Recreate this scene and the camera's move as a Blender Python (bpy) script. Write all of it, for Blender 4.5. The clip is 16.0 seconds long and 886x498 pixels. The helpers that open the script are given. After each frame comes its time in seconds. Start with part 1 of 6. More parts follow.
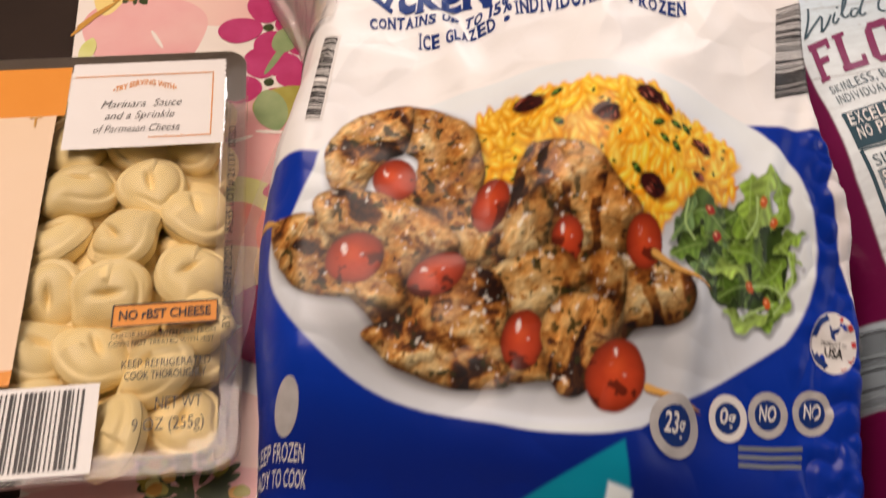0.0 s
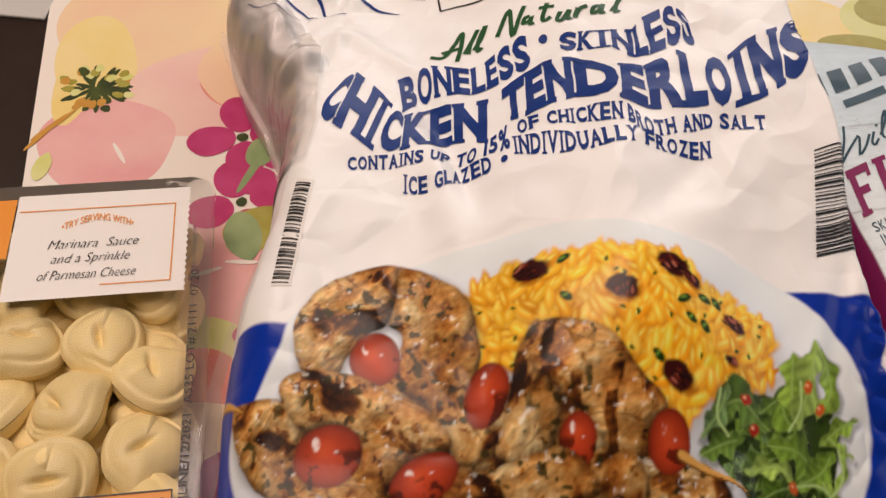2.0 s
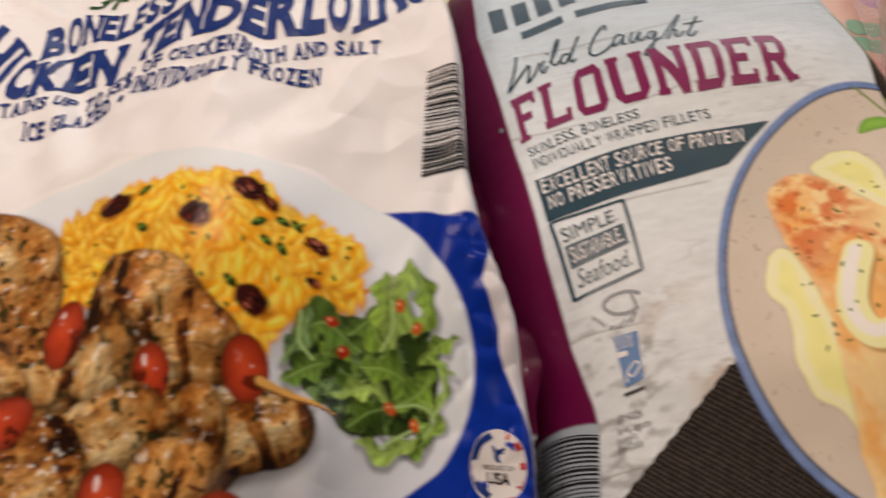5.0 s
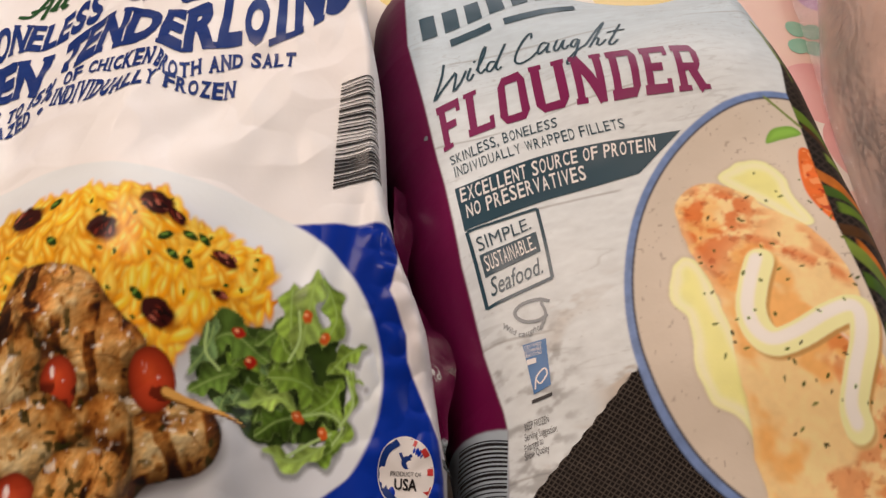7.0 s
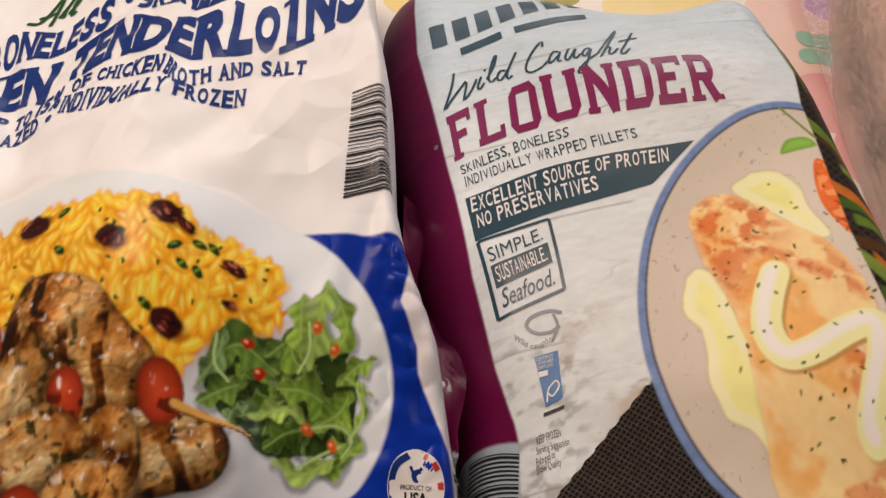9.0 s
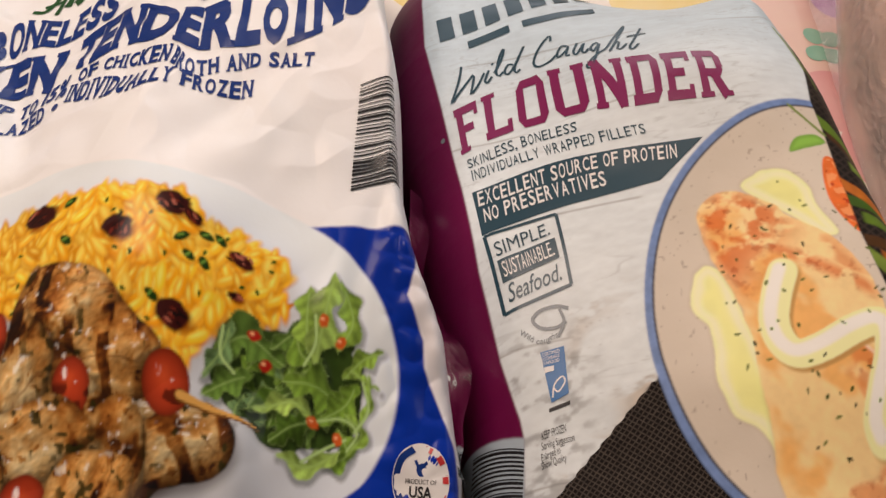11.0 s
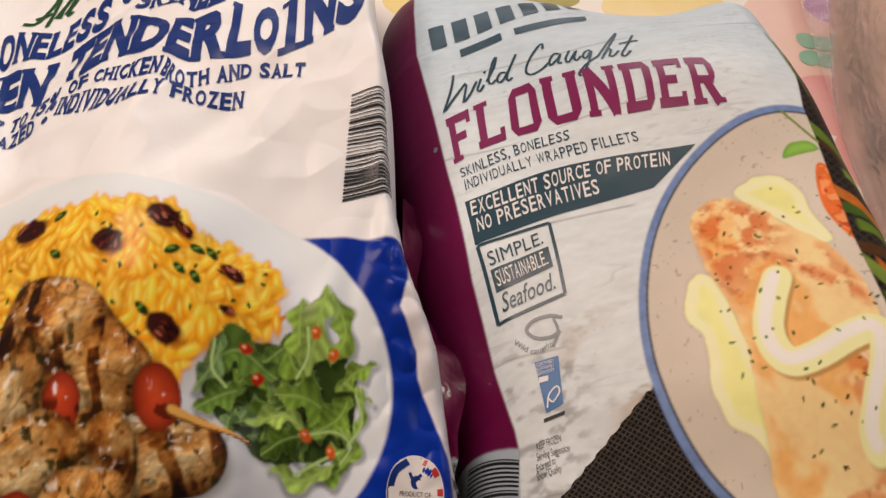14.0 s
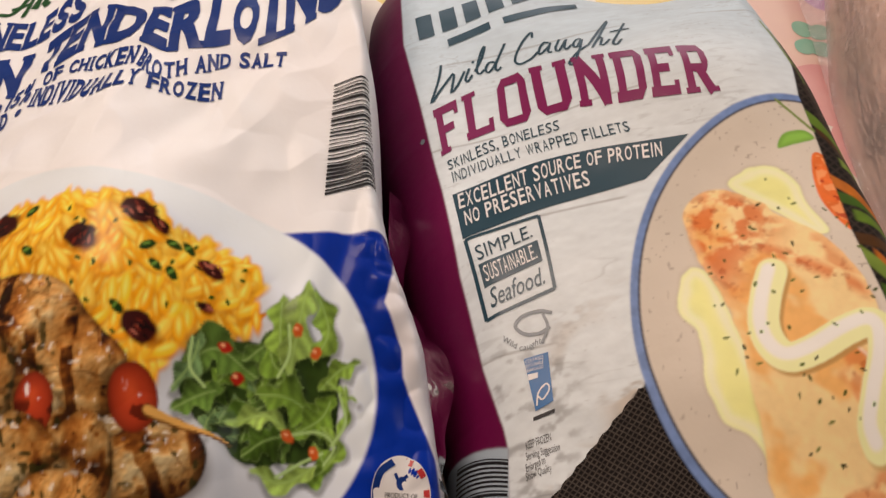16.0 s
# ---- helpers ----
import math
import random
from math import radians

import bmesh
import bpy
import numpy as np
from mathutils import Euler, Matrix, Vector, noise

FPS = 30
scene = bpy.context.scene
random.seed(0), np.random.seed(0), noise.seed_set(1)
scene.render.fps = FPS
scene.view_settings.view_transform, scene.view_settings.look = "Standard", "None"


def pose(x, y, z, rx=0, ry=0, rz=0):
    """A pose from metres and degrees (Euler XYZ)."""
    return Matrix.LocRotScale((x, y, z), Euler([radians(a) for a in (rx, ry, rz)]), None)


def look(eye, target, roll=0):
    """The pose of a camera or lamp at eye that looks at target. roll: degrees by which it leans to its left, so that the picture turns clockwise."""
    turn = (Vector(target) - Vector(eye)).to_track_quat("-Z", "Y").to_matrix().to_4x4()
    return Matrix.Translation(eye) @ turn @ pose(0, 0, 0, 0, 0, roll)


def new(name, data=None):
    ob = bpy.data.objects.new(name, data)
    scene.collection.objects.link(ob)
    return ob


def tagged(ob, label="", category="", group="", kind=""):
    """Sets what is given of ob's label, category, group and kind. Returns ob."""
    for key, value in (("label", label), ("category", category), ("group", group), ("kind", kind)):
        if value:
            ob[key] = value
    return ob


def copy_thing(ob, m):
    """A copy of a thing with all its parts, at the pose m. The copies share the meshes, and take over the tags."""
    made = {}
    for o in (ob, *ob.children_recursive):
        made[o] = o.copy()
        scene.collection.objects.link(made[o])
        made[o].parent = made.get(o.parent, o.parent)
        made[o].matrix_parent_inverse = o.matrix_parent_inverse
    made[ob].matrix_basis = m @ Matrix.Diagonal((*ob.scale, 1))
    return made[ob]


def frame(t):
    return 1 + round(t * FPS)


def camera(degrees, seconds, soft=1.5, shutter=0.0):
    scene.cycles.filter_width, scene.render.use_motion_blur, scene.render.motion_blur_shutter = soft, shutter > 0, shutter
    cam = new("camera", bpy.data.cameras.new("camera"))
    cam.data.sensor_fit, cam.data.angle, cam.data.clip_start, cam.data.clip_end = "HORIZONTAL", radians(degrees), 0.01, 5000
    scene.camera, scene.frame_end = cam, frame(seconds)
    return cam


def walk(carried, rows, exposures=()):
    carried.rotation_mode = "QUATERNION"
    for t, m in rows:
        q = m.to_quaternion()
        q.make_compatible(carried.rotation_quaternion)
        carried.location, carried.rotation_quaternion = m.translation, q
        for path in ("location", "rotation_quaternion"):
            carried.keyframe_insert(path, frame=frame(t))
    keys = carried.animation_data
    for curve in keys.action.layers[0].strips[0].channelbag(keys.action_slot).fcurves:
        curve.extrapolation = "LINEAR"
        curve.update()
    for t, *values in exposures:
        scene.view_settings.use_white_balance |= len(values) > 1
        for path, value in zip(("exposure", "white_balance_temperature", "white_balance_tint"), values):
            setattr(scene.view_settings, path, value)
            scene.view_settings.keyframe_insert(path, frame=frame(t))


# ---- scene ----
cam = camera(52.0, 16.0, shutter=0.5)
PATH = [
    (0, (0.059, 0.023, 0.364), (0.019, 1.142, -1.293), 4.5),
    (0.5, (0.056, 0.066, 0.364), (0.023, 1.193, -1.288), 5.3),
    (1, (0.054, 0.095, 0.362), (0.016, 1.238, -1.279), 5.0),
    (1.5, (0.054, 0.1, 0.358), (0.006, 1.25, -1.277), 4.0),
    (2, (0.057, 0.098, 0.354), (0.006, 1.257, -1.276), 3.6),
    (2.5, (0.058, 0.094, 0.355), (0.001, 1.249, -1.277), 3.1),
    (3, (0.058, 0.097, 0.353), (0.001, 1.256, -1.276), 3.1),
    (3.5, (0.066, 0.1, 0.35), (0.01, 1.267, -1.273), 2.8),
    (4, (0.087, 0.095, 0.35), (0.046, 1.28, -1.261), 2.8),
    (4.5, (0.136, 0.09, 0.34), (0.146, 1.27, -1.275), 3.5),
    (5, (0.177, 0.09, 0.34), (0.228, 1.251, -1.288), 4.2),
    (5.2, (0.191, 0.09, 0.339), (0.253, 1.244, -1.293), 4.4),
    (7.3, (0.205, 0.095, 0.351), (0.271, 1.235, -1.291), 4.6),
    (7.5, (0.204, 0.097, 0.351), (0.267, 1.238, -1.29), 4.4),
    (8, (0.202, 0.096, 0.351), (0.259, 1.243, -1.286), 4.2),
    (8.5, (0.202, 0.096, 0.352), (0.261, 1.239, -1.288), 4.7),
    (9, (0.202, 0.096, 0.348), (0.262, 1.249, -1.285), 4.6),
    (11.5, (0.199, 0.097, 0.347), (0.265, 1.238, -1.294), 5.6),
    (12, (0.199, 0.098, 0.347), (0.269, 1.241, -1.292), 5.7),
    (12.5, (0.202, 0.099, 0.348), (0.27, 1.249, -1.287), 5.3),
    (13, (0.201, 0.098, 0.348), (0.267, 1.25, -1.286), 5.1),
    (13.5, (0.201, 0.1, 0.347), (0.266, 1.247, -1.289), 5.1),
    (14, (0.201, 0.099, 0.347), (0.268, 1.25, -1.288), 5.0),
    (14.5, (0.203, 0.1, 0.346), (0.271, 1.249, -1.29), 5.1),
    (15, (0.205, 0.103, 0.342), (0.275, 1.252, -1.294), 4.9),
    (15.5, (0.205, 0.103, 0.341), (0.28, 1.246, -1.299), 5.1),
    (16, (0.205, 0.104, 0.34), (0.279, 1.245, -1.302), 5.0),
]
# the film's camera meters down while it sweeps over the white bag
EXPOSURES = [(0, -0.05), (0.5, -0.28), (1, -0.42), (1.5, -0.33), (2, -0.27), (3.5, -0.29), (4, -0.32), (4.5, -0.42), (5, -0.3), (7.5, -0.2), (16, -0.2)]
walk(cam, [(t, look(eye, target, roll)) for t, eye, target, roll in PATH], EXPOSURES)

# ---- world, window light, added fill lamps ----
UNIT = 0.75  # metres to one unit of the artwork and bag shapes below

world = bpy.data.worlds.new("world")
scene.world = world
world.use_nodes = True
wn = world.node_tree.nodes
sky = wn.new("ShaderNodeTexSky")
sky.sky_type, sky.sun_disc, sky.sun_elevation, sky.sun_rotation = "NISHITA", False, radians(35), radians(20)
world.node_tree.links.new(sky.outputs[0], wn["Background"].inputs[0])
wn["Background"].inputs[1].default_value = 0.1


def area_lamp(name, eye, target, sx, sy, watts, colour):
    data = bpy.data.lights.new(name, "AREA")
    data.shape, data.size, data.size_y, data.energy, data.color = "RECTANGLE", sx, sy, watts, colour
    ob = new(name, data)
    ob.matrix_world = look(eye, target)
    return ob


# daylight in the far opening; unseen fills added: side opening, broad warm overhead
area_lamp("window_light", (0.55, 2.28, 1.0), (0.3, 0.0, 0.1), 1.5, 1.2, 12.6, (1.0, 0.88, 0.85))
area_lamp("side_window_light", (2.18, 0.4, 0.95), (0.2, 0.3, 0.1), 1.3, 1.2, 7.6, (1.0, 0.89, 0.86))
area_lamp("ceiling_light_glow", (-0.5, 0.45, 1.66), (-0.5, 0.45, 0.0), 0.9, 0.9, 29.0, (1.0, 0.785, 0.67))


# ---- materials ----
def material(name, colour, rough=0.5, metal=0.0, spot=None, size=20.0, amount=0.5, bump=0.0, bump_size=200.0, attribute="", coat=0.0, island=0.0, gloss=0.35):
    """A surface whose colour drifts towards spot in blotches, with finer grain and relief."""
    mat = bpy.data.materials.new(name)
    mat.use_nodes = True
    n, link = mat.node_tree.nodes, mat.node_tree.links.new
    b = n["Principled BSDF"]
    b.inputs["Roughness"].default_value, b.inputs["Metallic"].default_value = rough, metal
    b.inputs["Coat Weight"].default_value = coat
    b.inputs["Specular IOR Level"].default_value = gloss
    b.inputs["Coat Roughness"].default_value = 0.12
    b.inputs["Base Color"].default_value = (*colour, 1)
    tex = n.new("ShaderNodeTexCoord")
    last = None
    if attribute:
        a = n.new("ShaderNodeAttribute")
        a.attribute_name = attribute
        last = a.outputs["Color"]
    if spot is not None:
        noise_a = n.new("ShaderNodeTexNoise")
        noise_a.inputs["Scale"].default_value, noise_a.inputs["Detail"].default_value = size, 6
        link(tex.outputs["Object"], noise_a.inputs["Vector"])
        ramp = n.new("ShaderNodeMapRange")
        ramp.inputs[1].default_value, ramp.inputs[2].default_value, ramp.inputs[4].default_value = 0.35, 0.7, amount
        link(noise_a.outputs["Fac"], ramp.inputs[0])
        mix = n.new("ShaderNodeMix")
        mix.data_type = "RGBA"
        mix.inputs[6].default_value, mix.inputs[7].default_value = (*colour, 1), (*spot, 1)
        if last is not None:
            link(last, mix.inputs[6])
        link(ramp.outputs[0], mix.inputs[0])
        last = mix.outputs[2]
    if island:
        info = n.new("ShaderNodeObjectInfo")
        hsv = n.new("ShaderNodeHueSaturation")
        span = n.new("ShaderNodeMapRange")
        span.inputs[3].default_value, span.inputs[4].default_value = 1 - island, 1 + island
        link(info.outputs["Random"], span.inputs[0])
        link(span.outputs[0], hsv.inputs["Value"])
        hsv.inputs["Color"].default_value = (*colour, 1)
        if last is not None:
            link(last, hsv.inputs["Color"])
        last = hsv.outputs[0]
    if last is not None:
        link(last, b.inputs["Base Color"])
    if bump:
        fine = n.new("ShaderNodeTexNoise")
        fine.inputs["Scale"].default_value, fine.inputs["Detail"].default_value = bump_size, 4
        link(tex.outputs["Object"], fine.inputs["Vector"])
        bp = n.new("ShaderNodeBump")
        bp.inputs["Strength"].default_value, bp.inputs["Distance"].default_value = bump, 0.001
        link(fine.outputs["Fac"], bp.inputs["Height"])
        link(bp.outputs[0], b.inputs["Normal"])
    return mat


def clear_film(name, tint, haze, rough=0.08, bump=0.3, bump_size=90.0):
    """Thin clear plastic: mostly see-through, some milky haze, gloss on top."""
    mat = bpy.data.materials.new(name)
    mat.use_nodes = True
    n, link = mat.node_tree.nodes, mat.node_tree.links.new
    n.remove(n["Principled BSDF"])
    see, milk, gloss = n.new("ShaderNodeBsdfTransparent"), n.new("ShaderNodeBsdfDiffuse"), n.new("ShaderNodeBsdfGlossy")
    see.inputs[0].default_value = (*tint, 1)
    milk.inputs[0].default_value = (0.8, 0.76, 0.72, 1)
    gloss.inputs["Roughness"].default_value = rough
    tex, fine, bp = n.new("ShaderNodeTexCoord"), n.new("ShaderNodeTexNoise"), n.new("ShaderNodeBump")
    fine.inputs["Scale"].default_value = bump_size
    bp.inputs["Strength"].default_value, bp.inputs["Distance"].default_value = bump, 0.002
    link(tex.outputs["Object"], fine.inputs["Vector"])
    link(fine.outputs["Fac"], bp.inputs["Height"])
    link(bp.outputs[0], gloss.inputs["Normal"])
    fres = n.new("ShaderNodeFresnel")
    fres.inputs["IOR"].default_value = 1.45
    link(bp.outputs[0], fres.inputs["Normal"])
    m1, m2 = n.new("ShaderNodeMixShader"), n.new("ShaderNodeMixShader")
    m1.inputs[0].default_value = haze
    link(see.outputs[0], m1.inputs[1])
    link(milk.outputs[0], m1.inputs[2])
    link(fres.outputs[0], m2.inputs[0])
    link(m1.outputs[0], m2.inputs[1])
    link(gloss.outputs[0], m2.inputs[2])
    link(m2.outputs[0], n["Material Output"].inputs[0])
    return mat


BAG_FILM = material("printed_bag_film", (0.8, 0.8, 0.8), 0.32, attribute="ink", bump=0.08, bump_size=260, coat=0.09, gloss=0.15)
FISH_FILM = material("printed_matte_film", (0.8, 0.8, 0.8), 0.5, attribute="ink", bump=0.10, bump_size=300, coat=0.03, gloss=0.15)
BLUE_INK = material("blue_ink", (0.0, 0.026, 0.18), 0.46, spot=(0.0, 0.034, 0.21), size=60, coat=0.08)
GREEN_INK = material("green_ink", (0.01, 0.075, 0.022), 0.45, spot=(0.015, 0.095, 0.03), size=60, coat=0.06)
BLACK_INK = material("black_ink", (0.012, 0.012, 0.014), 0.45, spot=(0.02, 0.02, 0.022), size=60, coat=0.06)
WHITE_INK = material("white_ink", (0.78, 0.78, 0.76), 0.45, spot=(0.7, 0.7, 0.69), size=60, coat=0.06)
SILVER_INK = material("silver_ink", (0.42, 0.42, 0.42), 0.35, spot=(0.6, 0.6, 0.6), size=150, coat=0.2)
PURPLE_INK = material("purple_ink", (0.2, 0.008, 0.085), 0.4, spot=(0.17, 0.007, 0.07), size=40, coat=0.12)
TEAL_INK = material("dark_teal_ink", (0.012, 0.05, 0.075), 0.4, spot=(0.016, 0.06, 0.09), size=40, coat=0.12)
GREY_INK = material("grey_ink", (0.16, 0.19, 0.21), 0.4, spot=(0.2, 0.23, 0.25), size=60, coat=0.1)
SIGN_BLUE = material("label_blue_ink", (0.012, 0.13, 0.36), 0.4, spot=(0.015, 0.15, 0.4), size=60, coat=0.1)
RED_INK = material("red_ink", (0.45, 0.03, 0.03), 0.45, spot=(0.5, 0.04, 0.04), size=60, coat=0.06)
ORANGE_INK = material("orange_ink", (0.72, 0.27, 0.03), 0.45, spot=(0.76, 0.3, 0.04), size=50, coat=0.06)
CREAM_INK = material("cream_ink", (0.78, 0.6, 0.42), 0.45, spot=(0.8, 0.63, 0.46), size=30, coat=0.06)
LABEL_PAPER = material("label_paper", (0.8, 0.79, 0.77), 0.5, spot=(0.76, 0.75, 0.73), size=30)
PASTA = material("egg_pasta", (0.90, 0.72, 0.34), 0.42, spot=(0.92, 0.78, 0.46), size=90, bump=0.25, bump_size=700, island=0.07)
TRAY_PLASTIC = clear_film("clear_tray_plastic", (0.98, 0.98, 0.98), 0.05, 0.05, 0.1, 40)
LID_FILM = clear_film("clear_lid_film", (0.99, 0.99, 0.99), 0.04, 0.08, 0.15, 60)
SEAL_FILM = clear_film("crumpled_clear_film", (0.97, 0.95, 0.95), 0.16, 0.12, 0.8, 260)
SIDE_FILM = clear_film("side_seal_film", (0.97, 0.95, 0.94), 0.24, 0.12, 0.5, 130)
TABLE_WOOD = material("dark_stained_wood", (0.018, 0.010, 0.007), 0.38, spot=(0.032, 0.018, 0.012), size=14, bump=0.1, bump_size=150)
def woven_cloth(name, dark, pale, pitch):
    """Printed picture of a coarse weave: two crossing sets of threads with dark gaps."""
    mat = material(name, dark, 0.6, gloss=0.08)
    n, link = mat.node_tree.nodes, mat.node_tree.links.new
    tex = n.new("ShaderNodeTexCoord")
    worn = n.new("ShaderNodeTexNoise")
    worn.inputs["Scale"].default_value, worn.inputs["Detail"].default_value = 500, 3
    link(tex.outputs["Object"], worn.inputs["Vector"])
    threads = []
    for turn in (37, 127):
        mapping, wave = n.new("ShaderNodeMapping"), n.new("ShaderNodeTexWave")
        mapping.inputs["Rotation"].default_value = (0, 0, radians(turn))
        wave.inputs["Scale"].default_value = 0.314 / pitch
        wave.inputs["Distortion"].default_value, wave.inputs["Detail Scale"].default_value = 1.2, 2.0
        link(tex.outputs["Object"], mapping.inputs["Vector"])
        link(mapping.outputs[0], wave.inputs["Vector"])
        threads.append(wave.outputs["Fac"])
    most, power, times = n.new("ShaderNodeMath"), n.new("ShaderNodeMath"), n.new("ShaderNodeMath")
    most.operation, power.operation, times.operation = "MAXIMUM", "POWER", "MULTIPLY"
    link(threads[0], most.inputs[0])
    link(threads[1], most.inputs[1])
    link(most.outputs[0], power.inputs[0])
    power.inputs[1].default_value = 4.0
    link(power.outputs[0], times.inputs[0])
    link(worn.outputs["Fac"], times.inputs[1])
    mix = n.new("ShaderNodeMix")
    mix.data_type = "RGBA"
    mix.inputs[6].default_value, mix.inputs[7].default_value = (*dark, 1), (*pale, 1)
    link(times.outputs[0], mix.inputs[0])
    link(mix.outputs[2], n["Principled BSDF"].inputs["Base Color"])
    return mat


CLOTH_PRINT = woven_cloth("woven_cloth_print", (0.004, 0.003, 0.0028), (0.12, 0.098, 0.08), 0.0015)
PALE_PAPER = material("pale_grey_paper", (0.5, 0.5, 0.48), 0.7, spot=(0.45, 0.45, 0.43), size=12)
WRAP_PAPER = material("gift_paper", (0.8, 0.76, 0.7), 0.38, spot=(0.78, 0.72, 0.64), size=14, bump=0.05, bump_size=500, coat=0.1)
WALL_PAINT = material("wall_paint", (0.62, 0.55, 0.47), 0.8, spot=(0.58, 0.51, 0.44), size=2, bump=0.1)
CEILING_PAINT = material("ceiling_paint", (0.8, 0.78, 0.75), 0.9, spot=(0.76, 0.74, 0.71), size=2)
FLOOR_WOOD = material("floor_wood", (0.2, 0.13, 0.08), 0.5, spot=(0.26, 0.17, 0.11), size=6, bump=0.1)


# ---- shapes of the filled bags (heights over the table, metres) ----
def smooth(t):
    t = np.clip(t, 0.0, 1.0)
    return t * t * (3 - 2 * t)


def lattice(ix, iy, seed):
    n = (ix.astype(np.int64) * 374761393 + iy.astype(np.int64) * 668265263 + seed * 1442695041) & 0x7FFFFFFF
    n = ((n ^ (n >> 13)) * 1274126177) & 0x7FFFFFFF
    return ((n ^ (n >> 16)) & 0xFFFF) / 65535.0


def grain(x, y, size, seed=0, octaves=3):
    """Soft value noise in 0..1, whose largest blotches are size metres wide."""
    total, weight, amount = 0.0, 0.0, 1.0
    for o in range(octaves):
        u, v = np.asarray(x, float) / size * 2**o + 31.7 * o, np.asarray(y, float) / size * 2**o + 17.3 * o
        ix, iy = np.floor(u), np.floor(v)
        fx, fy = smooth(u - ix), smooth(v - iy)
        a, b = lattice(ix, iy, seed + o), lattice(ix + 1, iy, seed + o)
        c, d = lattice(ix, iy + 1, seed + o), lattice(ix + 1, iy + 1, seed + o)
        total = total + amount * ((a * (1 - fx) + b * fx) * (1 - fy) + (c * (1 - fx) + d * fx) * fy)
        weight, amount = weight + amount, amount * 0.5
    return total / weight


def ridge(x, y, ax, ay, bx, by, width):
    """A soft fold along the line from a to b, 1 on its crest."""
    dx, dy = bx - ax, by - ay
    long = math.hypot(dx, dy)
    s = ((x - ax) * dx + (y - ay) * dy) / long**2
    off = ((x - ax) * dy - (y - ay) * dx) / long
    ends = smooth(s / 0.35) * smooth((1 - s) / 0.35)
    return np.exp(-((off / width) ** 2)) * ends


def mound(x, y, lumps, reach):
    top, weight = 0.0, 1e-9
    for lx, ly, lz in lumps:
        w = np.exp(-((x - lx) ** 2 + (y - ly) ** 2) / (2 * reach**2)) + 1e-7
        top, weight = top + w * lz, weight + w
    return top / weight


CHICKEN_LUMPS = [(-0.009, 0.459, 0.132), (0.044, 0.416, 0.113), (0.186, 0.425, 0.156), (0.143, 0.484, 0.149), (0.09, 0.465, 0.122), (0.145, 0.440, 0.164), (0.06, 0.52, 0.108), (0.20, 0.463, 0.151), (0.034, 0.494, 0.098), (0.236, 0.384, 0.136), (-0.011, 0.413, 0.122), (0.228, 0.365, 0.130), (0.104, 0.36, 0.132), (0.145, 0.347, 0.192), (0.036, 0.327, 0.114), (0.09, 0.308, 0.106), (0.232, 0.475, 0.160), (0.168, 0.288, 0.108), (0.25, 0.28, 0.085), (0, 0.56, 0.088), (0.12, 0.55, 0.130), (0.23, 0.55, 0.156), (0.12, 0.65, 0.100), (0.01, 0.25, 0.085), (0.12, 0.22, 0.085), (0.25, 0.2, 0.050), (0.12, 0.12, 0.030), (0.02, 0.15, 0.030), (0.24, 0.12, 0.020)]
CHICKEN_LEFT = [(0.07, 0.0), (0.168, -0.013), (0.215, -0.02), (0.263, -0.032), (0.307, -0.038), (0.356, -0.039), (0.40, -0.034), (0.474, -0.038), (0.52, -0.058), (0.56, -0.085), (0.6, -0.105), (0.68, -0.115)]
CHICKEN_RIGHT = [(0.07, 0.3), (0.281, 0.294), (0.33, 0.284), (0.365, 0.269), (0.4, 0.261), (0.454, 0.257), (0.5, 0.248), (0.543, 0.243), (0.63, 0.230), (0.68, 0.222)]
FISH_LUMPS = [(0.285, 0.483, 0.086), (0.42, 0.451, 0.170), (0.3, 0.396, 0.060), (0.331, 0.388, 0.158), (0.309, 0.35, 0.072), (0.339, 0.357, 0.146), (0.328, 0.337, 0.050), (0.392, 0.421, 0.102), (0.45, 0.38, 0.148), (0.5, 0.45, 0.130), (0.5, 0.33, 0.140), (0.4, 0.33, 0.132), (0.36, 0.53, 0.115), (0.47, 0.53, 0.125), (0.29, 0.55, 0.085), (0.4, 0.24, 0.100), (0.32, 0.25, 0.070), (0.5, 0.24, 0.100), (0.4, 0.62, 0.070), (0.4, 0.14, 0.040)]
FISH_LEFT = [(0.1, 0.31), (0.25, 0.306), (0.311, 0.295), (0.399, 0.268), (0.461, 0.252), (0.533, 0.24), (0.66, 0.24)]
FISH_RIGHT = [(0.1, 0.53), (0.36, 0.524), (0.43, 0.516), (0.487, 0.51), (0.568, 0.498), (0.66, 0.475)]


def curve_at(y, pairs):
    ys, xs = zip(*pairs)
    return np.interp(y, ys, xs)


def rim(d, width, power):
    """How full the bag is, d metres in from its edge."""
    t = np.clip(d / width, 0.0, 1.0)
    return (1 - (1 - t) ** power) ** (1 / power)


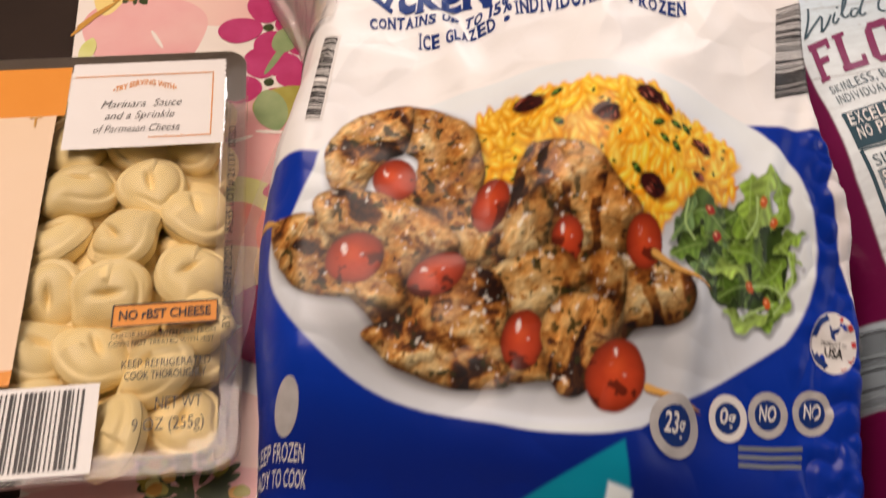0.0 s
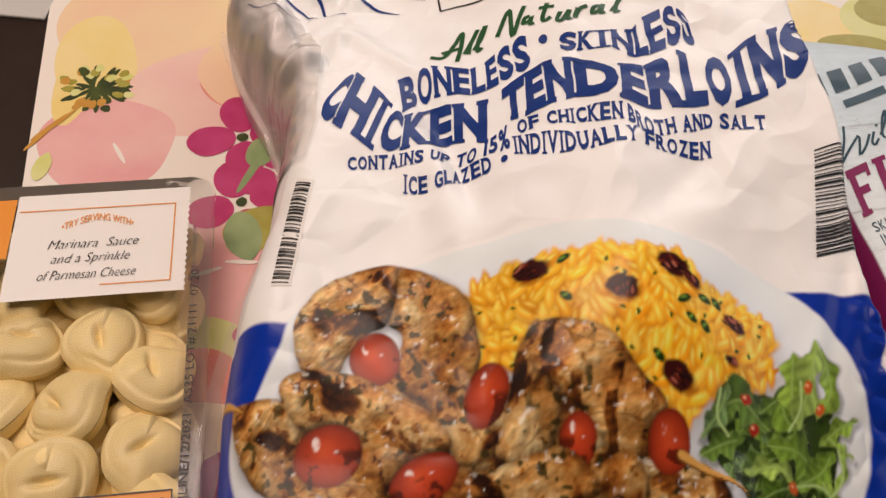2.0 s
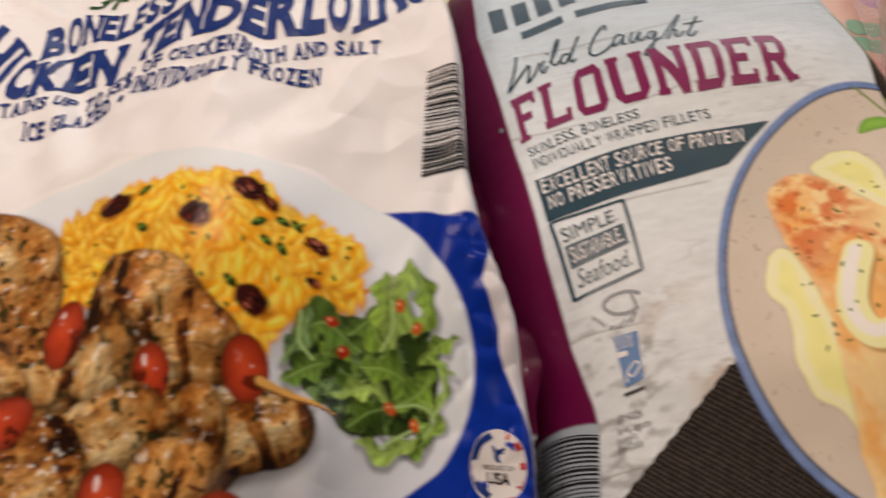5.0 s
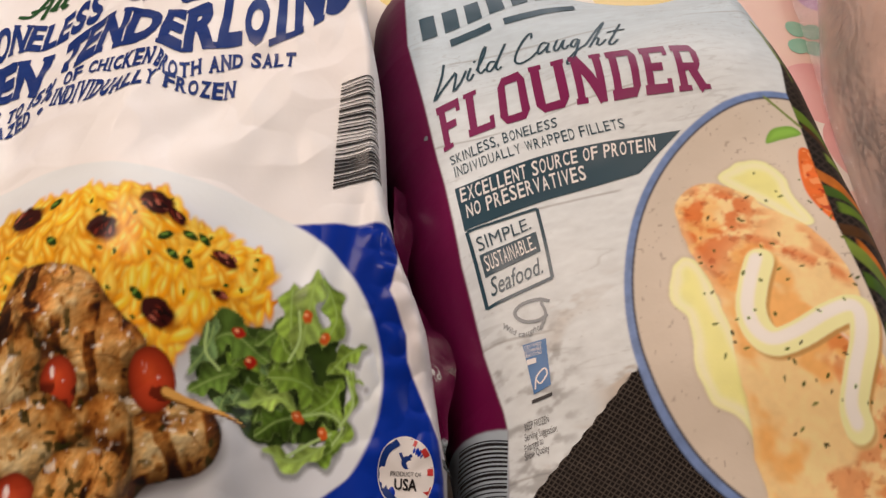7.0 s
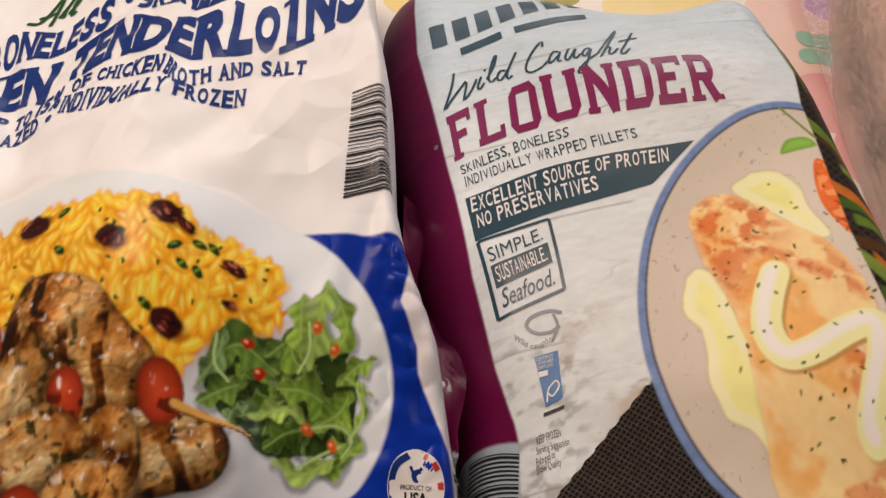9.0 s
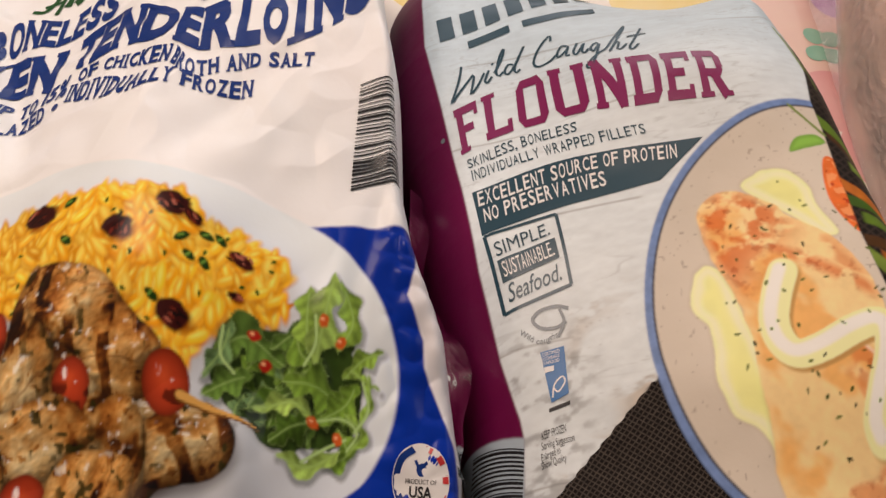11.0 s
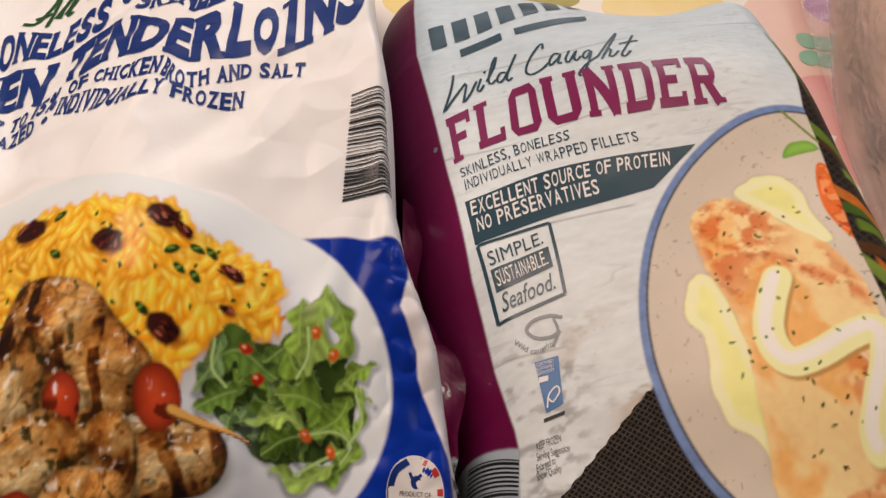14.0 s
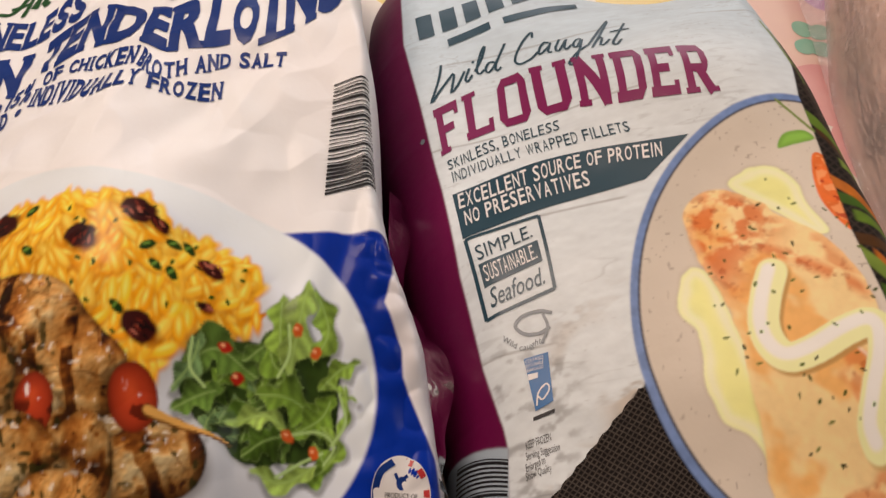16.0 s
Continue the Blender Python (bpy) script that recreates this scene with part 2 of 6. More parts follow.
def chicken_height(x, y):
    x, y = np.asarray(x, float), np.asarray(y, float)
    left, right = curve_at(y, CHICKEN_LEFT), curve_at(y, CHICKEN_RIGHT)
    ends = rim(y - 0.08, 0.12, 2.0) * rim(0.68 - y, 0.10, 2.0)
    top = mound(x, y, CHICKEN_LUMPS, 0.038)
    full = rim(x - left, 0.035, 2.4) * rim(right - x, 0.011, 3.0) * ends
    folds = 0.005 * ridge(x, y, 0.05, 0.46, 0.075, 0.36, 0.010) - 0.006 * ridge(x, y, 0.03, 0.52, 0.09, 0.38, 0.008)
    folds += 0.004 * ridge(x, y, 0.17, 0.47, 0.12, 0.38, 0.012) - 0.004 * ridge(x, y, 0.21, 0.47, 0.15, 0.37, 0.010)
    folds += 0.004 * ridge(x, y, 0.24, 0.36, 0.21, 0.26, 0.008) - 0.003 * ridge(x, y, 0.255, 0.4, 0.23, 0.3, 0.006)
    folds += 0.005 * ridge(x, y, 0.2, 0.31, 0.19, 0.2, 0.009) + 0.005 * ridge(x, y, -0.03, 0.56, 0.05, 0.5, 0.008)
    lumps = 0.007 * (grain(x, y, 0.05, 3, 2) - 0.5) + 0.0045 * (np.abs(grain(x, y, 0.028, 5, 2) - 0.5) - 0.1)
    slack = smooth((y - 0.365) / 0.04)
    lumps += slack * 0.010 * (0.25 - np.abs(grain((x + 0.5 * y) * 0.55, y - 0.3 * x, 0.034, 211, 2) - 0.5)) + slack * 0.005 * (0.25 - np.abs(grain(x - 0.4 * y, y * 0.5 + 0.2 * x, 0.020, 223, 2) - 0.5))
    side = smooth((x - 0.245) / 0.02) * smooth((0.42 - y) / 0.03)
    lumps += side * 0.012 * (np.abs(grain(x, y, 0.014, 9, 2) - 0.5) - 0.12)
    loose = smooth((y - 0.43) / 0.05) * smooth((0.012 - x) / 0.03)
    lumps += loose * (0.03 * (np.abs(grain(x, y, 0.03, 7, 3) - 0.5) - 0.12))
    return np.where((x > left) & (x < right), np.maximum(full * (top + folds + lumps), 0.0), 0.0)


def fish_height(x, y):
    x, y = np.asarray(x, float), np.asarray(y, float)
    left, right = curve_at(y, FISH_LEFT), curve_at(y, FISH_RIGHT)
    ends = rim(y - 0.1, 0.1, 2.0) * rim(0.645 - y, 0.085, 2.2)
    top = mound(x, y, FISH_LUMPS, 0.04)
    full = rim(x - left, 0.035, 2.0) * rim(right - x, 0.05, 1.7) * ends
    lumps = 0.004 * (grain(x, y, 0.07, 13, 2) - 0.5) + 0.0008 * (grain(x, y, 0.014, 15, 2) - 0.5)
    return np.where((x > left) & (x < right), np.maximum(full * (top + lumps), 0.0), 0.0)


# ---- building helpers ----
def part(name, bm, mat, parent=None, label="", smooth_shade=False):
    me = bpy.data.meshes.new(name)
    bm.to_mesh(me)
    bm.free()
    me.materials.append(mat)
    if smooth_shade:
        me.shade_smooth()
    ob = new(name, me)
    if parent is not None:
        ob.parent = parent
    return tagged(ob, label)


def along(points, s):
    """Points on the smooth curve (Catmull-Rom) through points, s from 0 to 1 by length."""
    p = np.array(points, float)
    if len(p) == 2:
        return p[0] + np.asarray(s)[..., None] * (p[1] - p[0])
    ext = np.vstack([2 * p[0] - p[1], p, 2 * p[-1] - p[-2]])
    t = np.linspace(0, len(p) - 1, 40 * (len(p) - 1) + 1)
    i = np.minimum(t.astype(int), len(p) - 2)
    f = (t - i)[:, None]
    a, b, c, d = ext[i], ext[i + 1], ext[i + 2], ext[i + 3]
    q = 0.5 * (2 * b + (c - a) * f + (2 * a - 5 * b + 4 * c - d) * f**2 + (3 * b - a - 3 * c + d) * f**3)
    run = np.r_[0, np.cumsum(np.linalg.norm(np.diff(q, axis=0), axis=1))]
    return np.stack([np.interp(np.asarray(s) * run[-1], run, q[:, k]) for k in range(2)], -1)


def cut_fine(bm, step):
    """Cuts a flat mesh by a grid, so that it can be draped."""
    xs, ys = [v.co.x for v in bm.verts], [v.co.y for v in bm.verts]
    for axis, lo, hi in ((0, min(xs), max(xs)), (1, min(ys), max(ys))):
        n = int((hi - lo) / step)
        for k in range(1, n + 1):
            at = [0, 0, 0]
            at[axis] = lo + k * (hi - lo) / (n + 1)
            no = [0, 0, 0]
            no[axis] = 1
            geom = bm.verts[:] + bm.edges[:] + bm.faces[:]
            bmesh.ops.bisect_plane(bm, geom=geom, plane_co=at, plane_no=no)


def glyphs(text, bold=0.0, shear=0.0, spacing=1.0):
    """A flat mesh of the text in the built-in font, scaled into a box: x 0..1, capitals y 0..1."""
    cu = bpy.data.curves.new("lettering", "FONT")
    cu.body, cu.offset, cu.shear, cu.space_character, cu.resolution_u = text, bold, shear, spacing, 3
    ob = bpy.data.objects.new("lettering", cu)
    scene.collection.objects.link(ob)
    me = bpy.data.meshes.new_from_object(ob.evaluated_get(bpy.context.evaluated_depsgraph_get()))
    bm = bmesh.new()
    bm.from_mesh(me)
    bpy.data.objects.remove(ob)
    bpy.data.curves.remove(cu)
    bpy.data.meshes.remove(me)
    xs = [v.co.x for v in bm.verts]
    lo, hi = min(xs), max(xs)
    wide = hi - lo
    for v in bm.verts:
        v.co.x = (v.co.x - lo) / wide
        v.co.y = v.co.y / 0.69
    return bm


STEMS = {"H": "lr LR", "I": "m M", "N": "lr LR", "E": "l L", "K": "lr LR", "T": "m", "D": "l L", "R": "lr L", "L": "l L", "B": "l L", "A": "lr", "S": "", "O": "", "C": "",
         "F": "l L", "P": "l L", "U": "LR", "V": "LR", "X": "lr LR", "Y": "m LR", "G": "", "Z": "", "W": "LR", "M": "lr LR"}
PLACES = {"l": (0.13, 0.0), "m": (0.5, 0.0), "r": (0.87, 0.0), "L": (0.13, 0.91), "M": (0.5, 0.91), "R": (0.87, 0.91)}


CELLS = {"I": 0.5, " ": 0.55, ".": 0.4, ",": 0.4, "[": 0.4, "]": 0.4, "M": 1.25, "W": 1.3, "%": 1.2, "1": 0.6}
# cut-cornered slab capitals: strips from point to point in a unit box, with their widths
SLABS = {
    "F": [((0.2, 0), (0.2, 1), 0.26), ((0.0, 0.915), (0.95, 0.915), 0.17), ((0.2, 0.50), (0.72, 0.50), 0.16), ((0.0, 0.05), (0.44, 0.05), 0.10), ((0.87, 0.72), (0.87, 0.98), 0.16)],
    "L": [((0.2, 0), (0.2, 1), 0.26), ((0.0, 0.085), (0.95, 0.085), 0.17), ((0.0, 0.95), (0.44, 0.95), 0.10), ((0.87, 0.02), (0.87, 0.30), 0.16)],
    "O": [((0.15, 0.16), (0.15, 0.84), 0.26), ((0.85, 0.16), (0.85, 0.84), 0.26), ((0.2, 0.915), (0.8, 0.915), 0.17), ((0.2, 0.085), (0.8, 0.085), 0.17),
          ((0.11, 0.79), (0.27, 0.95), 0.17), ((0.89, 0.79), (0.73, 0.95), 0.17), ((0.11, 0.21), (0.27, 0.05), 0.17), ((0.89, 0.21), (0.73, 0.05), 0.17)],
    "U": [((0.17, 0.16), (0.17, 1), 0.26), ((0.83, 0.16), (0.83, 1), 0.26), ((0.22, 0.085), (0.78, 0.085), 0.17), ((0.13, 0.21), (0.29, 0.05), 0.17), ((0.87, 0.21), (0.71, 0.05), 0.17),
          ((0.0, 0.95), (0.36, 0.95), 0.10), ((0.64, 0.95), (1.0, 0.95), 0.10)],
    "N": [((0.17, 0), (0.17, 1), 0.23), ((0.83, 0), (0.83, 1), 0.23), ((0.17, 0.96), (0.83, 0.04), 0.26), ((0.0, 0.05), (0.36, 0.05), 0.10), ((0.64, 0.95), (1.0, 0.95), 0.10), ((0.0, 0.95), (0.2, 0.95), 0.10)],
    "D": [((0.2, 0), (0.2, 1), 0.26), ((0.85, 0.16), (0.85, 0.84), 0.26), ((0.0, 0.915), (0.8, 0.915), 0.17), ((0.0, 0.085), (0.8, 0.085), 0.17), ((0.89, 0.79), (0.73, 0.95), 0.17), ((0.89, 0.21), (0.73, 0.05), 0.17)],
    "E": [((0.2, 0), (0.2, 1), 0.26), ((0.0, 0.915), (0.95, 0.915), 0.17), ((0.0, 0.085), (0.95, 0.085), 0.17), ((0.2, 0.50), (0.70, 0.50), 0.16), ((0.87, 0.74), (0.87, 0.98), 0.16), ((0.87, 0.02), (0.87, 0.26), 0.16)],
    "R": [((0.2, 0), (0.2, 1), 0.26), ((0.85, 0.58), (0.85, 0.84), 0.26), ((0.0, 0.915), (0.8, 0.915), 0.17), ((0.2, 0.47), (0.8, 0.47), 0.16), ((0.89, 0.79), (0.73, 0.95), 0.17), ((0.89, 0.60), (0.73, 0.44), 0.17),
          ((0.56, 0.47), (0.84, 0.0), 0.27), ((0.0, 0.05), (0.44, 0.05), 0.10), ((0.66, 0.05), (1.06, 0.05), 0.10)],
}


def angular_glyphs(text, gap):
    """Slab capitals with cut corners, each letter in a cell of its own."""
    bm = bmesh.new()
    for n, c in enumerate(text):
        for (ax, ay), (bx, by), wide in SLABS[c]:
            dx, dy = bx - ax, by - ay
            long = math.hypot(dx, dy)
            ox, oy = -dy / long * wide / 2, dx / long * wide / 2
            ring = [(ax + ox, ay + oy), (ax - ox, ay - oy), (bx - ox, by - oy), (bx + ox, by + oy)]
            bm.faces.new([bm.verts.new(((n + gap / 2 + (1 - gap) * px) / len(text), py, 0)) for px, py in ring])
    return bm


def block_glyphs(text, bold, gap, serif):
    """Like glyphs(), but every letter fills a cell of its own, as in condensed block capitals, with slab serifs if asked."""
    cells = [CELLS.get(c, 1.0) for c in text]
    total, at = sum(cells), 0.0
    whole = bmesh.new()
    for c, w in zip(text, cells):
        if c != " ":
            bm = glyphs(c, bold)
            ys = [v.co.y for v in bm.verts]
            lo, hi = (min(ys), max(ys)) if c.isalnum() else (0.0, 1.0)
            for v in bm.verts:
                v.co.y = (v.co.y - lo) / (hi - lo)
            slim = {"I": 0.42, "1": 0.6}.get(c, 1.0)
            for v in bm.verts:
                v.co.x = 0.5 + (v.co.x - 0.5) * slim
            if serif and c in STEMS:
                for mark in STEMS[c].replace(" ", ""):
                    cx, y0 = PLACES[mark]
                    half = 0.19 if c != "I" else 0.5
                    bm.faces.new([bm.verts.new((cx + e * half, y0 + f * 0.09, 0)) for e, f in ((-1, 0), (1, 0), (1, 1), (-1, 1))])
            for v in bm.verts:
                v.co.x = (at + w * (gap / 2 + (1 - gap) * v.co.x)) / total
            me = bpy.data.meshes.new("cell")
            bm.to_mesh(me)
            bm.free()
            whole.from_mesh(me)
            bpy.data.meshes.remove(me)
        at += w
    return whole


def drape(bm, height, lift):
    for v in bm.verts:
        v.co.z = 0
    xy = np.array([(v.co.x, v.co.y) for v in bm.verts])
    z = height(xy[:, 0], xy[:, 1]) + lift
    for v, h in zip(bm.verts, z):
        v.co = (v.co.x * UNIT, v.co.y * UNIT, h * UNIT)


def lettering(text, low, top, mat, parent, height, bold=0.02, shear=0.0, lift=0.0005, name="lettering", label="", spacing=1.0, block=0.0, serif=False, stops=False, angular=False):
    """Text bent between two curves, its foot on low and its capitals up to top, draped over height();
    with stops, low and top hold the two ends of every gap between the letters."""
    bm = angular_glyphs(text, block) if angular else block_glyphs(text, bold, block, serif) if block else glyphs(text, bold, shear, spacing)
    cut_fine(bm, max(0.02, 0.35 / max(len(text), 1)))
    s = np.array([v.co.x for v in bm.verts])
    q = np.array([v.co.y for v in bm.verts])[:, None]
    if stops:
        ends = np.cumsum([0.0] + [CELLS.get(c, 1.0) for c in text])
        at = [np.stack([np.interp(s * ends[-1], ends, np.array(e)[:, k]) for k in range(2)], -1) for e in (low, top)]
        xy = at[0] * (1 - q) + at[1] * q
    else:
        xy = along(low, np.clip(s, 0, 1)) * (1 - q) + along(top, np.clip(s, 0, 1)) * q
    for v, (x, y) in zip(bm.verts, xy):
        v.co.x, v.co.y = x, y
    drape(bm, height, lift)
    return part(name, bm, mat, parent, label)


def panel(corners, mat, parent, height, lift=0.0005, n=10, name="printed_panel", label=""):
    """A four-cornered patch of ink: foot left, foot right, top right, top left."""
    a, b, c, d = (np.array(p, float) for p in corners)
    bm = bmesh.new()
    rows = []
    for j in range(n + 1):
        q = j / n
        rows.append([bm.verts.new((*((a * (1 - i / n) + b * i / n) * (1 - q) + (d * (1 - i / n) + c * i / n) * q), 0)) for i in range(n + 1)])
    for j in range(n):
        for i in range(n):
            bm.faces.new((rows[j][i], rows[j][i + 1], rows[j + 1][i + 1], rows[j + 1][i]))
    drape(bm, height, lift)
    return part(name, bm, mat, parent, label, True)


def stroke(points, width, mat, parent, height, lift=0.0005, name="printed_line", label="", taper=False, n=40):
    """A line of ink of the given width along a smooth curve."""
    s = np.linspace(0, 1, n)
    p = along(points, s)
    t = np.gradient(p, axis=0)
    t /= np.linalg.norm(t, axis=1, keepdims=True) + 1e-9
    side = np.stack([-t[:, 1], t[:, 0]], 1)
    w = width * (np.sin(np.pi * np.clip(s, 0.02, 0.98)) ** 0.6 if taper else np.ones(n))
    bm = bmesh.new()
    pairs = [[bm.verts.new((*(p[k] + e * side[k] * w[k] / 2), 0)) for e in (-1, 0, 1)] for k in range(n)]
    for k in range(n - 1):
        for e in range(2):
            bm.faces.new((pairs[k][e], pairs[k][e + 1], pairs[k + 1][e + 1], pairs[k + 1][e]))
    drape(bm, height, lift)
    return part(name, bm, mat, parent, label, True)


def disc(cx, cy, rx, ry, mat, parent, height, lift=0.0005, hole=0.0, name="printed_disc", label="", turn=0.0, n=40):
    bm = bmesh.new()
    rings = [hole, (hole + 1) / 2, 1.0]
    c, s = math.cos(turn), math.sin(turn)
    loops = []
    for r in rings:
        loops.append([bm.verts.new((cx + r * (rx * math.cos(a) * c - ry * math.sin(a) * s), cy + r * (rx * math.cos(a) * s + ry * math.sin(a) * c), 0))
                      for a in (2 * math.pi * k / n for k in range(n))] if r > 0 else [bm.verts.new((cx, cy, 0))])
    for a, b in zip(loops, loops[1:]):
        for k in range(n):
            if len(a) == 1:
                bm.faces.new((a[0], b[k], b[(k + 1) % n]))
            else:
                bm.faces.new((a[k], b[k], b[(k + 1) % n], a[(k + 1) % n]))
    drape(bm, height, lift)
    return part(name, bm, mat, parent, label, True)


def bars(corners, widths, mat, parent, height, lift=0.0005, seed=1, count=26, name="barcode_bar"):
    """Bars across a four-cornered patch, stacked from its foot to its top."""
    rnd = random.Random(seed)
    a, b, c, d = (np.array(p, float) for p in corners)
    pitch = 1.0 / count
    n = 16
    for k in range(count):
        bm = bmesh.new()
        w = pitch * rnd.choice(widths)
        lo, hi = k * pitch, k * pitch + w
        rows = []
        for q in (lo, hi):
            left, right = a * (1 - q) + d * q, b * (1 - q) + c * q
            rows.append([bm.verts.new((*(left + (right - left) * i / n), 0)) for i in range(n + 1)])
        for i in range(n):
            bm.faces.new((rows[0][i], rows[0][i + 1], rows[1][i + 1], rows[1][i]))
        drape(bm, height, lift)
        part(name, bm, mat, parent)


# ---- printed pictures: inks laid on a sheet, then carried by the bag's film ----
class Sheet:
    def __init__(self, x0, x1, y0, y1, step):
        self.x0, self.y0, self.step = x0, y0, step
        self.x, self.y = np.meshgrid(np.arange(x0, x1, step), np.arange(y0, y1, step))
        self.ink = np.zeros((*self.x.shape, 3))

    def window(self, cx, cy, r):
        i0, i1 = int((cx - r - self.x0) / self.step), int((cx + r - self.x0) / self.step) + 2
        j0, j1 = int((cy - r - self.y0) / self.step), int((cy + r - self.y0) / self.step) + 2
        return np.s_[max(j0, 0):max(j1, 0), max(i0, 0):max(i1, 0)]

    def lay(self, mask, colour, where=np.s_[:, :]):
        m = np.clip(mask, 0, 1)[..., None]
        self.ink[where] = self.ink[where] * (1 - m) + np.asarray(colour) * m

    def spot(self, cx, cy, rx, ry, turn, colour, rough=0.0, seed=0, soft=0.12):
        w = self.window(cx, cy, max(rx, ry) * 1.4)
        x, y = self.x[w], self.y[w]
        if x.size == 0:
            return
        c, s = math.cos(turn), math.sin(turn)
        p, q = ((x - cx) * c + (y - cy) * s) / rx, (-(x - cx) * s + (y - cy) * c) / ry
        r = np.hypot(p, q)
        if rough:
            r = r + rough * (grain(x, y, max(rx, ry) * 0.6, seed, 3) - 0.5)
        self.lay((1 - r) / soft, colour, w)

    def sample(self, x, y):
        u, v = (x - self.x0) / self.step, (y - self.y0) / self.step
        i, j = np.clip(u.astype(int), 0, self.x.shape[1] - 2), np.clip(v.astype(int), 0, self.x.shape[0] - 2)
        f, g = np.clip(u - i, 0, 1)[..., None], np.clip(v - j, 0, 1)[..., None]
        k = self.ink
        return (k[j, i] * (1 - f) + k[j, i + 1] * f) * (1 - g) + (k[j + 1, i] * (1 - f) + k[j + 1, i + 1] * f) * g


def filled_bag(name, height, left, right, y0, y1, nx, ny, sheet, mat, parent, label):
    """The bag's film: a fine closed skin over height(), its inks from the sheet."""
    s = np.linspace(0, 1, nx)
    s = 0.55 * s + 0.45 * (0.5 - 0.5 * np.cos(np.pi * s))
    y = np.linspace(y0, y1, ny)[:, None] * np.ones(nx)
    lo, hi = curve_at(y, left), curve_at(y, right)
    x = lo + (hi - lo) * s
    z = height(x, y)
    verts = np.stack([x, y, z], -1).reshape(-1, 3) * UNIT
    k = np.arange(nx * ny).reshape(ny, nx)
    quads = np.stack([k[:-1, :-1], k[:-1, 1:], k[1:, 1:], k[1:, :-1]], -1).reshape(-1, 4)
    edge = np.r_[k[0, :], k[1:, -1], k[-1, -2::-1], k[-2:0:-1, 0]][::-1]
    me = bpy.data.meshes.new(name)
    me.vertices.add(len(verts))
    me.vertices.foreach_set("co", verts.ravel())
    me.loops.add(quads.size + len(edge))
    me.loops.foreach_set("vertex_index", np.r_[quads.ravel(), edge])
    me.polygons.add(len(quads) + 1)
    me.polygons.foreach_set("loop_start", np.r_[np.arange(len(quads)) * 4, quads.size])
    me.update(calc_edges=True)
    colour = me.color_attributes.new("ink", "FLOAT_COLOR", "POINT")
    rgb = np.clip(sheet.sample(x, y), 0.002, 0.9).reshape(-1, 3)
    colour.data.foreach_set("color", np.c_[rgb, np.ones(len(rgb))].ravel())
    me.materials.append(mat)
    me.shade_smooth()
    ob = new(name, me)
    ob.parent = parent
    return tagged(ob, label)


# ---- the room, the table and the gift paper ----
def slab(name, x0, x1, y0, y1, z0, z1, mat, bevel=0.0, parent=None, label=""):
    bm = bmesh.new()
    bmesh.ops.create_cube(bm, size=1.0)
    for v in bm.verts:
        v.co = ((x0 + x1) / 2 + v.co.x * (x1 - x0), (y0 + y1) / 2 + v.co.y * (y1 - y0), (z0 + z1) / 2 + v.co.z * (z1 - z0))
    if bevel:
        bmesh.ops.bevel(bm, geom=bm.edges[:], offset=bevel, segments=3, affect="EDGES", profile=0.5)
    return part(name, bm, mat, parent, label)


FLOOR_Z = -0.76
# unseen floor, walls and ceiling, added to enclose and bounce the light
tagged(slab("floor", -2.2, 2.2, -2.2, 2.3, FLOOR_Z - 0.1, FLOOR_Z, FLOOR_WOOD), "brown wooden floor under the table", "floor", kind="structure")
tagged(slab("ceiling", -2.2, 2.2, -2.2, 2.3, 1.7, 1.8, CEILING_PAINT), "unseen plain white ceiling closing the room", "ceiling", kind="structure")
tagged(slab("wall_south", -2.2, 2.2, -2.3, -2.2, FLOOR_Z, 1.7, WALL_PAINT), "unseen plain warm beige painted wall closing the room", "wall", kind="structure")
tagged(slab("wall_west", -2.3, -2.2, -2.2, 2.3, FLOOR_Z, 1.7, WALL_PAINT), "unseen plain warm beige painted wall closing the room", "wall", kind="structure")
# this opening is added for the side fill lamp
east = tagged(new("wall_east"), "unseen beige painted wall, opened to let light in", "wall", kind="structure")
for y0, y1, z0, z1 in ((-2.2, -0.3, FLOOR_Z, 1.7), (1.1, 2.3, FLOOR_Z, 1.7), (-0.3, 1.1, FLOOR_Z, 0.3), (-0.3, 1.1, 1.6, 1.7)):
    slab("wall_piece", 2.2, 2.3, y0, y1, z0, z1, WALL_PAINT, parent=east)
north = tagged(new("wall_north"), "unseen beige painted wall, opened to let light in", "wall", kind="structure")
for x0, x1, z0, z1 in ((-2.2, -0.25, FLOOR_Z, 1.7), (1.35, 2.2, FLOOR_Z, 1.7), (-0.25, 1.35, FLOOR_Z, 0.35), (-0.25, 1.35, 1.65, 1.7)):
    slab("wall_piece", x0, x1, 2.3, 2.4, z0, z1, WALL_PAINT, parent=north)

table = tagged(new("dining_table"), "dark espresso-stained wooden table, polished top", "table")
slab("tabletop", -0.62, 0.95, -0.35, 0.85, -0.036, -0.0035, TABLE_WOOD, 0.004, table)
for lx, ly in ((-0.55, -0.28), (0.88, -0.28), (-0.55, 0.78), (0.88, 0.78)):
    slab("leg", lx - 0.035, lx + 0.035, ly - 0.035, ly + 0.035, FLOOR_Z, -0.036, TABLE_WOOD, 0.004, table)
tagged(slab("sheet_of_paper", -0.42, -0.196, 0.484, 0.66, -0.0034, -0.0012, PALE_PAPER, 0.0008), "pale grey sheet of paper lying on the table", "paper")


def flat(x, y):
    return np.zeros(np.shape(x))


# The gift paper lies a little turned on the table, with its edge along the tray.
PAPER_TURN = radians(13.8)
AWAY = np.array([-math.sin(PAPER_TURN), math.cos(PAPER_TURN)])
ACROSS = np.array([math.cos(PAPER_TURN), math.sin(PAPER_TURN)])
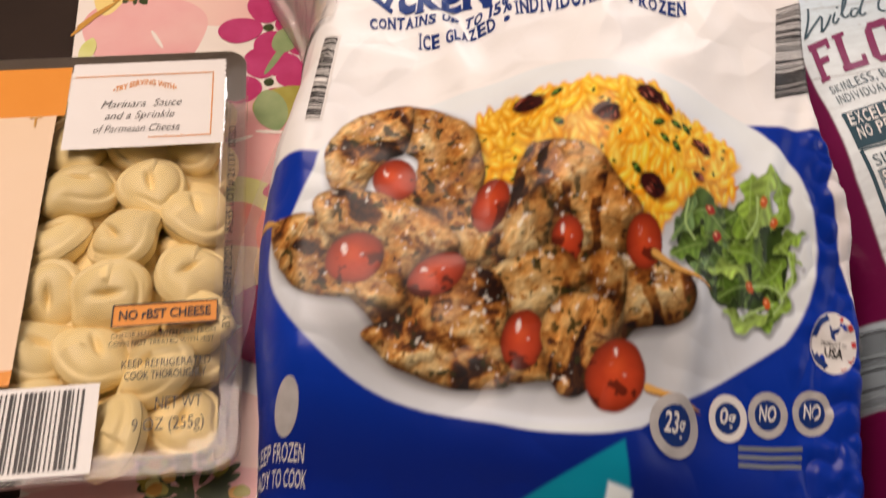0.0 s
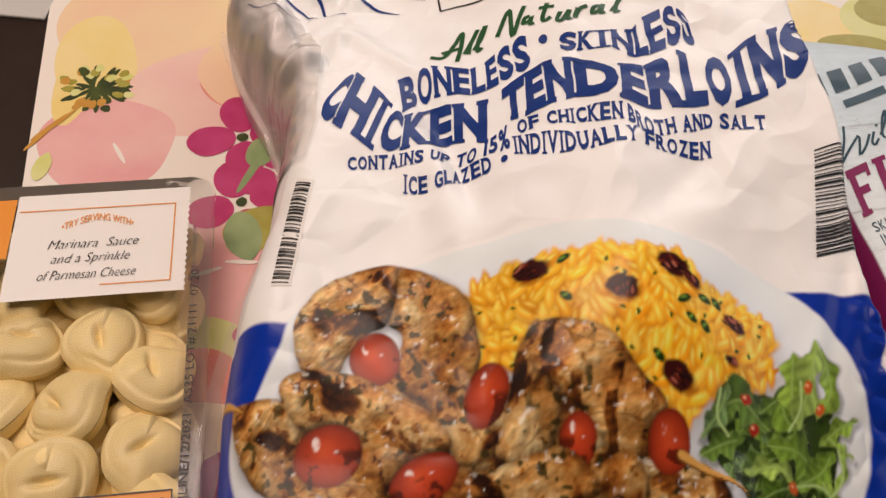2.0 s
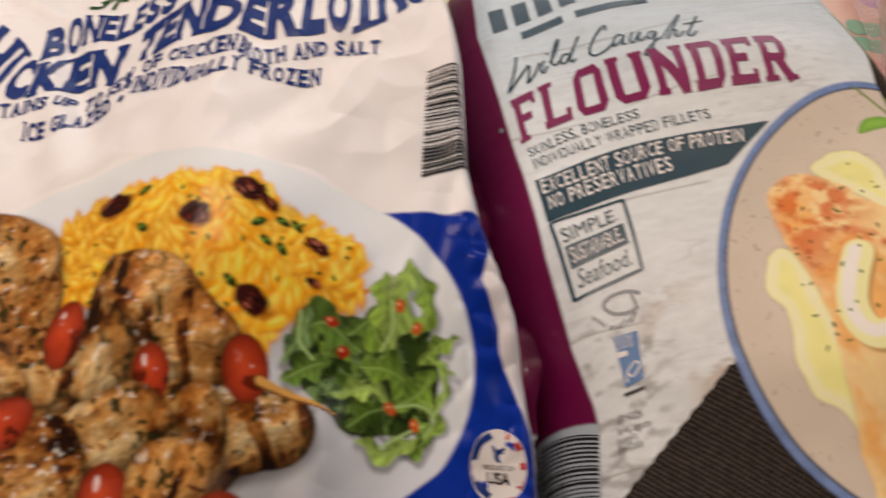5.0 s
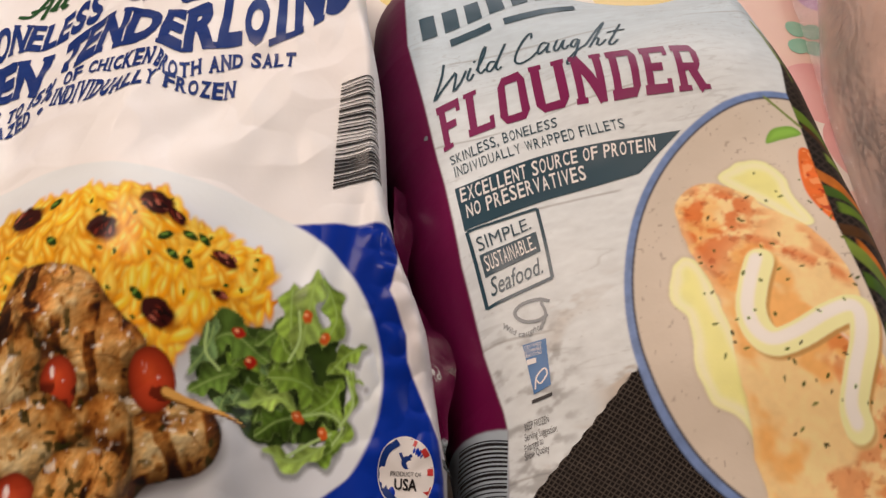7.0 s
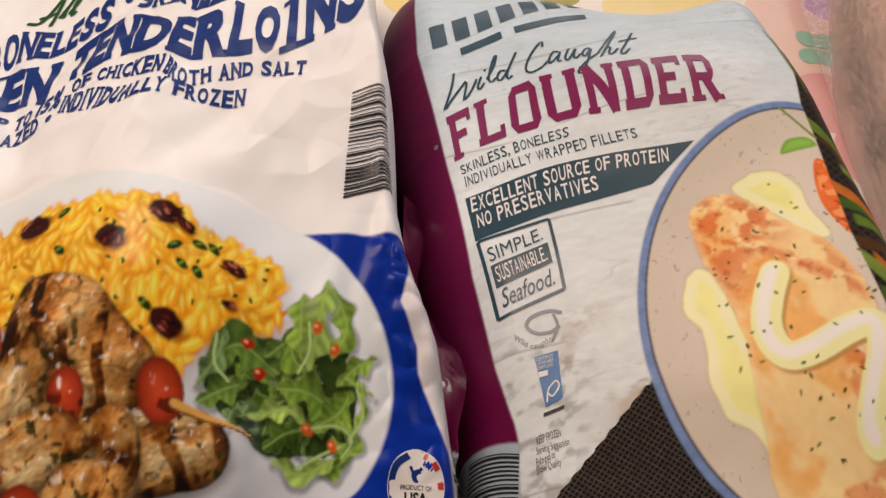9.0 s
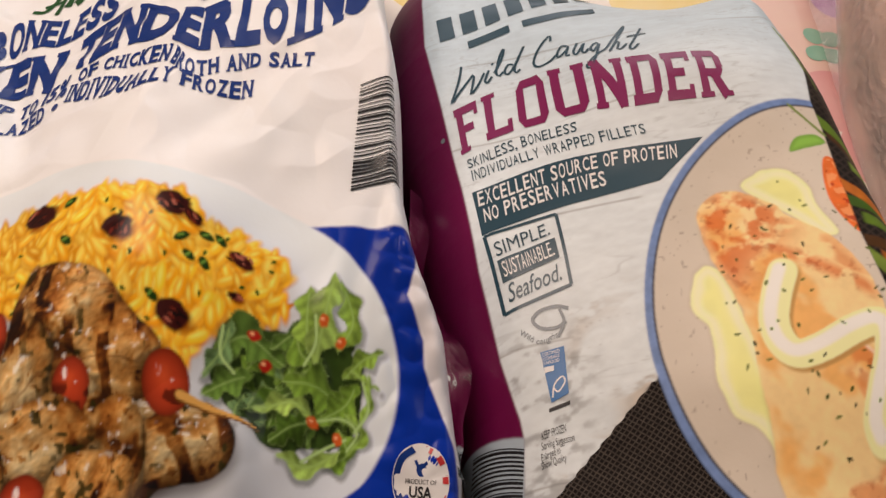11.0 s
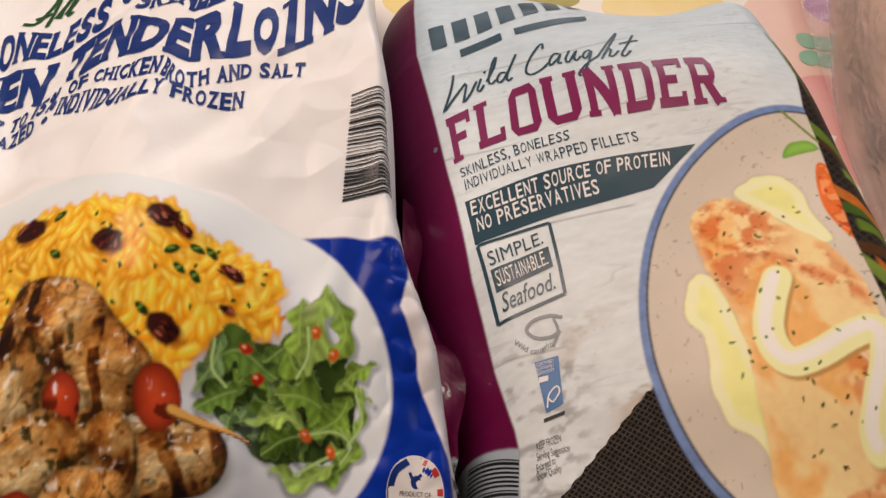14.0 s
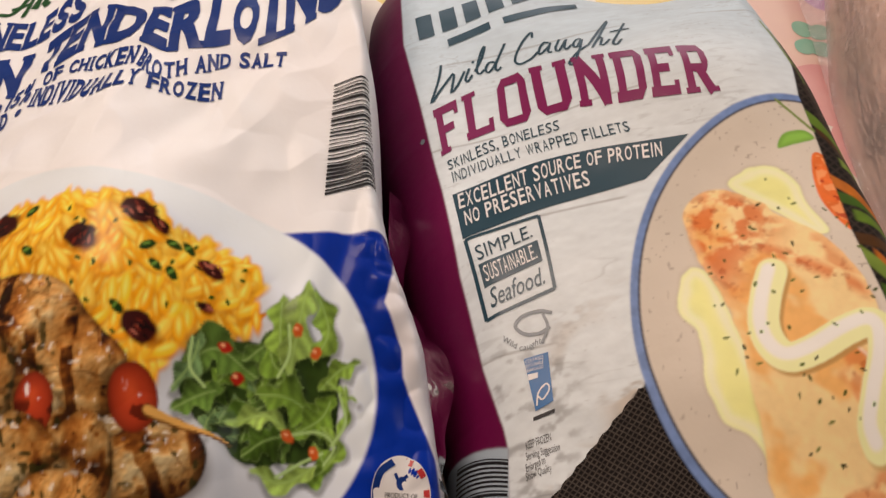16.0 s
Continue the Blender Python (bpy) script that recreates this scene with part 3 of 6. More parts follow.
PAPER_EDGE = np.array([-0.105, 0.02])

paper = tagged(new("floral_gift_paper"), "glossy white gift paper with pink, yellow and magenta watercolour flowers", "gift paper")
bm = bmesh.new()
rows = []
for j in range(41):
    row = []
    for i in range(61):
        p = PAPER_EDGE + ACROSS * (i / 60 * 0.95) + AWAY * (-0.12 + j / 40 * 1.02)
        row.append(bm.verts.new((p[0] * UNIT, p[1] * UNIT, -0.0013)))
    rows.append(row)
for j in range(40):
    for i in range(60):
        bm.faces.new((rows[j][i], rows[j][i + 1], rows[j + 1][i + 1], rows[j + 1][i]))
part("sheet", bm, WRAP_PAPER, paper, "", True)


def wash(name, colour, spot, size=30, rim_colour=None):
    """Watercolour: uneven pools of pigment with a paler middle."""
    return material(name, colour, 0.4, spot=spot, size=size, amount=0.85, coat=0.1)


PINK = wash("pink_wash", (0.72, 0.36, 0.36), (0.78, 0.52, 0.48), 22)
PALE_PINK = wash("pale_pink_wash", (0.76, 0.5, 0.46), (0.8, 0.62, 0.5), 16)
PEACH = wash("peach_wash", (0.78, 0.55, 0.38), (0.8, 0.66, 0.4), 16)
YELLOW = wash("yellow_wash", (0.78, 0.62, 0.22), (0.82, 0.72, 0.42), 22)
MAGENTA = wash("magenta_wash", (0.42, 0.025, 0.13), (0.52, 0.06, 0.2), 60)
SALMON = wash("salmon_wash", (0.66, 0.2, 0.17), (0.74, 0.36, 0.3), 45)
OLIVE = wash("olive_wash", (0.3, 0.27, 0.035), (0.42, 0.4, 0.1), 50)
LEAF = wash("leaf_wash", (0.2, 0.3, 0.13), (0.36, 0.44, 0.22), 50)
MINT = wash("mint_wash", (0.22, 0.48, 0.36), (0.34, 0.56, 0.44), 60)
LIME = wash("lime_wash", (0.6, 0.62, 0.2), (0.7, 0.7, 0.36), 40)
OCHRE = wash("ochre_wash", (0.5, 0.25, 0.04), (0.62, 0.36, 0.08), 60)
LILAC = wash("lilac_wash", (0.48, 0.22, 0.5), (0.66, 0.42, 0.62), 50)
DARK_GREEN = wash("dark_green_wash", (0.025, 0.04, 0.012), (0.07, 0.1, 0.02), 90)


LAYER = iter(i * 2e-6 - 0.00128 for i in range(400))


def blot(cx, cy, rx, ry, turn, mat, name, lobes=0.12, seed=1, n=64, point=0.0):
    """A painted petal or leaf: a rounded outline with a wavering edge, drawn out to a point if asked."""
    rnd = random.Random(seed)
    waves = [(k, rnd.uniform(-1, 1) * lobes / k, rnd.uniform(0, 6.28)) for k in (1, 2, 3, 5)]
    c, s = math.cos(turn), math.sin(turn)
    bm = bmesh.new()
    ring = []
    z = next(LAYER)
    for k in range(n):
        a = 2 * math.pi * k / n
        r = 1 + sum(w * math.sin(f * a + o) for f, w, o in waves)
        u, v = r * math.cos(a) * rx, r * math.sin(a) * ry * (1 - point * math.cos(a) ** 3 * (math.cos(a) > 0))
        ring.append(bm.verts.new(((cx + u * c - v * s) * UNIT, (cy + u * s + v * c) * UNIT, z)))
    bm.faces.new(ring)
    return part(name, bm, mat, paper)


def flower_centre(cx, cy, r, seed):
    """The dark green tuft of stamens in a large flower."""
    rnd = random.Random(seed)
    for k in range(44):
        a, d = rnd.uniform(0, 6.28), r * rnd.uniform(0.2, 0.8)
        blot(cx + d * math.cos(a), cy + 0.85 * d * math.sin(a), r * 0.26, r * 0.075, a, DARK_GREEN, "stamen", 0.1, k)
    for k in range(34):
        a, d = rnd.uniform(0, 6.28), r * rnd.uniform(0.55, 1.0)
        blot(cx + d * math.cos(a), cy + 0.85 * d * math.sin(a), r * 0.15, r * 0.12, a, rnd.choice((OLIVE, OLIVE, OCHRE, DARK_GREEN, LIME)), "anther", 0.25, k + 50, 24)


def small_flower(cx, cy, r, turn, petals, seed):
    for k in range(petals):
        a = turn + k * 2 * math.pi / petals
        blot(cx + 0.62 * r * math.cos(a), cy + 0.62 * r * math.sin(a), 0.46 * r, 0.38 * r, a, MAGENTA, "petal", 0.1, seed + k)
    blot(cx, cy, 0.11 * r, 0.11 * r, 0, DARK_GREEN, "flower_centre", 0.1, seed)


# large pale flowers
for cx, cy, rx, ry, turn, mat, seed in (
        (-0.17, 0.66, 0.085, 0.075, 0.2, PEACH, 1), (-0.205, 0.60, 0.03, 0.05, 0.3, YELLOW, 2), (-0.12, 0.585, 0.06, 0.045, 0.4, PALE_PINK, 3),
        (-0.175, 0.53, 0.047, 0.042, 0.0, PINK, 4), (-0.105, 0.603, 0.024, 0.034, 0.5, SALMON, 23), (-0.108, 0.606, 0.023, 0.033, 0.5, PEACH, 5), (-0.215, 0.575, 0.014, 0.035, 0.15, YELLOW, 6),
        (-0.068, 0.43, 0.045, 0.05, 0.2, PINK, 7), (-0.085, 0.37, 0.05, 0.032, 0.1, LIME, 8), (-0.068, 0.357, 0.022, 0.024, 0.2, SALMON, 9),
        (-0.07, 0.325, 0.05, 0.02, 0.1, PEACH, 10), (-0.09, 0.21, 0.08, 0.04, 0.2, PALE_PINK, 11), (-0.07, 0.165, 0.09, 0.03, 0.2, PINK, 12),
        (0.0, 0.72, 0.08, 0.06, 0.0, YELLOW, 13), (0.33, 0.715, 0.035, 0.035, 0.0, YELLOW, 14), (0.278, 0.69, 0.04, 0.03, 0.0, YELLOW, 15),
        (0.39, 0.735, 0.035, 0.03, 0.5, LIME, 16), (0.4, 0.748, 0.03, 0.022, 0.3, OLIVE, 17), (0.36, 0.7, 0.03, 0.012, 0.1, OLIVE, 18), (0.46, 0.7, 0.05, 0.03, 0.1, YELLOW, 19),
        (0.565, 0.67, 0.05, 0.06, 0.2, PALE_PINK, 20), (0.57, 0.597, 0.03, 0.035, 0.9, PINK, 21), (0.583, 0.54, 0.022, 0.035, 0.3, PINK, 22),
        (0.6, 0.71, 0.028, 0.02, 0.3, LILAC, 24), (0.57, 0.48, 0.04, 0.03, 0.2, PALE_PINK, 25), (0.56, 0.4, 0.04, 0.04, 0.2, PALE_PINK, 26)):
    blot(cx, cy, rx, ry, turn, mat, "petal", 0.12, seed)
flower_centre(-0.2, 0.578, 0.026, 5)
flower_centre(-0.052, 0.183, 0.03, 6)
small_flower(-0.086, 0.545, 0.036, 1.9, 4, 30)
small_flower(-0.074, 0.489, 0.034, 0.5, 4, 40)
small_flower(-0.05, 0.515, 0.03, 2.0, 4, 45)
small_flower(-0.057, 0.285, 0.036, 0.9, 5, 60)
for cx, cy, rx, ry, turn, mat, seed in ((-0.058, 0.47, 0.026, 0.017, 0.5, OLIVE, 70), (-0.067, 0.462, 0.02, 0.012, -1.1, LEAF, 71), (-0.212, 0.502, 0.012, 0.006, 1.6, LIME, 72),
                                        (-0.217, 0.540, 0.020, 0.0022, 1.0, OCHRE, 73), (-0.222, 0.530, 0.018, 0.0018, 1.15, OCHRE, 74), (-0.072, 0.52, 0.024, 0.003, 1.3, LEAF, 75), (-0.07, 0.535, 0.016, 0.01, 1.3, LEAF, 76),
                                        (-0.045, 0.395, 0.014, 0.008, 0.6, MAGENTA, 77)):
    blot(cx, cy, rx, ry, turn, mat, "painted_leaf", 0.08, seed, 40, 0.5)
for k in range(4):
    a = 0.6 + k * math.pi / 2
    blot(0.569 + 0.0085 * math.cos(a), 0.657 + 0.013 * math.sin(a), 0.009, 0.008, a, MINT, "painted_leaf", 0.15, 80 + k, 30)
for cx, cy, turn, seed in ((-0.165, 0.52, -0.9, 90), (-0.083, 0.432, 0.5, 91), (-0.063, 0.442, 0.1, 92)):
    blot(cx, cy, 0.011, 0.0016, turn, WRAP_PAPER, "bare_paper_fleck", 0.1, seed, 24)


# ---- the frozen chicken bag ----
def ink(r, g, b):
    """A printed colour, named by how it reads beside the bag's white."""
    white = (236, 220, 204)
    return tuple(0.88 * ((c / 255) ** 2.2 / (w / 255) ** 2.2) ** 1.27 for c, w in zip((r, g, b), white))


def inside(x, y, corners, soft=0.0015):
    """1 inside a convex outline given counter-clockwise, fading over soft."""
    m = np.full(np.shape(x), 1.0)
    for (ax, ay), (bx, by) in zip(corners, corners[1:] + corners[:1]):
        d = ((bx - ax) * (y - ay) - (by - ay) * (x - ax)) / math.hypot(bx - ax, by - ay)
        m = np.minimum(m, np.clip(d / soft + 0.5, 0, 1))
    return m


def closed_curve(corners, n=6):
    """A smooth closed outline (Catmull-Rom) through its corners."""
    b = np.array(corners, float)
    a, c, d = np.roll(b, 1, 0), np.roll(b, -1, 0), np.roll(b, -2, 0)
    f = (np.arange(n) / n)[None, :, None]
    a, b, c, d = (k[:, None, :] for k in (a, b, c, d))
    q = 0.5 * (2 * b + (c - a) * f + (2 * a - 5 * b + 4 * c - d) * f**2 + (3 * b - a - 3 * c + d) * f**3)
    return q.reshape(-1, 2)


def depth_in(x, y, corners):
    """Distance in from a smooth closed outline, below zero outside it."""
    p = closed_curve(corners)
    best, odd = np.full(np.shape(x), 1.0), np.zeros(np.shape(x), bool)
    for (ax, ay), (bx, by) in zip(p, np.roll(p, -1, 0)):
        dx, dy = bx - ax, by - ay
        t = np.clip(((x - ax) * dx + (y - ay) * dy) / (dx * dx + dy * dy + 1e-15), 0, 1)
        best = np.minimum(best, (x - ax - t * dx) ** 2 + (y - ay - t * dy) ** 2)
        odd ^= ((ay > y) != (by > y)) & (x < dx * (y - ay) / (dy if abs(dy) > 1e-12 else 1e-12) + ax)
    return np.where(odd, 1, -1) * np.sqrt(best)


RAMP = [0.0, 0.18, 0.34, 0.5, 0.64, 0.8, 1.0]
BROWNS = np.array([ink(66, 42, 28), ink(112, 72, 42), ink(156, 106, 60), ink(190, 140, 84), ink(212, 168, 112), ink(228, 192, 142), ink(246, 224, 184)])


def meat(sh, corners, seed, lie=0.0, marks=0.0, tone=1.0):
    """A grilled, herbed piece of chicken in the printed photograph; its fibres lie along lie."""
    c = np.array(corners)
    cx, cy = (c.min(0) + c.max(0)) / 2
    w = sh.window(cx, cy, float((c.max(0) - c.min(0)).max()) / 2 + 0.008)
    x, y = sh.x[w], sh.y[w]
    sh.lay(0.6 * smooth((depth_in(x - 0.0008, y + 0.0020, corners) + 0.0035) / 0.006), ink(60, 38, 24), w)
    wx, wy = 0.007 * (grain(x, y, 0.014, seed + 3, 3) - 0.5), 0.007 * (grain(x, y, 0.014, seed + 6, 3) - 0.5)
    d = depth_in(x + 0.5 * wx, y + 0.5 * wy, corners)
    dome = np.sqrt(np.clip(1 - (1 - np.clip(d / 0.012, 0, 1)) ** 2, 0, 1))
    u, v = (x + wx) * math.cos(lie) + (y + wy) * math.sin(lie), -(x + wx) * math.sin(lie) + (y + wy) * math.cos(lie)
    fibre, lump = grain(u * 0.32, v, 0.0042, seed + 40, 4), grain(u * 0.7, v, 0.013, seed + 20, 3)
    fine = grain(x, y, 0.0024, seed + 60, 3)
    relief = 0.009 * dome + 0.0095 * lump + 0.0028 * fibre + 0.0014 * fine
    gy, gx = np.gradient(relief, sh.step)
    light = np.clip(0.94 + 0.62 * np.clip(0.55 * gx - 0.75 * gy, -1.1, 1.1), 0.34, 1.5)
    value = 0.64 + 0.85 * (lump - 0.5) + 0.55 * (fibre - 0.5) + 0.40 * (fine - 0.5) + 0.08 * dome
    char = smooth((grain(u * 0.6, v, 0.012, seed + 100, 4) - 0.55) / 0.13) * smooth((grain(x, y, 0.026, seed + 240, 2) - 0.40) / 0.15)
    char = np.maximum(char, 0.6 * smooth((grain(x + wx, y + wy, 0.0045, seed + 105, 3) - 0.66) / 0.09))
    if marks:
        bands = np.sin(u / marks * 6.2832 + 1.6 * (lump - 0.5) + seed)
        char = np.maximum(char, smooth((bands - 0.25) / 0.5) * smooth((fibre - 0.25) / 0.25) * smooth((grain(x, y, 0.018, seed + 200, 2) - 0.30) / 0.2))
    value = value - 0.62 * char
    colour = np.stack([np.interp(value, RAMP, BROWNS[:, k]) for k in range(3)], -1)
    gold = (smooth((grain(x, y, 0.010, seed + 80, 3) - 0.50) / 0.12) * 0.45)[..., None]
    colour = colour * (1 - gold) + colour * np.array([1.06, 0.80, 0.46]) * gold
    colour = colour * light[..., None] * tone * np.array([0.72, 0.61, 0.44])
    split = (0.6 * smooth((0.020 - np.abs(grain(u * 0.5, v, 0.020, seed + 220, 2) - 0.5)) / 0.020) * smooth((fibre - 0.3) / 0.2))[..., None]
    colour = colour * (1 - split * np.array([0.75, 0.9, 1.0]))
    herb = (smooth((grain(x, y, 0.0040, seed + 120, 2) - 0.67) / 0.05) * smooth((grain(x, y, 0.02, seed + 140, 2) - 0.34) / 0.2) * 0.9)[..., None]
    colour = colour * (1 - herb) + np.array(ink(62, 58, 26)) * herb
    glint = (smooth((grain(x, y, 0.0030, seed + 160, 2) - 0.70) / 0.10) * smooth((light - 0.9) / 0.2) * 0.55)[..., None]
    colour = colour * (1 - glint) + np.array(ink(246, 230, 206)) * glint
    edge = (smooth((0.0040 - d) / 0.0040) * 0.5)[..., None]
    sh.lay(d / 0.0008 + 0.5, colour * (1 - edge), w)


def tomato(sh, cx, cy, rx, ry, turn, seed):
    w = sh.window(cx, cy, max(rx, ry) * 1.3)
    x, y = sh.x[w], sh.y[w]
    c, s = math.cos(turn), math.sin(turn)
    p, q = ((x - cx) * c + (y - cy) * s) / rx, (-(x - cx) * s + (y - cy) * c) / ry
    r = np.hypot(p, q) + 0.06 * (grain(x, y, 0.01, seed, 2) - 0.5)
    red = np.array(ink(190, 80, 48)) * (0.98 - 0.72 * np.clip(r, 0, 1)[..., None] ** 2.5) * (0.85 + 0.35 * grain(x, y, 0.006, seed + 9, 3)[..., None])
    red = red + np.array(ink(150, 84, 44)) * 0.5 * smooth((0.5 - np.hypot(p + 0.1, q - 0.2)) / 0.5)[..., None]
    scorch = smooth((grain(x, y, 0.006, seed + 4, 3) - 0.56) / 0.06) * smooth((-q + 0.25) / 0.3)
    red = red * (1 - 0.75 * scorch[..., None]) + np.array(ink(50, 22, 14)) * 0.75 * scorch[..., None]
    sh.lay((1 - r) / 0.07, red, w)
    shine = smooth((0.26 - np.hypot((p + 0.3) * 1.8, q - 0.42)) / 0.1) + 0.6 * smooth((0.10 - np.hypot(p - 0.25, (q - 0.1) * 1.5)) / 0.06)
    sh.lay(shine * smooth((grain(x, y, 0.004, seed, 2) - 0.3) / 0.25) * 0.75, ink(244, 224, 206), w)


def rocket_leaf(sh, points, width, colour, seed):
    """A rocket leaf in the photograph: a lobed blade either side of a bent, pale midrib."""
    p = along(points, np.linspace(0, 1, 40))
    tangent = np.gradient(p, axis=0)
    tangent /= np.linalg.norm(tangent, axis=1, keepdims=True) + 1e-12
    mid = (p.min(0) + p.max(0)) / 2
    w = sh.window(*mid, float((p.max(0) - p.min(0)).max()) / 2 + width * 1.6)
    x, y = sh.x[w], sh.y[w]
    far = (x[..., None] - p[:, 0]) ** 2 + (y[..., None] - p[:, 1]) ** 2
    k = far.argmin(-1)
    off = (x - p[k, 0]) * -tangent[k, 1] + (y - p[k, 1]) * tangent[k, 0]
    d, s = np.sqrt(far.min(-1)), k / 39
    lobes = 0.70 + 0.30 * np.sin(s * 13 + seed + 1.1 * np.sign(off)) + 0.30 * (grain(x, y, 0.006, seed, 2) - 0.5)
    reach = width * np.sin(np.pi * np.clip(s * 0.9 + 0.08, 0.04, 0.985)) ** 0.7 * lobes
    inner = (reach - d) / 0.0009
    shadow = (reach + 0.0016 - np.hypot(x - p[k, 0] - 0.0006, y - p[k, 1] + 0.0016)) / 0.002
    sh.lay(0.55 * np.clip(shadow, 0, 1), ink(34, 44, 20), w)
    fold = 0.80 + 0.30 * np.sign(off) * np.clip(np.abs(off) / (0.4 * width), 0, 1) * (1 if seed % 2 else -1)
    veins = 0.90 + 0.22 * np.sin((s * 34 + np.abs(off) / width * 5)) * smooth(np.abs(off) / (0.2 * width))
    tone = np.array(colour) * (fold * veins * (0.70 + 0.6 * grain(x, y, 0.005, seed + 9, 3)))[..., None]
    rim_light = (smooth((0.0011 - (reach - d)) / 0.0011) * 0.35)[..., None]
    sh.lay(inner, tone * (1 - rim_light) + np.array(ink(196, 206, 128)) * rim_light, w)
    sh.lay(smooth((0.0007 - np.abs(off)) / 0.0007) * (d < reach) * smooth((0.92 - s) / 0.1) * 0.5, ink(176, 192, 116), w)


def chicken_print():
    sh = Sheet(-0.13, 0.31, 0.06, 0.70, 0.0005)
    x, y, rnd = sh.x, sh.y, random.Random(4)
    sh.ink[:] = np.array(ink(236, 222, 208)) * (0.97 + 0.05 * grain(x, y, 0.05, 2, 2)[..., None])
    # blue field below and beside the plate
    plate = np.hypot((x - 0.12) / np.where(x > 0.12, 0.1425, 0.143), (y - 0.293 - 0.012 * smooth((x - 0.15) / 0.1)) / 0.088)
    blue = np.clip((0.333 + 0.143 * x - y) / 0.0012 + 0.5, 0, 1)
    tone = np.array(ink(0, 66, 146)) * (0.8 + 0.4 * grain(x, y, 0.09, 8, 2)[..., None])
    sh.lay(blue, tone)
    sh.lay(blue * smooth((0.235 - y) / 0.05) * smooth((0.21 - np.abs(x - 0.12)) / 0.1) * 0.5, ink(4, 18, 80))
    # teal swoosh low on the front
    sh.lay(inside(x, y, [(0.10, 0.165), (0.166, 0.165), (0.172, 0.184), (0.166, 0.207)]), ink(24, 140, 150))
    sh.lay(inside(x, y, [(0.158, 0.165), (0.175, 0.165), (0.172, 0.187), (0.160, 0.189)]), ink(225, 220, 212))
    # the plate
    low = np.clip(((0.246 - 0.177) * (y - 0.216) - (0.266 - 0.216) * (x - 0.177)) / 0.085 / 0.001 + 0.5, 0, 1)
    dish = np.clip((1 - plate) / 0.012, 0, 1) * np.maximum(low, (x < 0.175))
    shade = 0.80 + 0.14 * smooth((plate - 0.55) / 0.4) - 0.10 * smooth((0.33 - y) / 0.1) * smooth((0.95 - plate) / 0.1)
    sh.lay(dish, np.array(ink(232, 224, 214)) * shade[..., None])
    sh.lay(dish * smooth((plate - 0.90) / 0.04) * smooth((0.27 - y) / 0.06) * 0.5, ink(242, 236, 228))
    sh.lay(dish * np.exp(-(((x - 0.09) / 0.11) ** 2 + ((y - 0.245) / 0.03) ** 2)) * 0.75, ink(120, 106, 92))
    sh.lay(inside(x, y, [(-0.06, 0.300), (-0.012, 0.302), (-0.003, 0.328), (-0.002, 0.336), (-0.06, 0.336)]), tone)
    # saffron rice
    heap = [(0.0827, 0.3246), (0.0801, 0.34), (0.0825, 0.3562), (0.0909, 0.3604), (0.1005, 0.3614), (0.1099, 0.3627), (0.1216, 0.3625), (0.1331, 0.3641), (0.1467, 0.3653), (0.1588, 0.3624), (0.1693, 0.3607), (0.1794, 0.3527), (0.1905, 0.3494), (0.2029, 0.3472), (0.2121, 0.3416), (0.2101, 0.3307), (0.2161, 0.3285), (0.2048, 0.3216), (0.1843, 0.312), (0.1717, 0.3033), (0.1562, 0.3151), (0.1342, 0.3294), (0.1114, 0.334), (0.0986, 0.3176), (0.0892, 0.3189)]
    hull = depth_in(x + 0.004 * (grain(x, y, 0.010, 31, 2) - 0.5), y + 0.004 * (grain(x, y, 0.010, 38, 2) - 0.5), heap)
    sh.lay(smooth((depth_in(x - 0.001, y + 0.003, heap) + 0.008) / 0.012) * 0.30, ink(150, 120, 90))
    sh.lay(hull / 0.001 + 0.5, np.array(ink(204, 128, 20)) * (0.75 + 0.5 * grain(x, y, 0.012, 33, 3)[..., None]))
    grains = []
    while len(grains) < 760:
        gx, gy = rnd.uniform(0.078, 0.22), rnd.uniform(0.30, 0.368)
        i, j = int((gx - sh.x0) / sh.step), int((gy - sh.y0) / sh.step)
        if hull[j, i] > -0.0012:
            grains.append((gx, gy))
    for k, (gx, gy) in enumerate(grains):
        turn = 3.1 * float(grain(gx, gy, 0.03, 35, 2)) + rnd.uniform(-0.9, 0.9)
        v = rnd.uniform(0.86, 1.06) * (0.80 + 0.36 * float(grain(gx, gy, 0.018, 36, 2)))
        long, wide = rnd.uniform(0.0050, 0.0076), rnd.uniform(0.0021, 0.0029)
        colour = rnd.choice((ink(248, 190, 58), ink(240, 172, 44), ink(248, 198, 84), ink(232, 160, 36), ink(246, 184, 62)))
        sh.spot(gx + 0.0003, gy - 0.0011, long * 1.02, wide * 1.1, turn, tuple(c * v for c in ink(208, 130, 24)), 0.1, k, 0.8)
        sh.spot(gx, gy, long, wide, turn, tuple(c * v for c in colour), 0.25, k, 0.45)
        sh.spot(gx - 0.0003, gy + 0.0005, long * 0.7, wide * 0.5, turn, tuple(min(c * v * 1.12, 0.88) for c in ink(252, 208, 104)), 0, k, 0.9)
    for k, (cx, cy) in enumerate([(0.1097, 0.3566), (0.1449, 0.3443), (0.1204, 0.3446), (0.1184, 0.3624), (0.1695, 0.3453), (0.1789, 0.3476), (0.1844, 0.3473), (0.1731, 0.3381), (0.1792, 0.3361), (0.1597, 0.3218)]):
        sh.spot(cx, cy, 0.0036, 0.0019, (0.3, 0.2, -0.6, 0.7, 0.5, -0.3, -0.8, -0.7, -0.9, -0.6)[k], ink(46, 72, 28), 0.4, k, 0.25)
        sh.spot(cx - 0.0005, cy + 0.0004, 0.0020, 0.0008, 0.1 * k, ink(120, 146, 66), 0.4, k, 0.5)
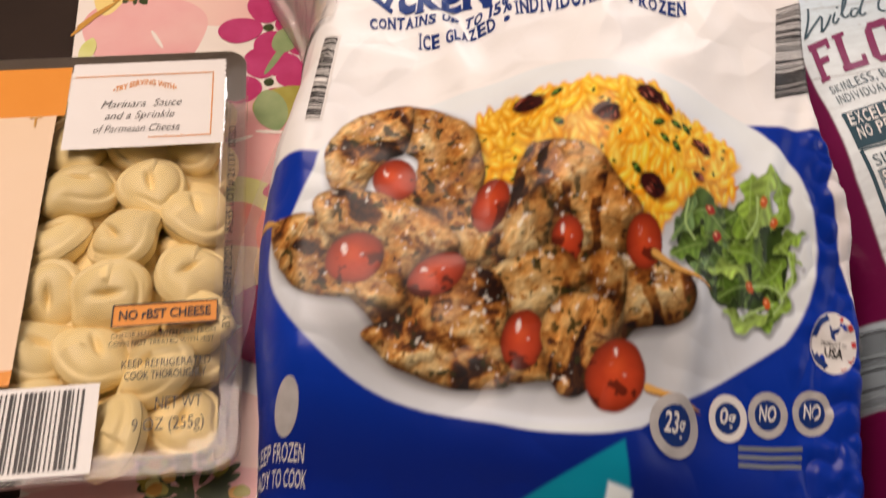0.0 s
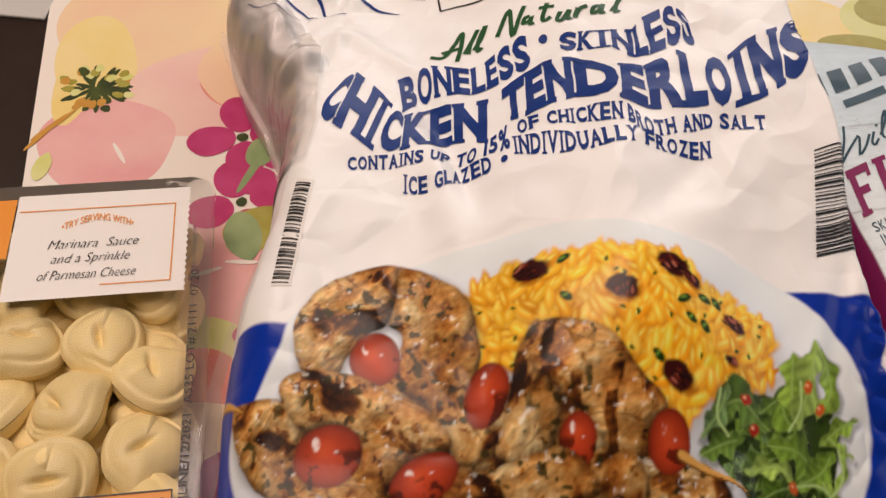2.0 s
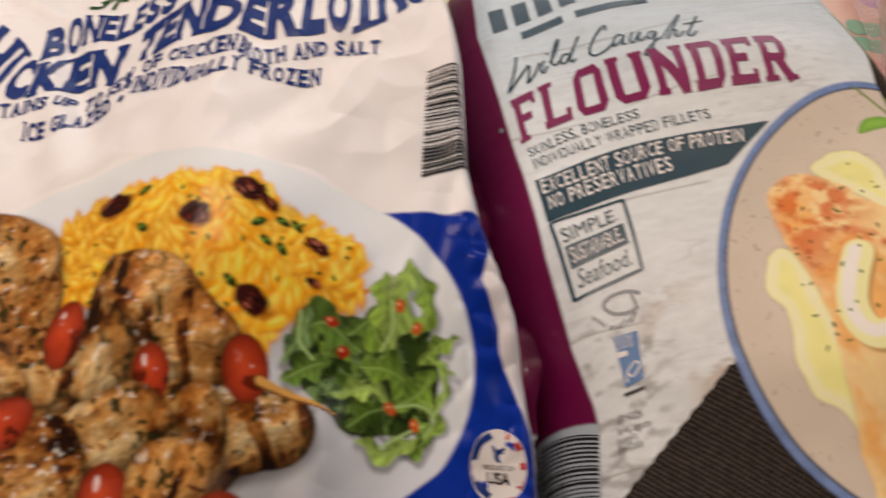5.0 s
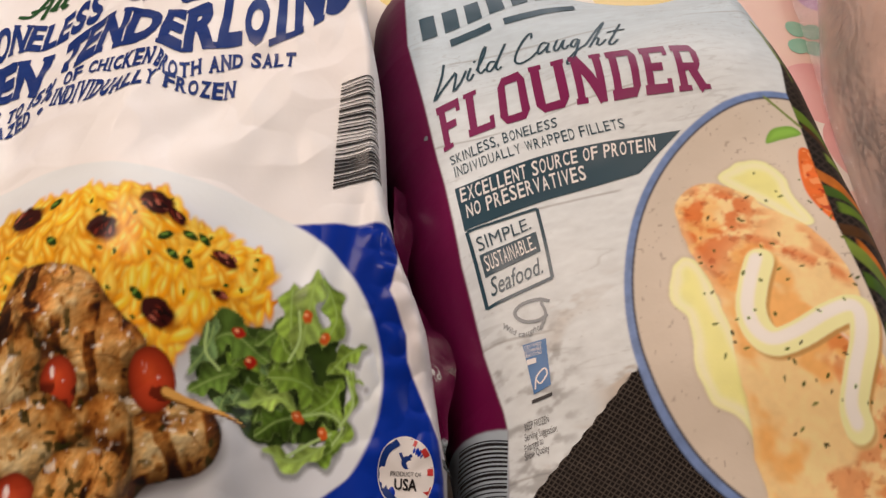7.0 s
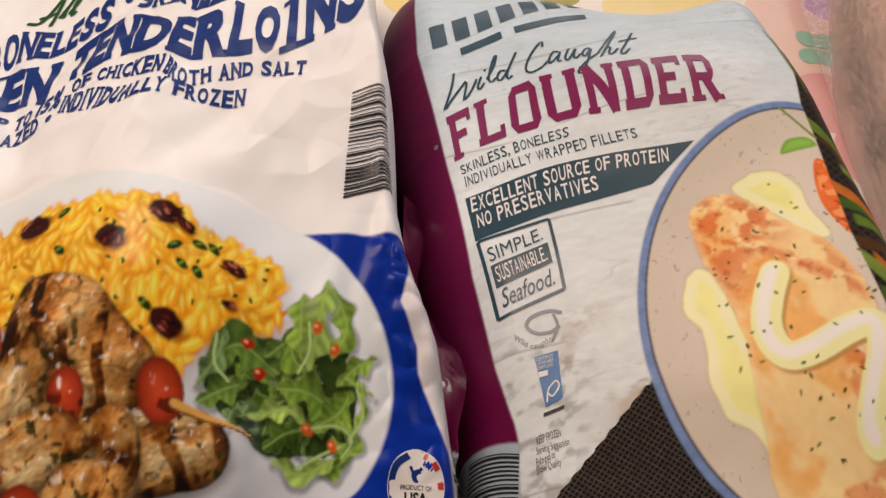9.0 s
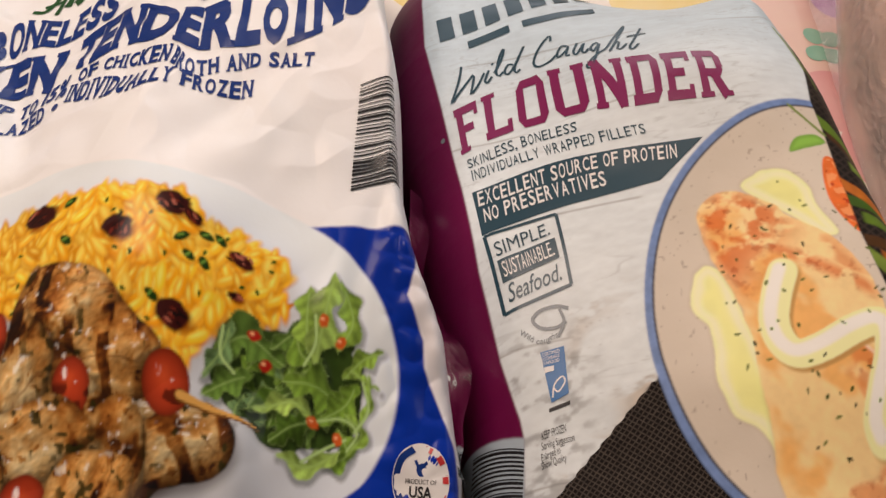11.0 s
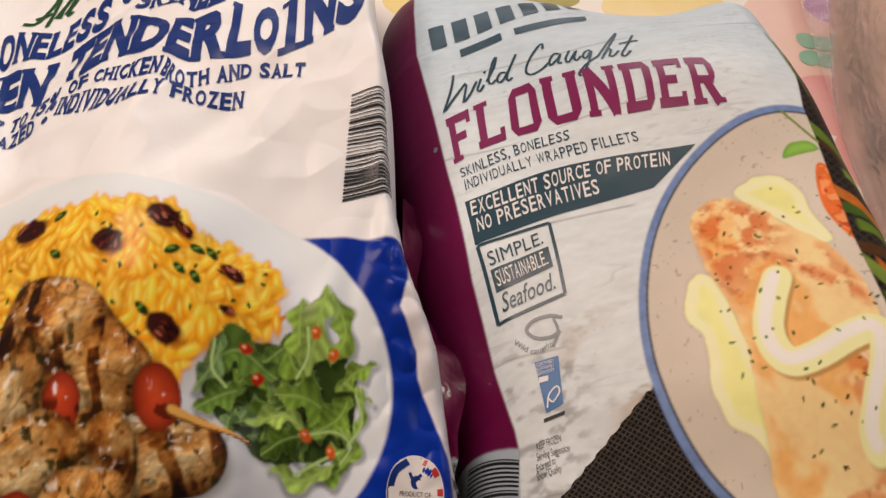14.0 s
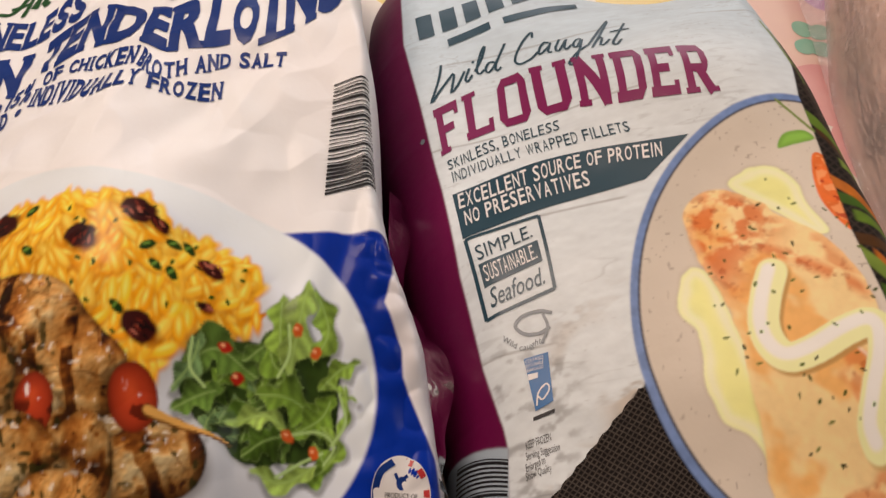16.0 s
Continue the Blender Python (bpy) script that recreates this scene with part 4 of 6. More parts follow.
    for k in range(26):
        gx, gy = rnd.choice(grains)
        sh.spot(gx, gy, 0.0014, 0.0008, rnd.uniform(0, 3), ink(66, 92, 30), 0.5, k, 0.3)
    for n, (cx, cy, rx, ry, turn) in enumerate(((0.1048, 0.3589, 0.0083, 0.0055, 0.3), (0.1433, 0.3469, 0.0055, 0.0073, 1.2), (0.1645, 0.3588, 0.0077, 0.0052, -0.5), (0.1727, 0.3545, 0.0048, 0.0026, -0.7), (0.1927, 0.3416, 0.0062, 0.0029, -0.5), (0.1689, 0.3158, 0.0083, 0.0054, -0.4), (0.1923, 0.3268, 0.0031, 0.0016, 0))):
        sh.spot(cx + 0.0006, cy - 0.0012, rx * 1.1, ry * 1.15, turn, ink(150, 84, 16), 0.4, 7, 0.5)
        sh.spot(cx, cy, rx, ry, turn, ink(74, 30, 26), 0.5, 7 + n, 0.2)
        for k in range(16):
            a, far = rnd.uniform(0, 6.28), rnd.uniform(0, 0.75)
            sh.spot(cx + far * rx * math.cos(a), cy + far * ry * math.sin(a), 0.0022, 0.0007, turn + rnd.uniform(-0.6, 0.6), rnd.choice((ink(128, 56, 40), ink(40, 12, 14), ink(40, 14, 14), ink(176, 106, 84))), 0.4, k, 0.5)
    # rocket salad, back to front
    bed = sh.window(0.216, 0.300, 0.05)
    u, w = x[bed], y[bed]
    leafy = depth_in(u, w, [(0.184, 0.312), (0.192, 0.318), (0.206, 0.318), (0.222, 0.320), (0.240, 0.318), (0.246, 0.306), (0.246, 0.290), (0.240, 0.280), (0.224, 0.276), (0.208, 0.276), (0.196, 0.284), (0.184, 0.298)]) + 0.008 * (grain(u, w, 0.008, 41, 3) - 0.5)
    sh.lay(smooth((leafy + 0.004) / 0.006) * 0.35, ink(120, 116, 92), bed)
    sh.lay(leafy / 0.001, np.array(ink(66, 80, 38)) * (0.5 + 1.1 * grain(u, w, 0.006, 42, 3)[..., None]), bed)
    greens = (ink(128, 148, 96), ink(122, 144, 70), ink(138, 160, 70), ink(96, 116, 50), ink(160, 180, 84), ink(178, 194, 102))
    for k in range(34):
        a, far = rnd.uniform(0, 6.28), math.sqrt(rnd.random()) * 0.85
        ax, ay, turn, long = 0.215 + 0.028 * far * math.cos(a), 0.298 + 0.019 * far * math.sin(a), rnd.uniform(0, 6.28), rnd.uniform(0.007, 0.013)
        bx, by = ax + long * math.cos(turn), ay + long * math.sin(turn)
        if 0.184 < bx < 0.246 and 0.276 < by < 0.318:
            rocket_leaf(sh, [(ax, ay), ((ax + bx) / 2 + rnd.uniform(-0.002, 0.002), (ay + by) / 2 + rnd.uniform(-0.002, 0.002)), (bx, by)], rnd.uniform(0.0036, 0.0062), greens[k % 4], 300 + k)
    for k, (points, width, tint) in enumerate((
        ([(0.183, 0.2914), (0.1915, 0.2965), (0.2001, 0.3)], 0.0051, 1),
        ([(0.2107, 0.3075), (0.1971, 0.3133), (0.1855, 0.3053)], 0.0069, 1),
        ([(0.1816, 0.2978), (0.1886, 0.3078), (0.1913, 0.3182)], 0.0037, 0),
        ([(0.2009, 0.2886), (0.2161, 0.2965), (0.2297, 0.3027)], 0.0055, 3),
        ([(0.2082, 0.3119), (0.2171, 0.3182), (0.2257, 0.3136)], 0.0046, 1),
        ([(0.2295, 0.3066), (0.2199, 0.3111), (0.2169, 0.3213)], 0.0046, 2),
        ([(0.2158, 0.3008), (0.2275, 0.3001), (0.2382, 0.2963)], 0.0069, 2),
        ([(0.2103, 0.2794), (0.2169, 0.284), (0.2269, 0.2883)], 0.006, 3),
        ([(0.2302, 0.2901), (0.2394, 0.2964), (0.2437, 0.305)], 0.0055, 2),
        ([(0.2222, 0.3132), (0.2214, 0.3258), (0.2217, 0.3377)], 0.0055, 4),
        ([(0.2259, 0.3096), (0.2286, 0.3241), (0.2321, 0.3441)], 0.006, 5),
        ([(0.236, 0.3163), (0.2407, 0.3274), (0.2352, 0.3411)], 0.0046, 4),
        ([(0.2389, 0.3066), (0.2458, 0.3133), (0.2545, 0.3177)], 0.0037, 4),
        ([(0.2412, 0.3088), (0.2486, 0.3049), (0.254, 0.3029)], 0.0018, 4),
        ([(0.203, 0.2893), (0.2163, 0.2932), (0.2257, 0.2896)], 0.0037, 5),
        ([(0.2375, 0.286), (0.2408, 0.2779), (0.2311, 0.2733)], 0.0046, 2),
        ([(0.2129, 0.2736), (0.2243, 0.2714), (0.2384, 0.2794)], 0.0039, 5),
        ([(0.2396, 0.2923), (0.2466, 0.2867), (0.2408, 0.2779)], 0.003, 4),
        ([(0.2485, 0.3074), (0.249, 0.2972), (0.2447, 0.2866)], 0.0021, 4)
    )):
        rocket_leaf(sh, points, width * 1.45, greens[tint], 20 + k)
    for points in ([(0.225, 0.3258), (0.2256, 0.3155), (0.2213, 0.3071)], [(0.1882, 0.3156), (0.1877, 0.3056), (0.1935, 0.2997)], [(0.2462, 0.3052), (0.2491, 0.2951), (0.2435, 0.2865)], [(0.2235, 0.2874), (0.2373, 0.291), (0.2447, 0.2866), (0.2408, 0.2796)], [(0.222, 0.2729), (0.2308, 0.2789), (0.24, 0.2838)]):
        for sx, sy in along(points, np.linspace(0, 1, 46)):
            sh.spot(sx, sy, 0.0008, 0.0008, 0, ink(182, 196, 128), 0, 0, 0.8)
    for k, (cx, cy) in enumerate([(0.2003, 0.3144), (0.2053, 0.3048), (0.2359, 0.3183), (0.2286, 0.3241), (0.2365, 0.2834), (0.2258, 0.2876)]):
        sh.spot(cx, cy, 0.0030, 0.0023, 0.5 * k, (ink(176, 52, 36), ink(206, 104, 52))[k > 1], 0.5, k, 0.25)
        sh.spot(cx - 0.0006, cy + 0.0006, 0.0012, 0.0008, 0, ink(236, 170, 120), 0.3, k, 0.5)
    # the skewered chicken, back to front
    meat(sh, [(-0.014, 0.285), (0.01, 0.305), (0.05, 0.318), (0.10, 0.31), (0.16, 0.30), (0.185, 0.275), (0.17, 0.258), (0.150, 0.240), (0.128, 0.228), (0.09, 0.226), (0.05, 0.240), (0.02, 0.265)], 70, 0.2, 0.03, 0.8)
    meat(sh, [(0.0435, 0.37), (0.0599, 0.3656), (0.0723, 0.3577), (0.0808, 0.3468), (0.0852, 0.3318), (0.0858, 0.3169), (0.0835, 0.3075), (0.0885, 0.2991), (0.0968, 0.2899), (0.0947, 0.2826), (0.0857, 0.2788), (0.0782, 0.2826), (0.0709, 0.296), (0.0613, 0.3053), (0.0516, 0.3098), (0.05, 0.3208), (0.051, 0.3344), (0.0446, 0.3402), (0.0396, 0.3483), (0.0394, 0.3598)], 3, -1.1, 0, 1.0)
    meat(sh, [(0.0056, 0.3185), (0.0021, 0.3357), (0.0065, 0.3502), (0.018, 0.361), (0.0316, 0.3681), (0.0448, 0.3703), (0.0459, 0.3544), (0.0433, 0.3401), (0.035, 0.3338), (0.0288, 0.3234), (0.025, 0.3152), (0.0151, 0.3128)], 1, 0.6, 0.022, 1.0)
    tomato(sh, 0.0404, 0.3228, 0.0119, 0.0136, 0.3, 1)
    meat(sh, [(0.0998, 0.3174), (0.1036, 0.3288), (0.109, 0.3354), (0.1158, 0.3155), (0.1216, 0.3034), (0.1204, 0.2912), (0.118, 0.2813), (0.1091, 0.2778), (0.097, 0.2826), (0.0993, 0.2952)], 8, 1.5, 0, 0.85)
    meat(sh, [(-0.0224, 0.3008), (-0.0165, 0.3027), (-0.0027, 0.3034), (0.01, 0.2987), (0.0174, 0.2829), (0.0177, 0.2678), (0.0316, 0.2621), (0.0204, 0.2602), (0.0027, 0.2625), (-0.011, 0.2715), (-0.0196, 0.287)], 6, 1.2, 0.02, 0.85)
    meat(sh, [(0.0005, 0.3117), (0.0119, 0.3162), (0.036, 0.3135), (0.0545, 0.3061), (0.0699, 0.2972), (0.0783, 0.2855), (0.0634, 0.28), (0.0535, 0.2688), (0.0536, 0.2569), (0.0352, 0.2567), (0.0274, 0.2652), (0.0294, 0.2773), (0.0383, 0.286), (0.0269, 0.2944), (0.0126, 0.2915), (0.0019, 0.3028)], 5, -0.3, 0, 1.0)
    tomato(sh, 0.0907, 0.3065, 0.0095, 0.0143, -0.15, 2)
    meat(sh, [(0.1554, 0.2737), (0.1712, 0.2835), (0.1859, 0.287), (0.1955, 0.2772), (0.1938, 0.2645), (0.1771, 0.2571), (0.1624, 0.2562)], 12, 0.3, 0.02, 0.8)
    meat(sh, [(0.1047, 0.3299), (0.1113, 0.3357), (0.1227, 0.3354), (0.1341, 0.3323), (0.1424, 0.326), (0.1513, 0.3165), (0.1613, 0.3094), (0.1659, 0.3038), (0.1602, 0.2966), (0.159, 0.2881), (0.1546, 0.2847), (0.1451, 0.2863), (0.1376, 0.292), (0.1323, 0.2997), (0.1225, 0.3054), (0.1162, 0.3113), (0.1101, 0.316)], 9, 0.1, 0.0135, 1.05)
    tomato(sh, 0.1298, 0.2896, 0.008, 0.0106, 0.1, 3)
    meat(sh, [(0.1381, 0.2791), (0.1523, 0.2872), (0.1609, 0.2743), (0.1599, 0.2525), (0.1506, 0.257), (0.1424, 0.2682)], 10, 1.5, 0, 0.85)
    meat(sh, [(0.0932, 0.276), (0.1102, 0.2835), (0.125, 0.2857), (0.1347, 0.2808), (0.1406, 0.2713), (0.1266, 0.2622), (0.119, 0.257), (0.1052, 0.2558), (0.0957, 0.2662)], 13, 0.2, 0, 0.9)
    tomato(sh, 0.025, 0.2809, 0.0158, 0.0135, 0.2, 4)
    meat(sh, [(0.0342, 0.2436), (0.047, 0.2529), (0.055, 0.2569), (0.0675, 0.2691), (0.0834, 0.2775), (0.0991, 0.2723), (0.1058, 0.2558), (0.1046, 0.2404), (0.1096, 0.2242), (0.0951, 0.2205), (0.076, 0.2214), (0.0531, 0.2284), (0.0431, 0.2357)], 14, 0.3, 0.024, 0.95)
    tomato(sh, 0.0676, 0.2729, 0.0158, 0.0099, 0.5, 5)
    tomato(sh, 0.113, 0.2455, 0.0107, 0.0146, -0.1, 6)
    meat(sh, [(0.125, 0.2372), (0.1217, 0.2523), (0.1276, 0.265), (0.1396, 0.2684), (0.1545, 0.2652), (0.1572, 0.2523), (0.1513, 0.2394), (0.1443, 0.2256), (0.1331, 0.2236)], 17, 1.3, 0, 1.1)
    tomato(sh, 0.1593, 0.2337, 0.0148, 0.0174, -0.3, 7)
    tomato(sh, 0.1675, 0.2922, 0.0096, 0.0118, 0.05, 8)
    for (ax, ay), (bx, by) in (((0.173, 0.289), (0.203, 0.2815)), ((0.175, 0.231), (0.203, 0.228)), ((-0.031, 0.309), (-0.018, 0.300))):
        for k in range(40):
            f = k / 39
            sh.spot(ax + (bx - ax) * f + 0.0003, ay + (by - ay) * f - 0.0008, 0.0022, 0.0020 * (1.15 - f), math.atan2(by - ay, bx - ax), ink(130, 84, 40), 0.3, k, 0.5)
        for k in range(40):
            f = k / 39
            sh.spot(ax + (bx - ax) * f, ay + (by - ay) * f, 0.0020, 0.0017 * (1.15 - f), math.atan2(by - ay, bx - ax), ink(216, 164, 92), 0.3, k, 0.4)
    # clear film at the sides, where nothing is printed
    edge = np.interp(y, [0.07, 0.30, 0.356, 0.413, 0.451, 0.47, 0.52, 0.55, 0.60, 0.68], [-0.05, -0.034, -0.022, -0.018, -0.014, -0.016, -0.030, -0.048, -0.085, -0.09])
    far = np.interp(y, [0.07, 0.272, 0.286, 0.299, 0.314, 0.324, 0.34, 0.352, 0.379, 0.40], [0.30, 0.290, 0.287, 0.280, 0.272, 0.271, 0.263, 0.266, 0.266, 0.29])
    clear = np.clip((edge - x) / 0.0015, 0, 1) * (y > 0.33) + np.clip((x - far) / 0.001, 0, 1) * (y < 0.4)
    sh.lay(clear, np.array(ink(228, 212, 198)) * (0.8 + 0.35 * grain(x, y, 0.02, 77, 3)[..., None]))
    return sh


chicken_bag = tagged(new("frozen_chicken_bag"), "plump white and blue plastic bag of frozen chicken tenderloins", "frozen food bag")
film = filled_bag("film", chicken_height, CHICKEN_LEFT, CHICKEN_RIGHT, 0.08, 0.68, 530, 900, chicken_print(), BAG_FILM, chicken_bag, "glossy printed film with a photo of grilled chicken")


def on_chicken(text, low, top, mat=BLUE_INK, bold=0.02, shear=0.0, **more):
    return lettering(text, low, top, mat, chicken_bag, chicken_height, bold, shear, **more)


on_chicken("CHICKEN", [(-0.0097, 0.4541), (0.0, 0.4527), (0.0157, 0.4415), (0.0237, 0.4363), (0.0372, 0.4397), (0.0516, 0.4471), (0.0638, 0.4517), (0.0818, 0.4448)],
           [(-0.002, 0.4914), (0.0053, 0.5021), (0.0213, 0.4874), (0.0291, 0.4759), (0.0363, 0.4669), (0.0484, 0.4804), (0.0607, 0.4794), (0.0799, 0.4831)], bold=0.055, label="large blue capitals", block=0.06, serif=True, stops=True)
on_chicken("TENDERLOINS", [(0.0885, 0.4577), (0.0995, 0.4583), (0.1097, 0.4621), (0.1235, 0.4664), (0.1444, 0.4593), (0.1582, 0.4512), (0.175, 0.4522), (0.1873, 0.4567), (0.1994, 0.4562), (0.2116, 0.4615), (0.2251, 0.4733), (0.2386, 0.4851)],
           [(0.0861, 0.4876), (0.0981, 0.4978), (0.1067, 0.503), (0.1216, 0.5015), (0.1448, 0.489), (0.1562, 0.4824), (0.1735, 0.4968), (0.1847, 0.4899), (0.1982, 0.492), (0.208, 0.5039), (0.2259, 0.5176), (0.2438, 0.5313)], bold=0.055, label="large blue capitals", block=0.06, serif=True, stops=True)
on_chicken("BONELESS", [(0.0348, 0.4691), (0.0425, 0.483), (0.0501, 0.4888), (0.0606, 0.4874), (0.0705, 0.4868), (0.0785, 0.4896), (0.0852, 0.4928), (0.0934, 0.4972), (0.1021, 0.5021)],
           [(0.028, 0.502), (0.037, 0.5104), (0.0453, 0.5172), (0.0571, 0.5156), (0.068, 0.5104), (0.0759, 0.5156), (0.0814, 0.5221), (0.0891, 0.5298), (0.0982, 0.5337)], bold=0.04, block=0.10, serif=True, stops=True)
on_chicken("SKINLESS", [(0.1157, 0.5083), (0.1247, 0.5079), (0.1336, 0.5049), (0.142, 0.5043), (0.1531, 0.4917), (0.1602, 0.4922), (0.1689, 0.4973), (0.1776, 0.5034), (0.1852, 0.5004)],
           [(0.1152, 0.5297), (0.1257, 0.5272), (0.1333, 0.5257), (0.1422, 0.525), (0.1538, 0.5229), (0.1589, 0.532), (0.1694, 0.5395), (0.1756, 0.5408), (0.1803, 0.5252)], bold=0.04, block=0.10, serif=True, stops=True)
# "All Natural", written with a brush
for points in ([(0.0441, 0.5264), (0.0519, 0.5259), (0.0576, 0.5371), (0.0613, 0.5466), (0.0613, 0.5323), (0.0601, 0.5201)],
               [(0.0505, 0.5295), (0.0559, 0.5314), (0.0624, 0.5326)],
               [(0.064, 0.5261), (0.0675, 0.5376), (0.0702, 0.5471), (0.0667, 0.5341), (0.0662, 0.5257)],
               [(0.0693, 0.5285), (0.0729, 0.5393), (0.0744, 0.5493), (0.0713, 0.5365), (0.0711, 0.527), (0.0735, 0.5297)],
               [(0.0817, 0.5359), (0.0843, 0.549), (0.0871, 0.5582), (0.0887, 0.5474), (0.0903, 0.5332), (0.093, 0.5479), (0.0957, 0.5592)],
               [(0.0993, 0.5483), (0.0966, 0.548), (0.0959, 0.5431), (0.0994, 0.545), (0.1004, 0.5478), (0.0995, 0.5411), (0.102, 0.5412)],
               [(0.1085, 0.5566), (0.1063, 0.5444), (0.1076, 0.541), (0.1109, 0.5436)],
               [(0.1039, 0.5532), (0.1086, 0.5528), (0.1124, 0.5522)],
               [(0.1161, 0.547), (0.1143, 0.5404), (0.1169, 0.5394), (0.121, 0.5475), (0.1198, 0.5405), (0.1224, 0.5411)],
               [(0.1256, 0.549), (0.1241, 0.5411), (0.1265, 0.5479), (0.1309, 0.5505)],
               [(0.1385, 0.5513), (0.1346, 0.5493), (0.1338, 0.5446), (0.1376, 0.5468), (0.14, 0.5535), (0.1384, 0.5445), (0.1408, 0.5447)],
               [(0.1442, 0.5452), (0.1499, 0.5605), (0.1527, 0.5715), (0.1478, 0.5552), (0.1462, 0.5439), (0.1487, 0.545)]):
    stroke(points, 0.0026, GREEN_INK, chicken_bag, chicken_height, 0.0005, "script_letter", "green brush-written letter")
on_chicken("CONTAINS UP TO 15%", [(0.0127, 0.4225), (0.0511, 0.4315), (0.0788, 0.4345), (0.0933, 0.4369)],
           [(0.011, 0.4303), (0.0493, 0.4406), (0.0746, 0.4433), (0.0911, 0.4551)], bold=0.035, block=0.14, serif=True)
on_chicken("OF CHICKEN BROTH AND SALT", [(0.0961, 0.4458), (0.1079, 0.4482), (0.143, 0.4429), (0.1471, 0.4404), (0.1567, 0.4323), (0.1755, 0.4384), (0.193, 0.4447), (0.214, 0.4436)],
           [(0.0946, 0.4566), (0.1077, 0.4578), (0.1436, 0.457), (0.1481, 0.4545), (0.1582, 0.4435), (0.1749, 0.4481), (0.1931, 0.453), (0.214, 0.4532)], bold=0.035, block=0.14, serif=True)
on_chicken("ICE GLAZED", [(0.0419, 0.4128), (0.0579, 0.4126), (0.0724, 0.4221), (0.0852, 0.423)],
           [(0.0406, 0.4237), (0.056, 0.4225), (0.0716, 0.4327), (0.0835, 0.4337)], bold=0.035, block=0.14, serif=True)
on_chicken("INDIVIDUALLY FROZEN", [(0.0946, 0.4301), (0.1216, 0.4222), (0.1505, 0.4252), (0.1565, 0.4254), (0.1715, 0.4236), (0.1871, 0.4257)],
           [(0.0931, 0.4456), (0.1223, 0.4402), (0.151, 0.436), (0.1576, 0.4341), (0.1715, 0.4324), (0.1869, 0.4359)], bold=0.035, block=0.14, serif=True)
disc(0.1071, 0.5261, 0.0024, 0.0034, BLUE_INK, chicken_bag, chicken_height, name="bullet_mark")
disc(0.0902, 0.4287, 0.0016, 0.0026, BLUE_INK, chicken_bag, chicken_height, name="bullet_mark")
# waves of the maker's mark and its plain frame
for pts, w in (([(-0.085, 0.592), (-0.055, 0.583), (-0.03, 0.566)], 0.0022), ([(-0.08, 0.585), (-0.06, 0.574), (-0.045, 0.566)], 0.0018), ([(-0.07, 0.597), (-0.035, 0.586), (-0.025, 0.57), (-0.012, 0.568)], 0.002),
               ([(-0.05, 0.602), (-0.015, 0.592), (0.0, 0.58), (0.02, 0.576)], 0.003), ([(-0.03, 0.607), (0.01, 0.597), (0.035, 0.588)], 0.004), ([(-0.01, 0.612), (0.02, 0.604), (0.04, 0.596)], 0.005), ([(-0.09, 0.602), (-0.05, 0.604), (-0.01, 0.618)], 0.006)):
    stroke(pts, w, BLUE_INK, chicken_bag, chicken_height, 0.0005, "printed_wave", taper=True)
stroke([(0.038, 0.612), (0.046, 0.572)], 0.0012, BLACK_INK, chicken_bag, chicken_height, 0.0005)
stroke([(0.046, 0.572), (0.066, 0.571), (0.086, 0.578), (0.15, 0.6)], 0.0012, BLACK_INK, chicken_bag, chicken_height, 0.0005)
panel([(0.05, 0.582), (0.085, 0.588), (0.085, 0.607), (0.047, 0.6)], BLACK_INK, chicken_bag, chicken_height, 0.0005, name="maker_mark", label="dark plain maker's mark")
# barcodes wrapping over both sides
panel([(-0.0125, 0.353), (-0.003, 0.354), (-0.0015, 0.4115), (-0.0115, 0.415)], WHITE_INK, chicken_bag, chicken_height, 0.0003, name="barcode_field")
bars([(-0.0125, 0.3545), (-0.0045, 0.3550), (-0.0030, 0.4100), (-0.0115, 0.4135)], (0.3, 0.5, 0.75), BLACK_INK, chicken_bag, chicken_height, 0.0006, 3, 30)
bars([(0.2355, 0.3840), (0.2575, 0.3930), (0.2515, 0.4440), (0.2365, 0.4380)], (0.25, 0.45, 0.7), BLACK_INK, chicken_bag, chicken_height, 0.0006, 5, 30)
# low on the front: badges and small print
on_chicken("KEEP FROZEN", [(-0.015, 0.190), (0.012, 0.189)], [(-0.015, 0.197), (0.012, 0.196)], WHITE_INK, 0.0)
on_chicken("READY TO COOK", [(-0.017, 0.180), (0.014, 0.179)], [(-0.017, 0.187), (0.014, 0.186)], WHITE_INK, 0.0)
for y in (0.171, 0.165):
    panel([(-0.009, y), (0.018, y), (0.018, y + 0.0022), (-0.009, y + 0.0022)], WHITE_INK, chicken_bag, chicken_height, 0.0005, 4, "small_print")
disc(0.001, 0.2105, 0.0062, 0.012, SILVER_INK, chicken_bag, chicken_height, 0.0005, name="silver_drop_mark")
for cx, cy, r, words, ring in ((0.191, 0.218, 0.0135, "23g", SILVER_INK), (0.22, 0.229, 0.0105, "0g", WHITE_INK), (0.241, 0.234, 0.0105, "NO", SILVER_INK), (0.264, 0.238, 0.0105, "NO", SILVER_INK)):
    disc(cx, cy, r, r * 0.95, ring, chicken_bag, chicken_height, 0.0005, 0.66, "badge_ring")
    disc(cx, cy, r * 0.64, r * 0.6, BLUE_INK, chicken_bag, chicken_height, 0.0004, 0.0, "badge_field")
    on_chicken(words, [(cx - r * 0.42, cy - r * 0.25), (cx + r * 0.42, cy - r * 0.2)], [(cx - r * 0.42, cy + r * 0.35), (cx + r * 0.42, cy + r * 0.4)], WHITE_INK, 0.02, lift=0.0007)
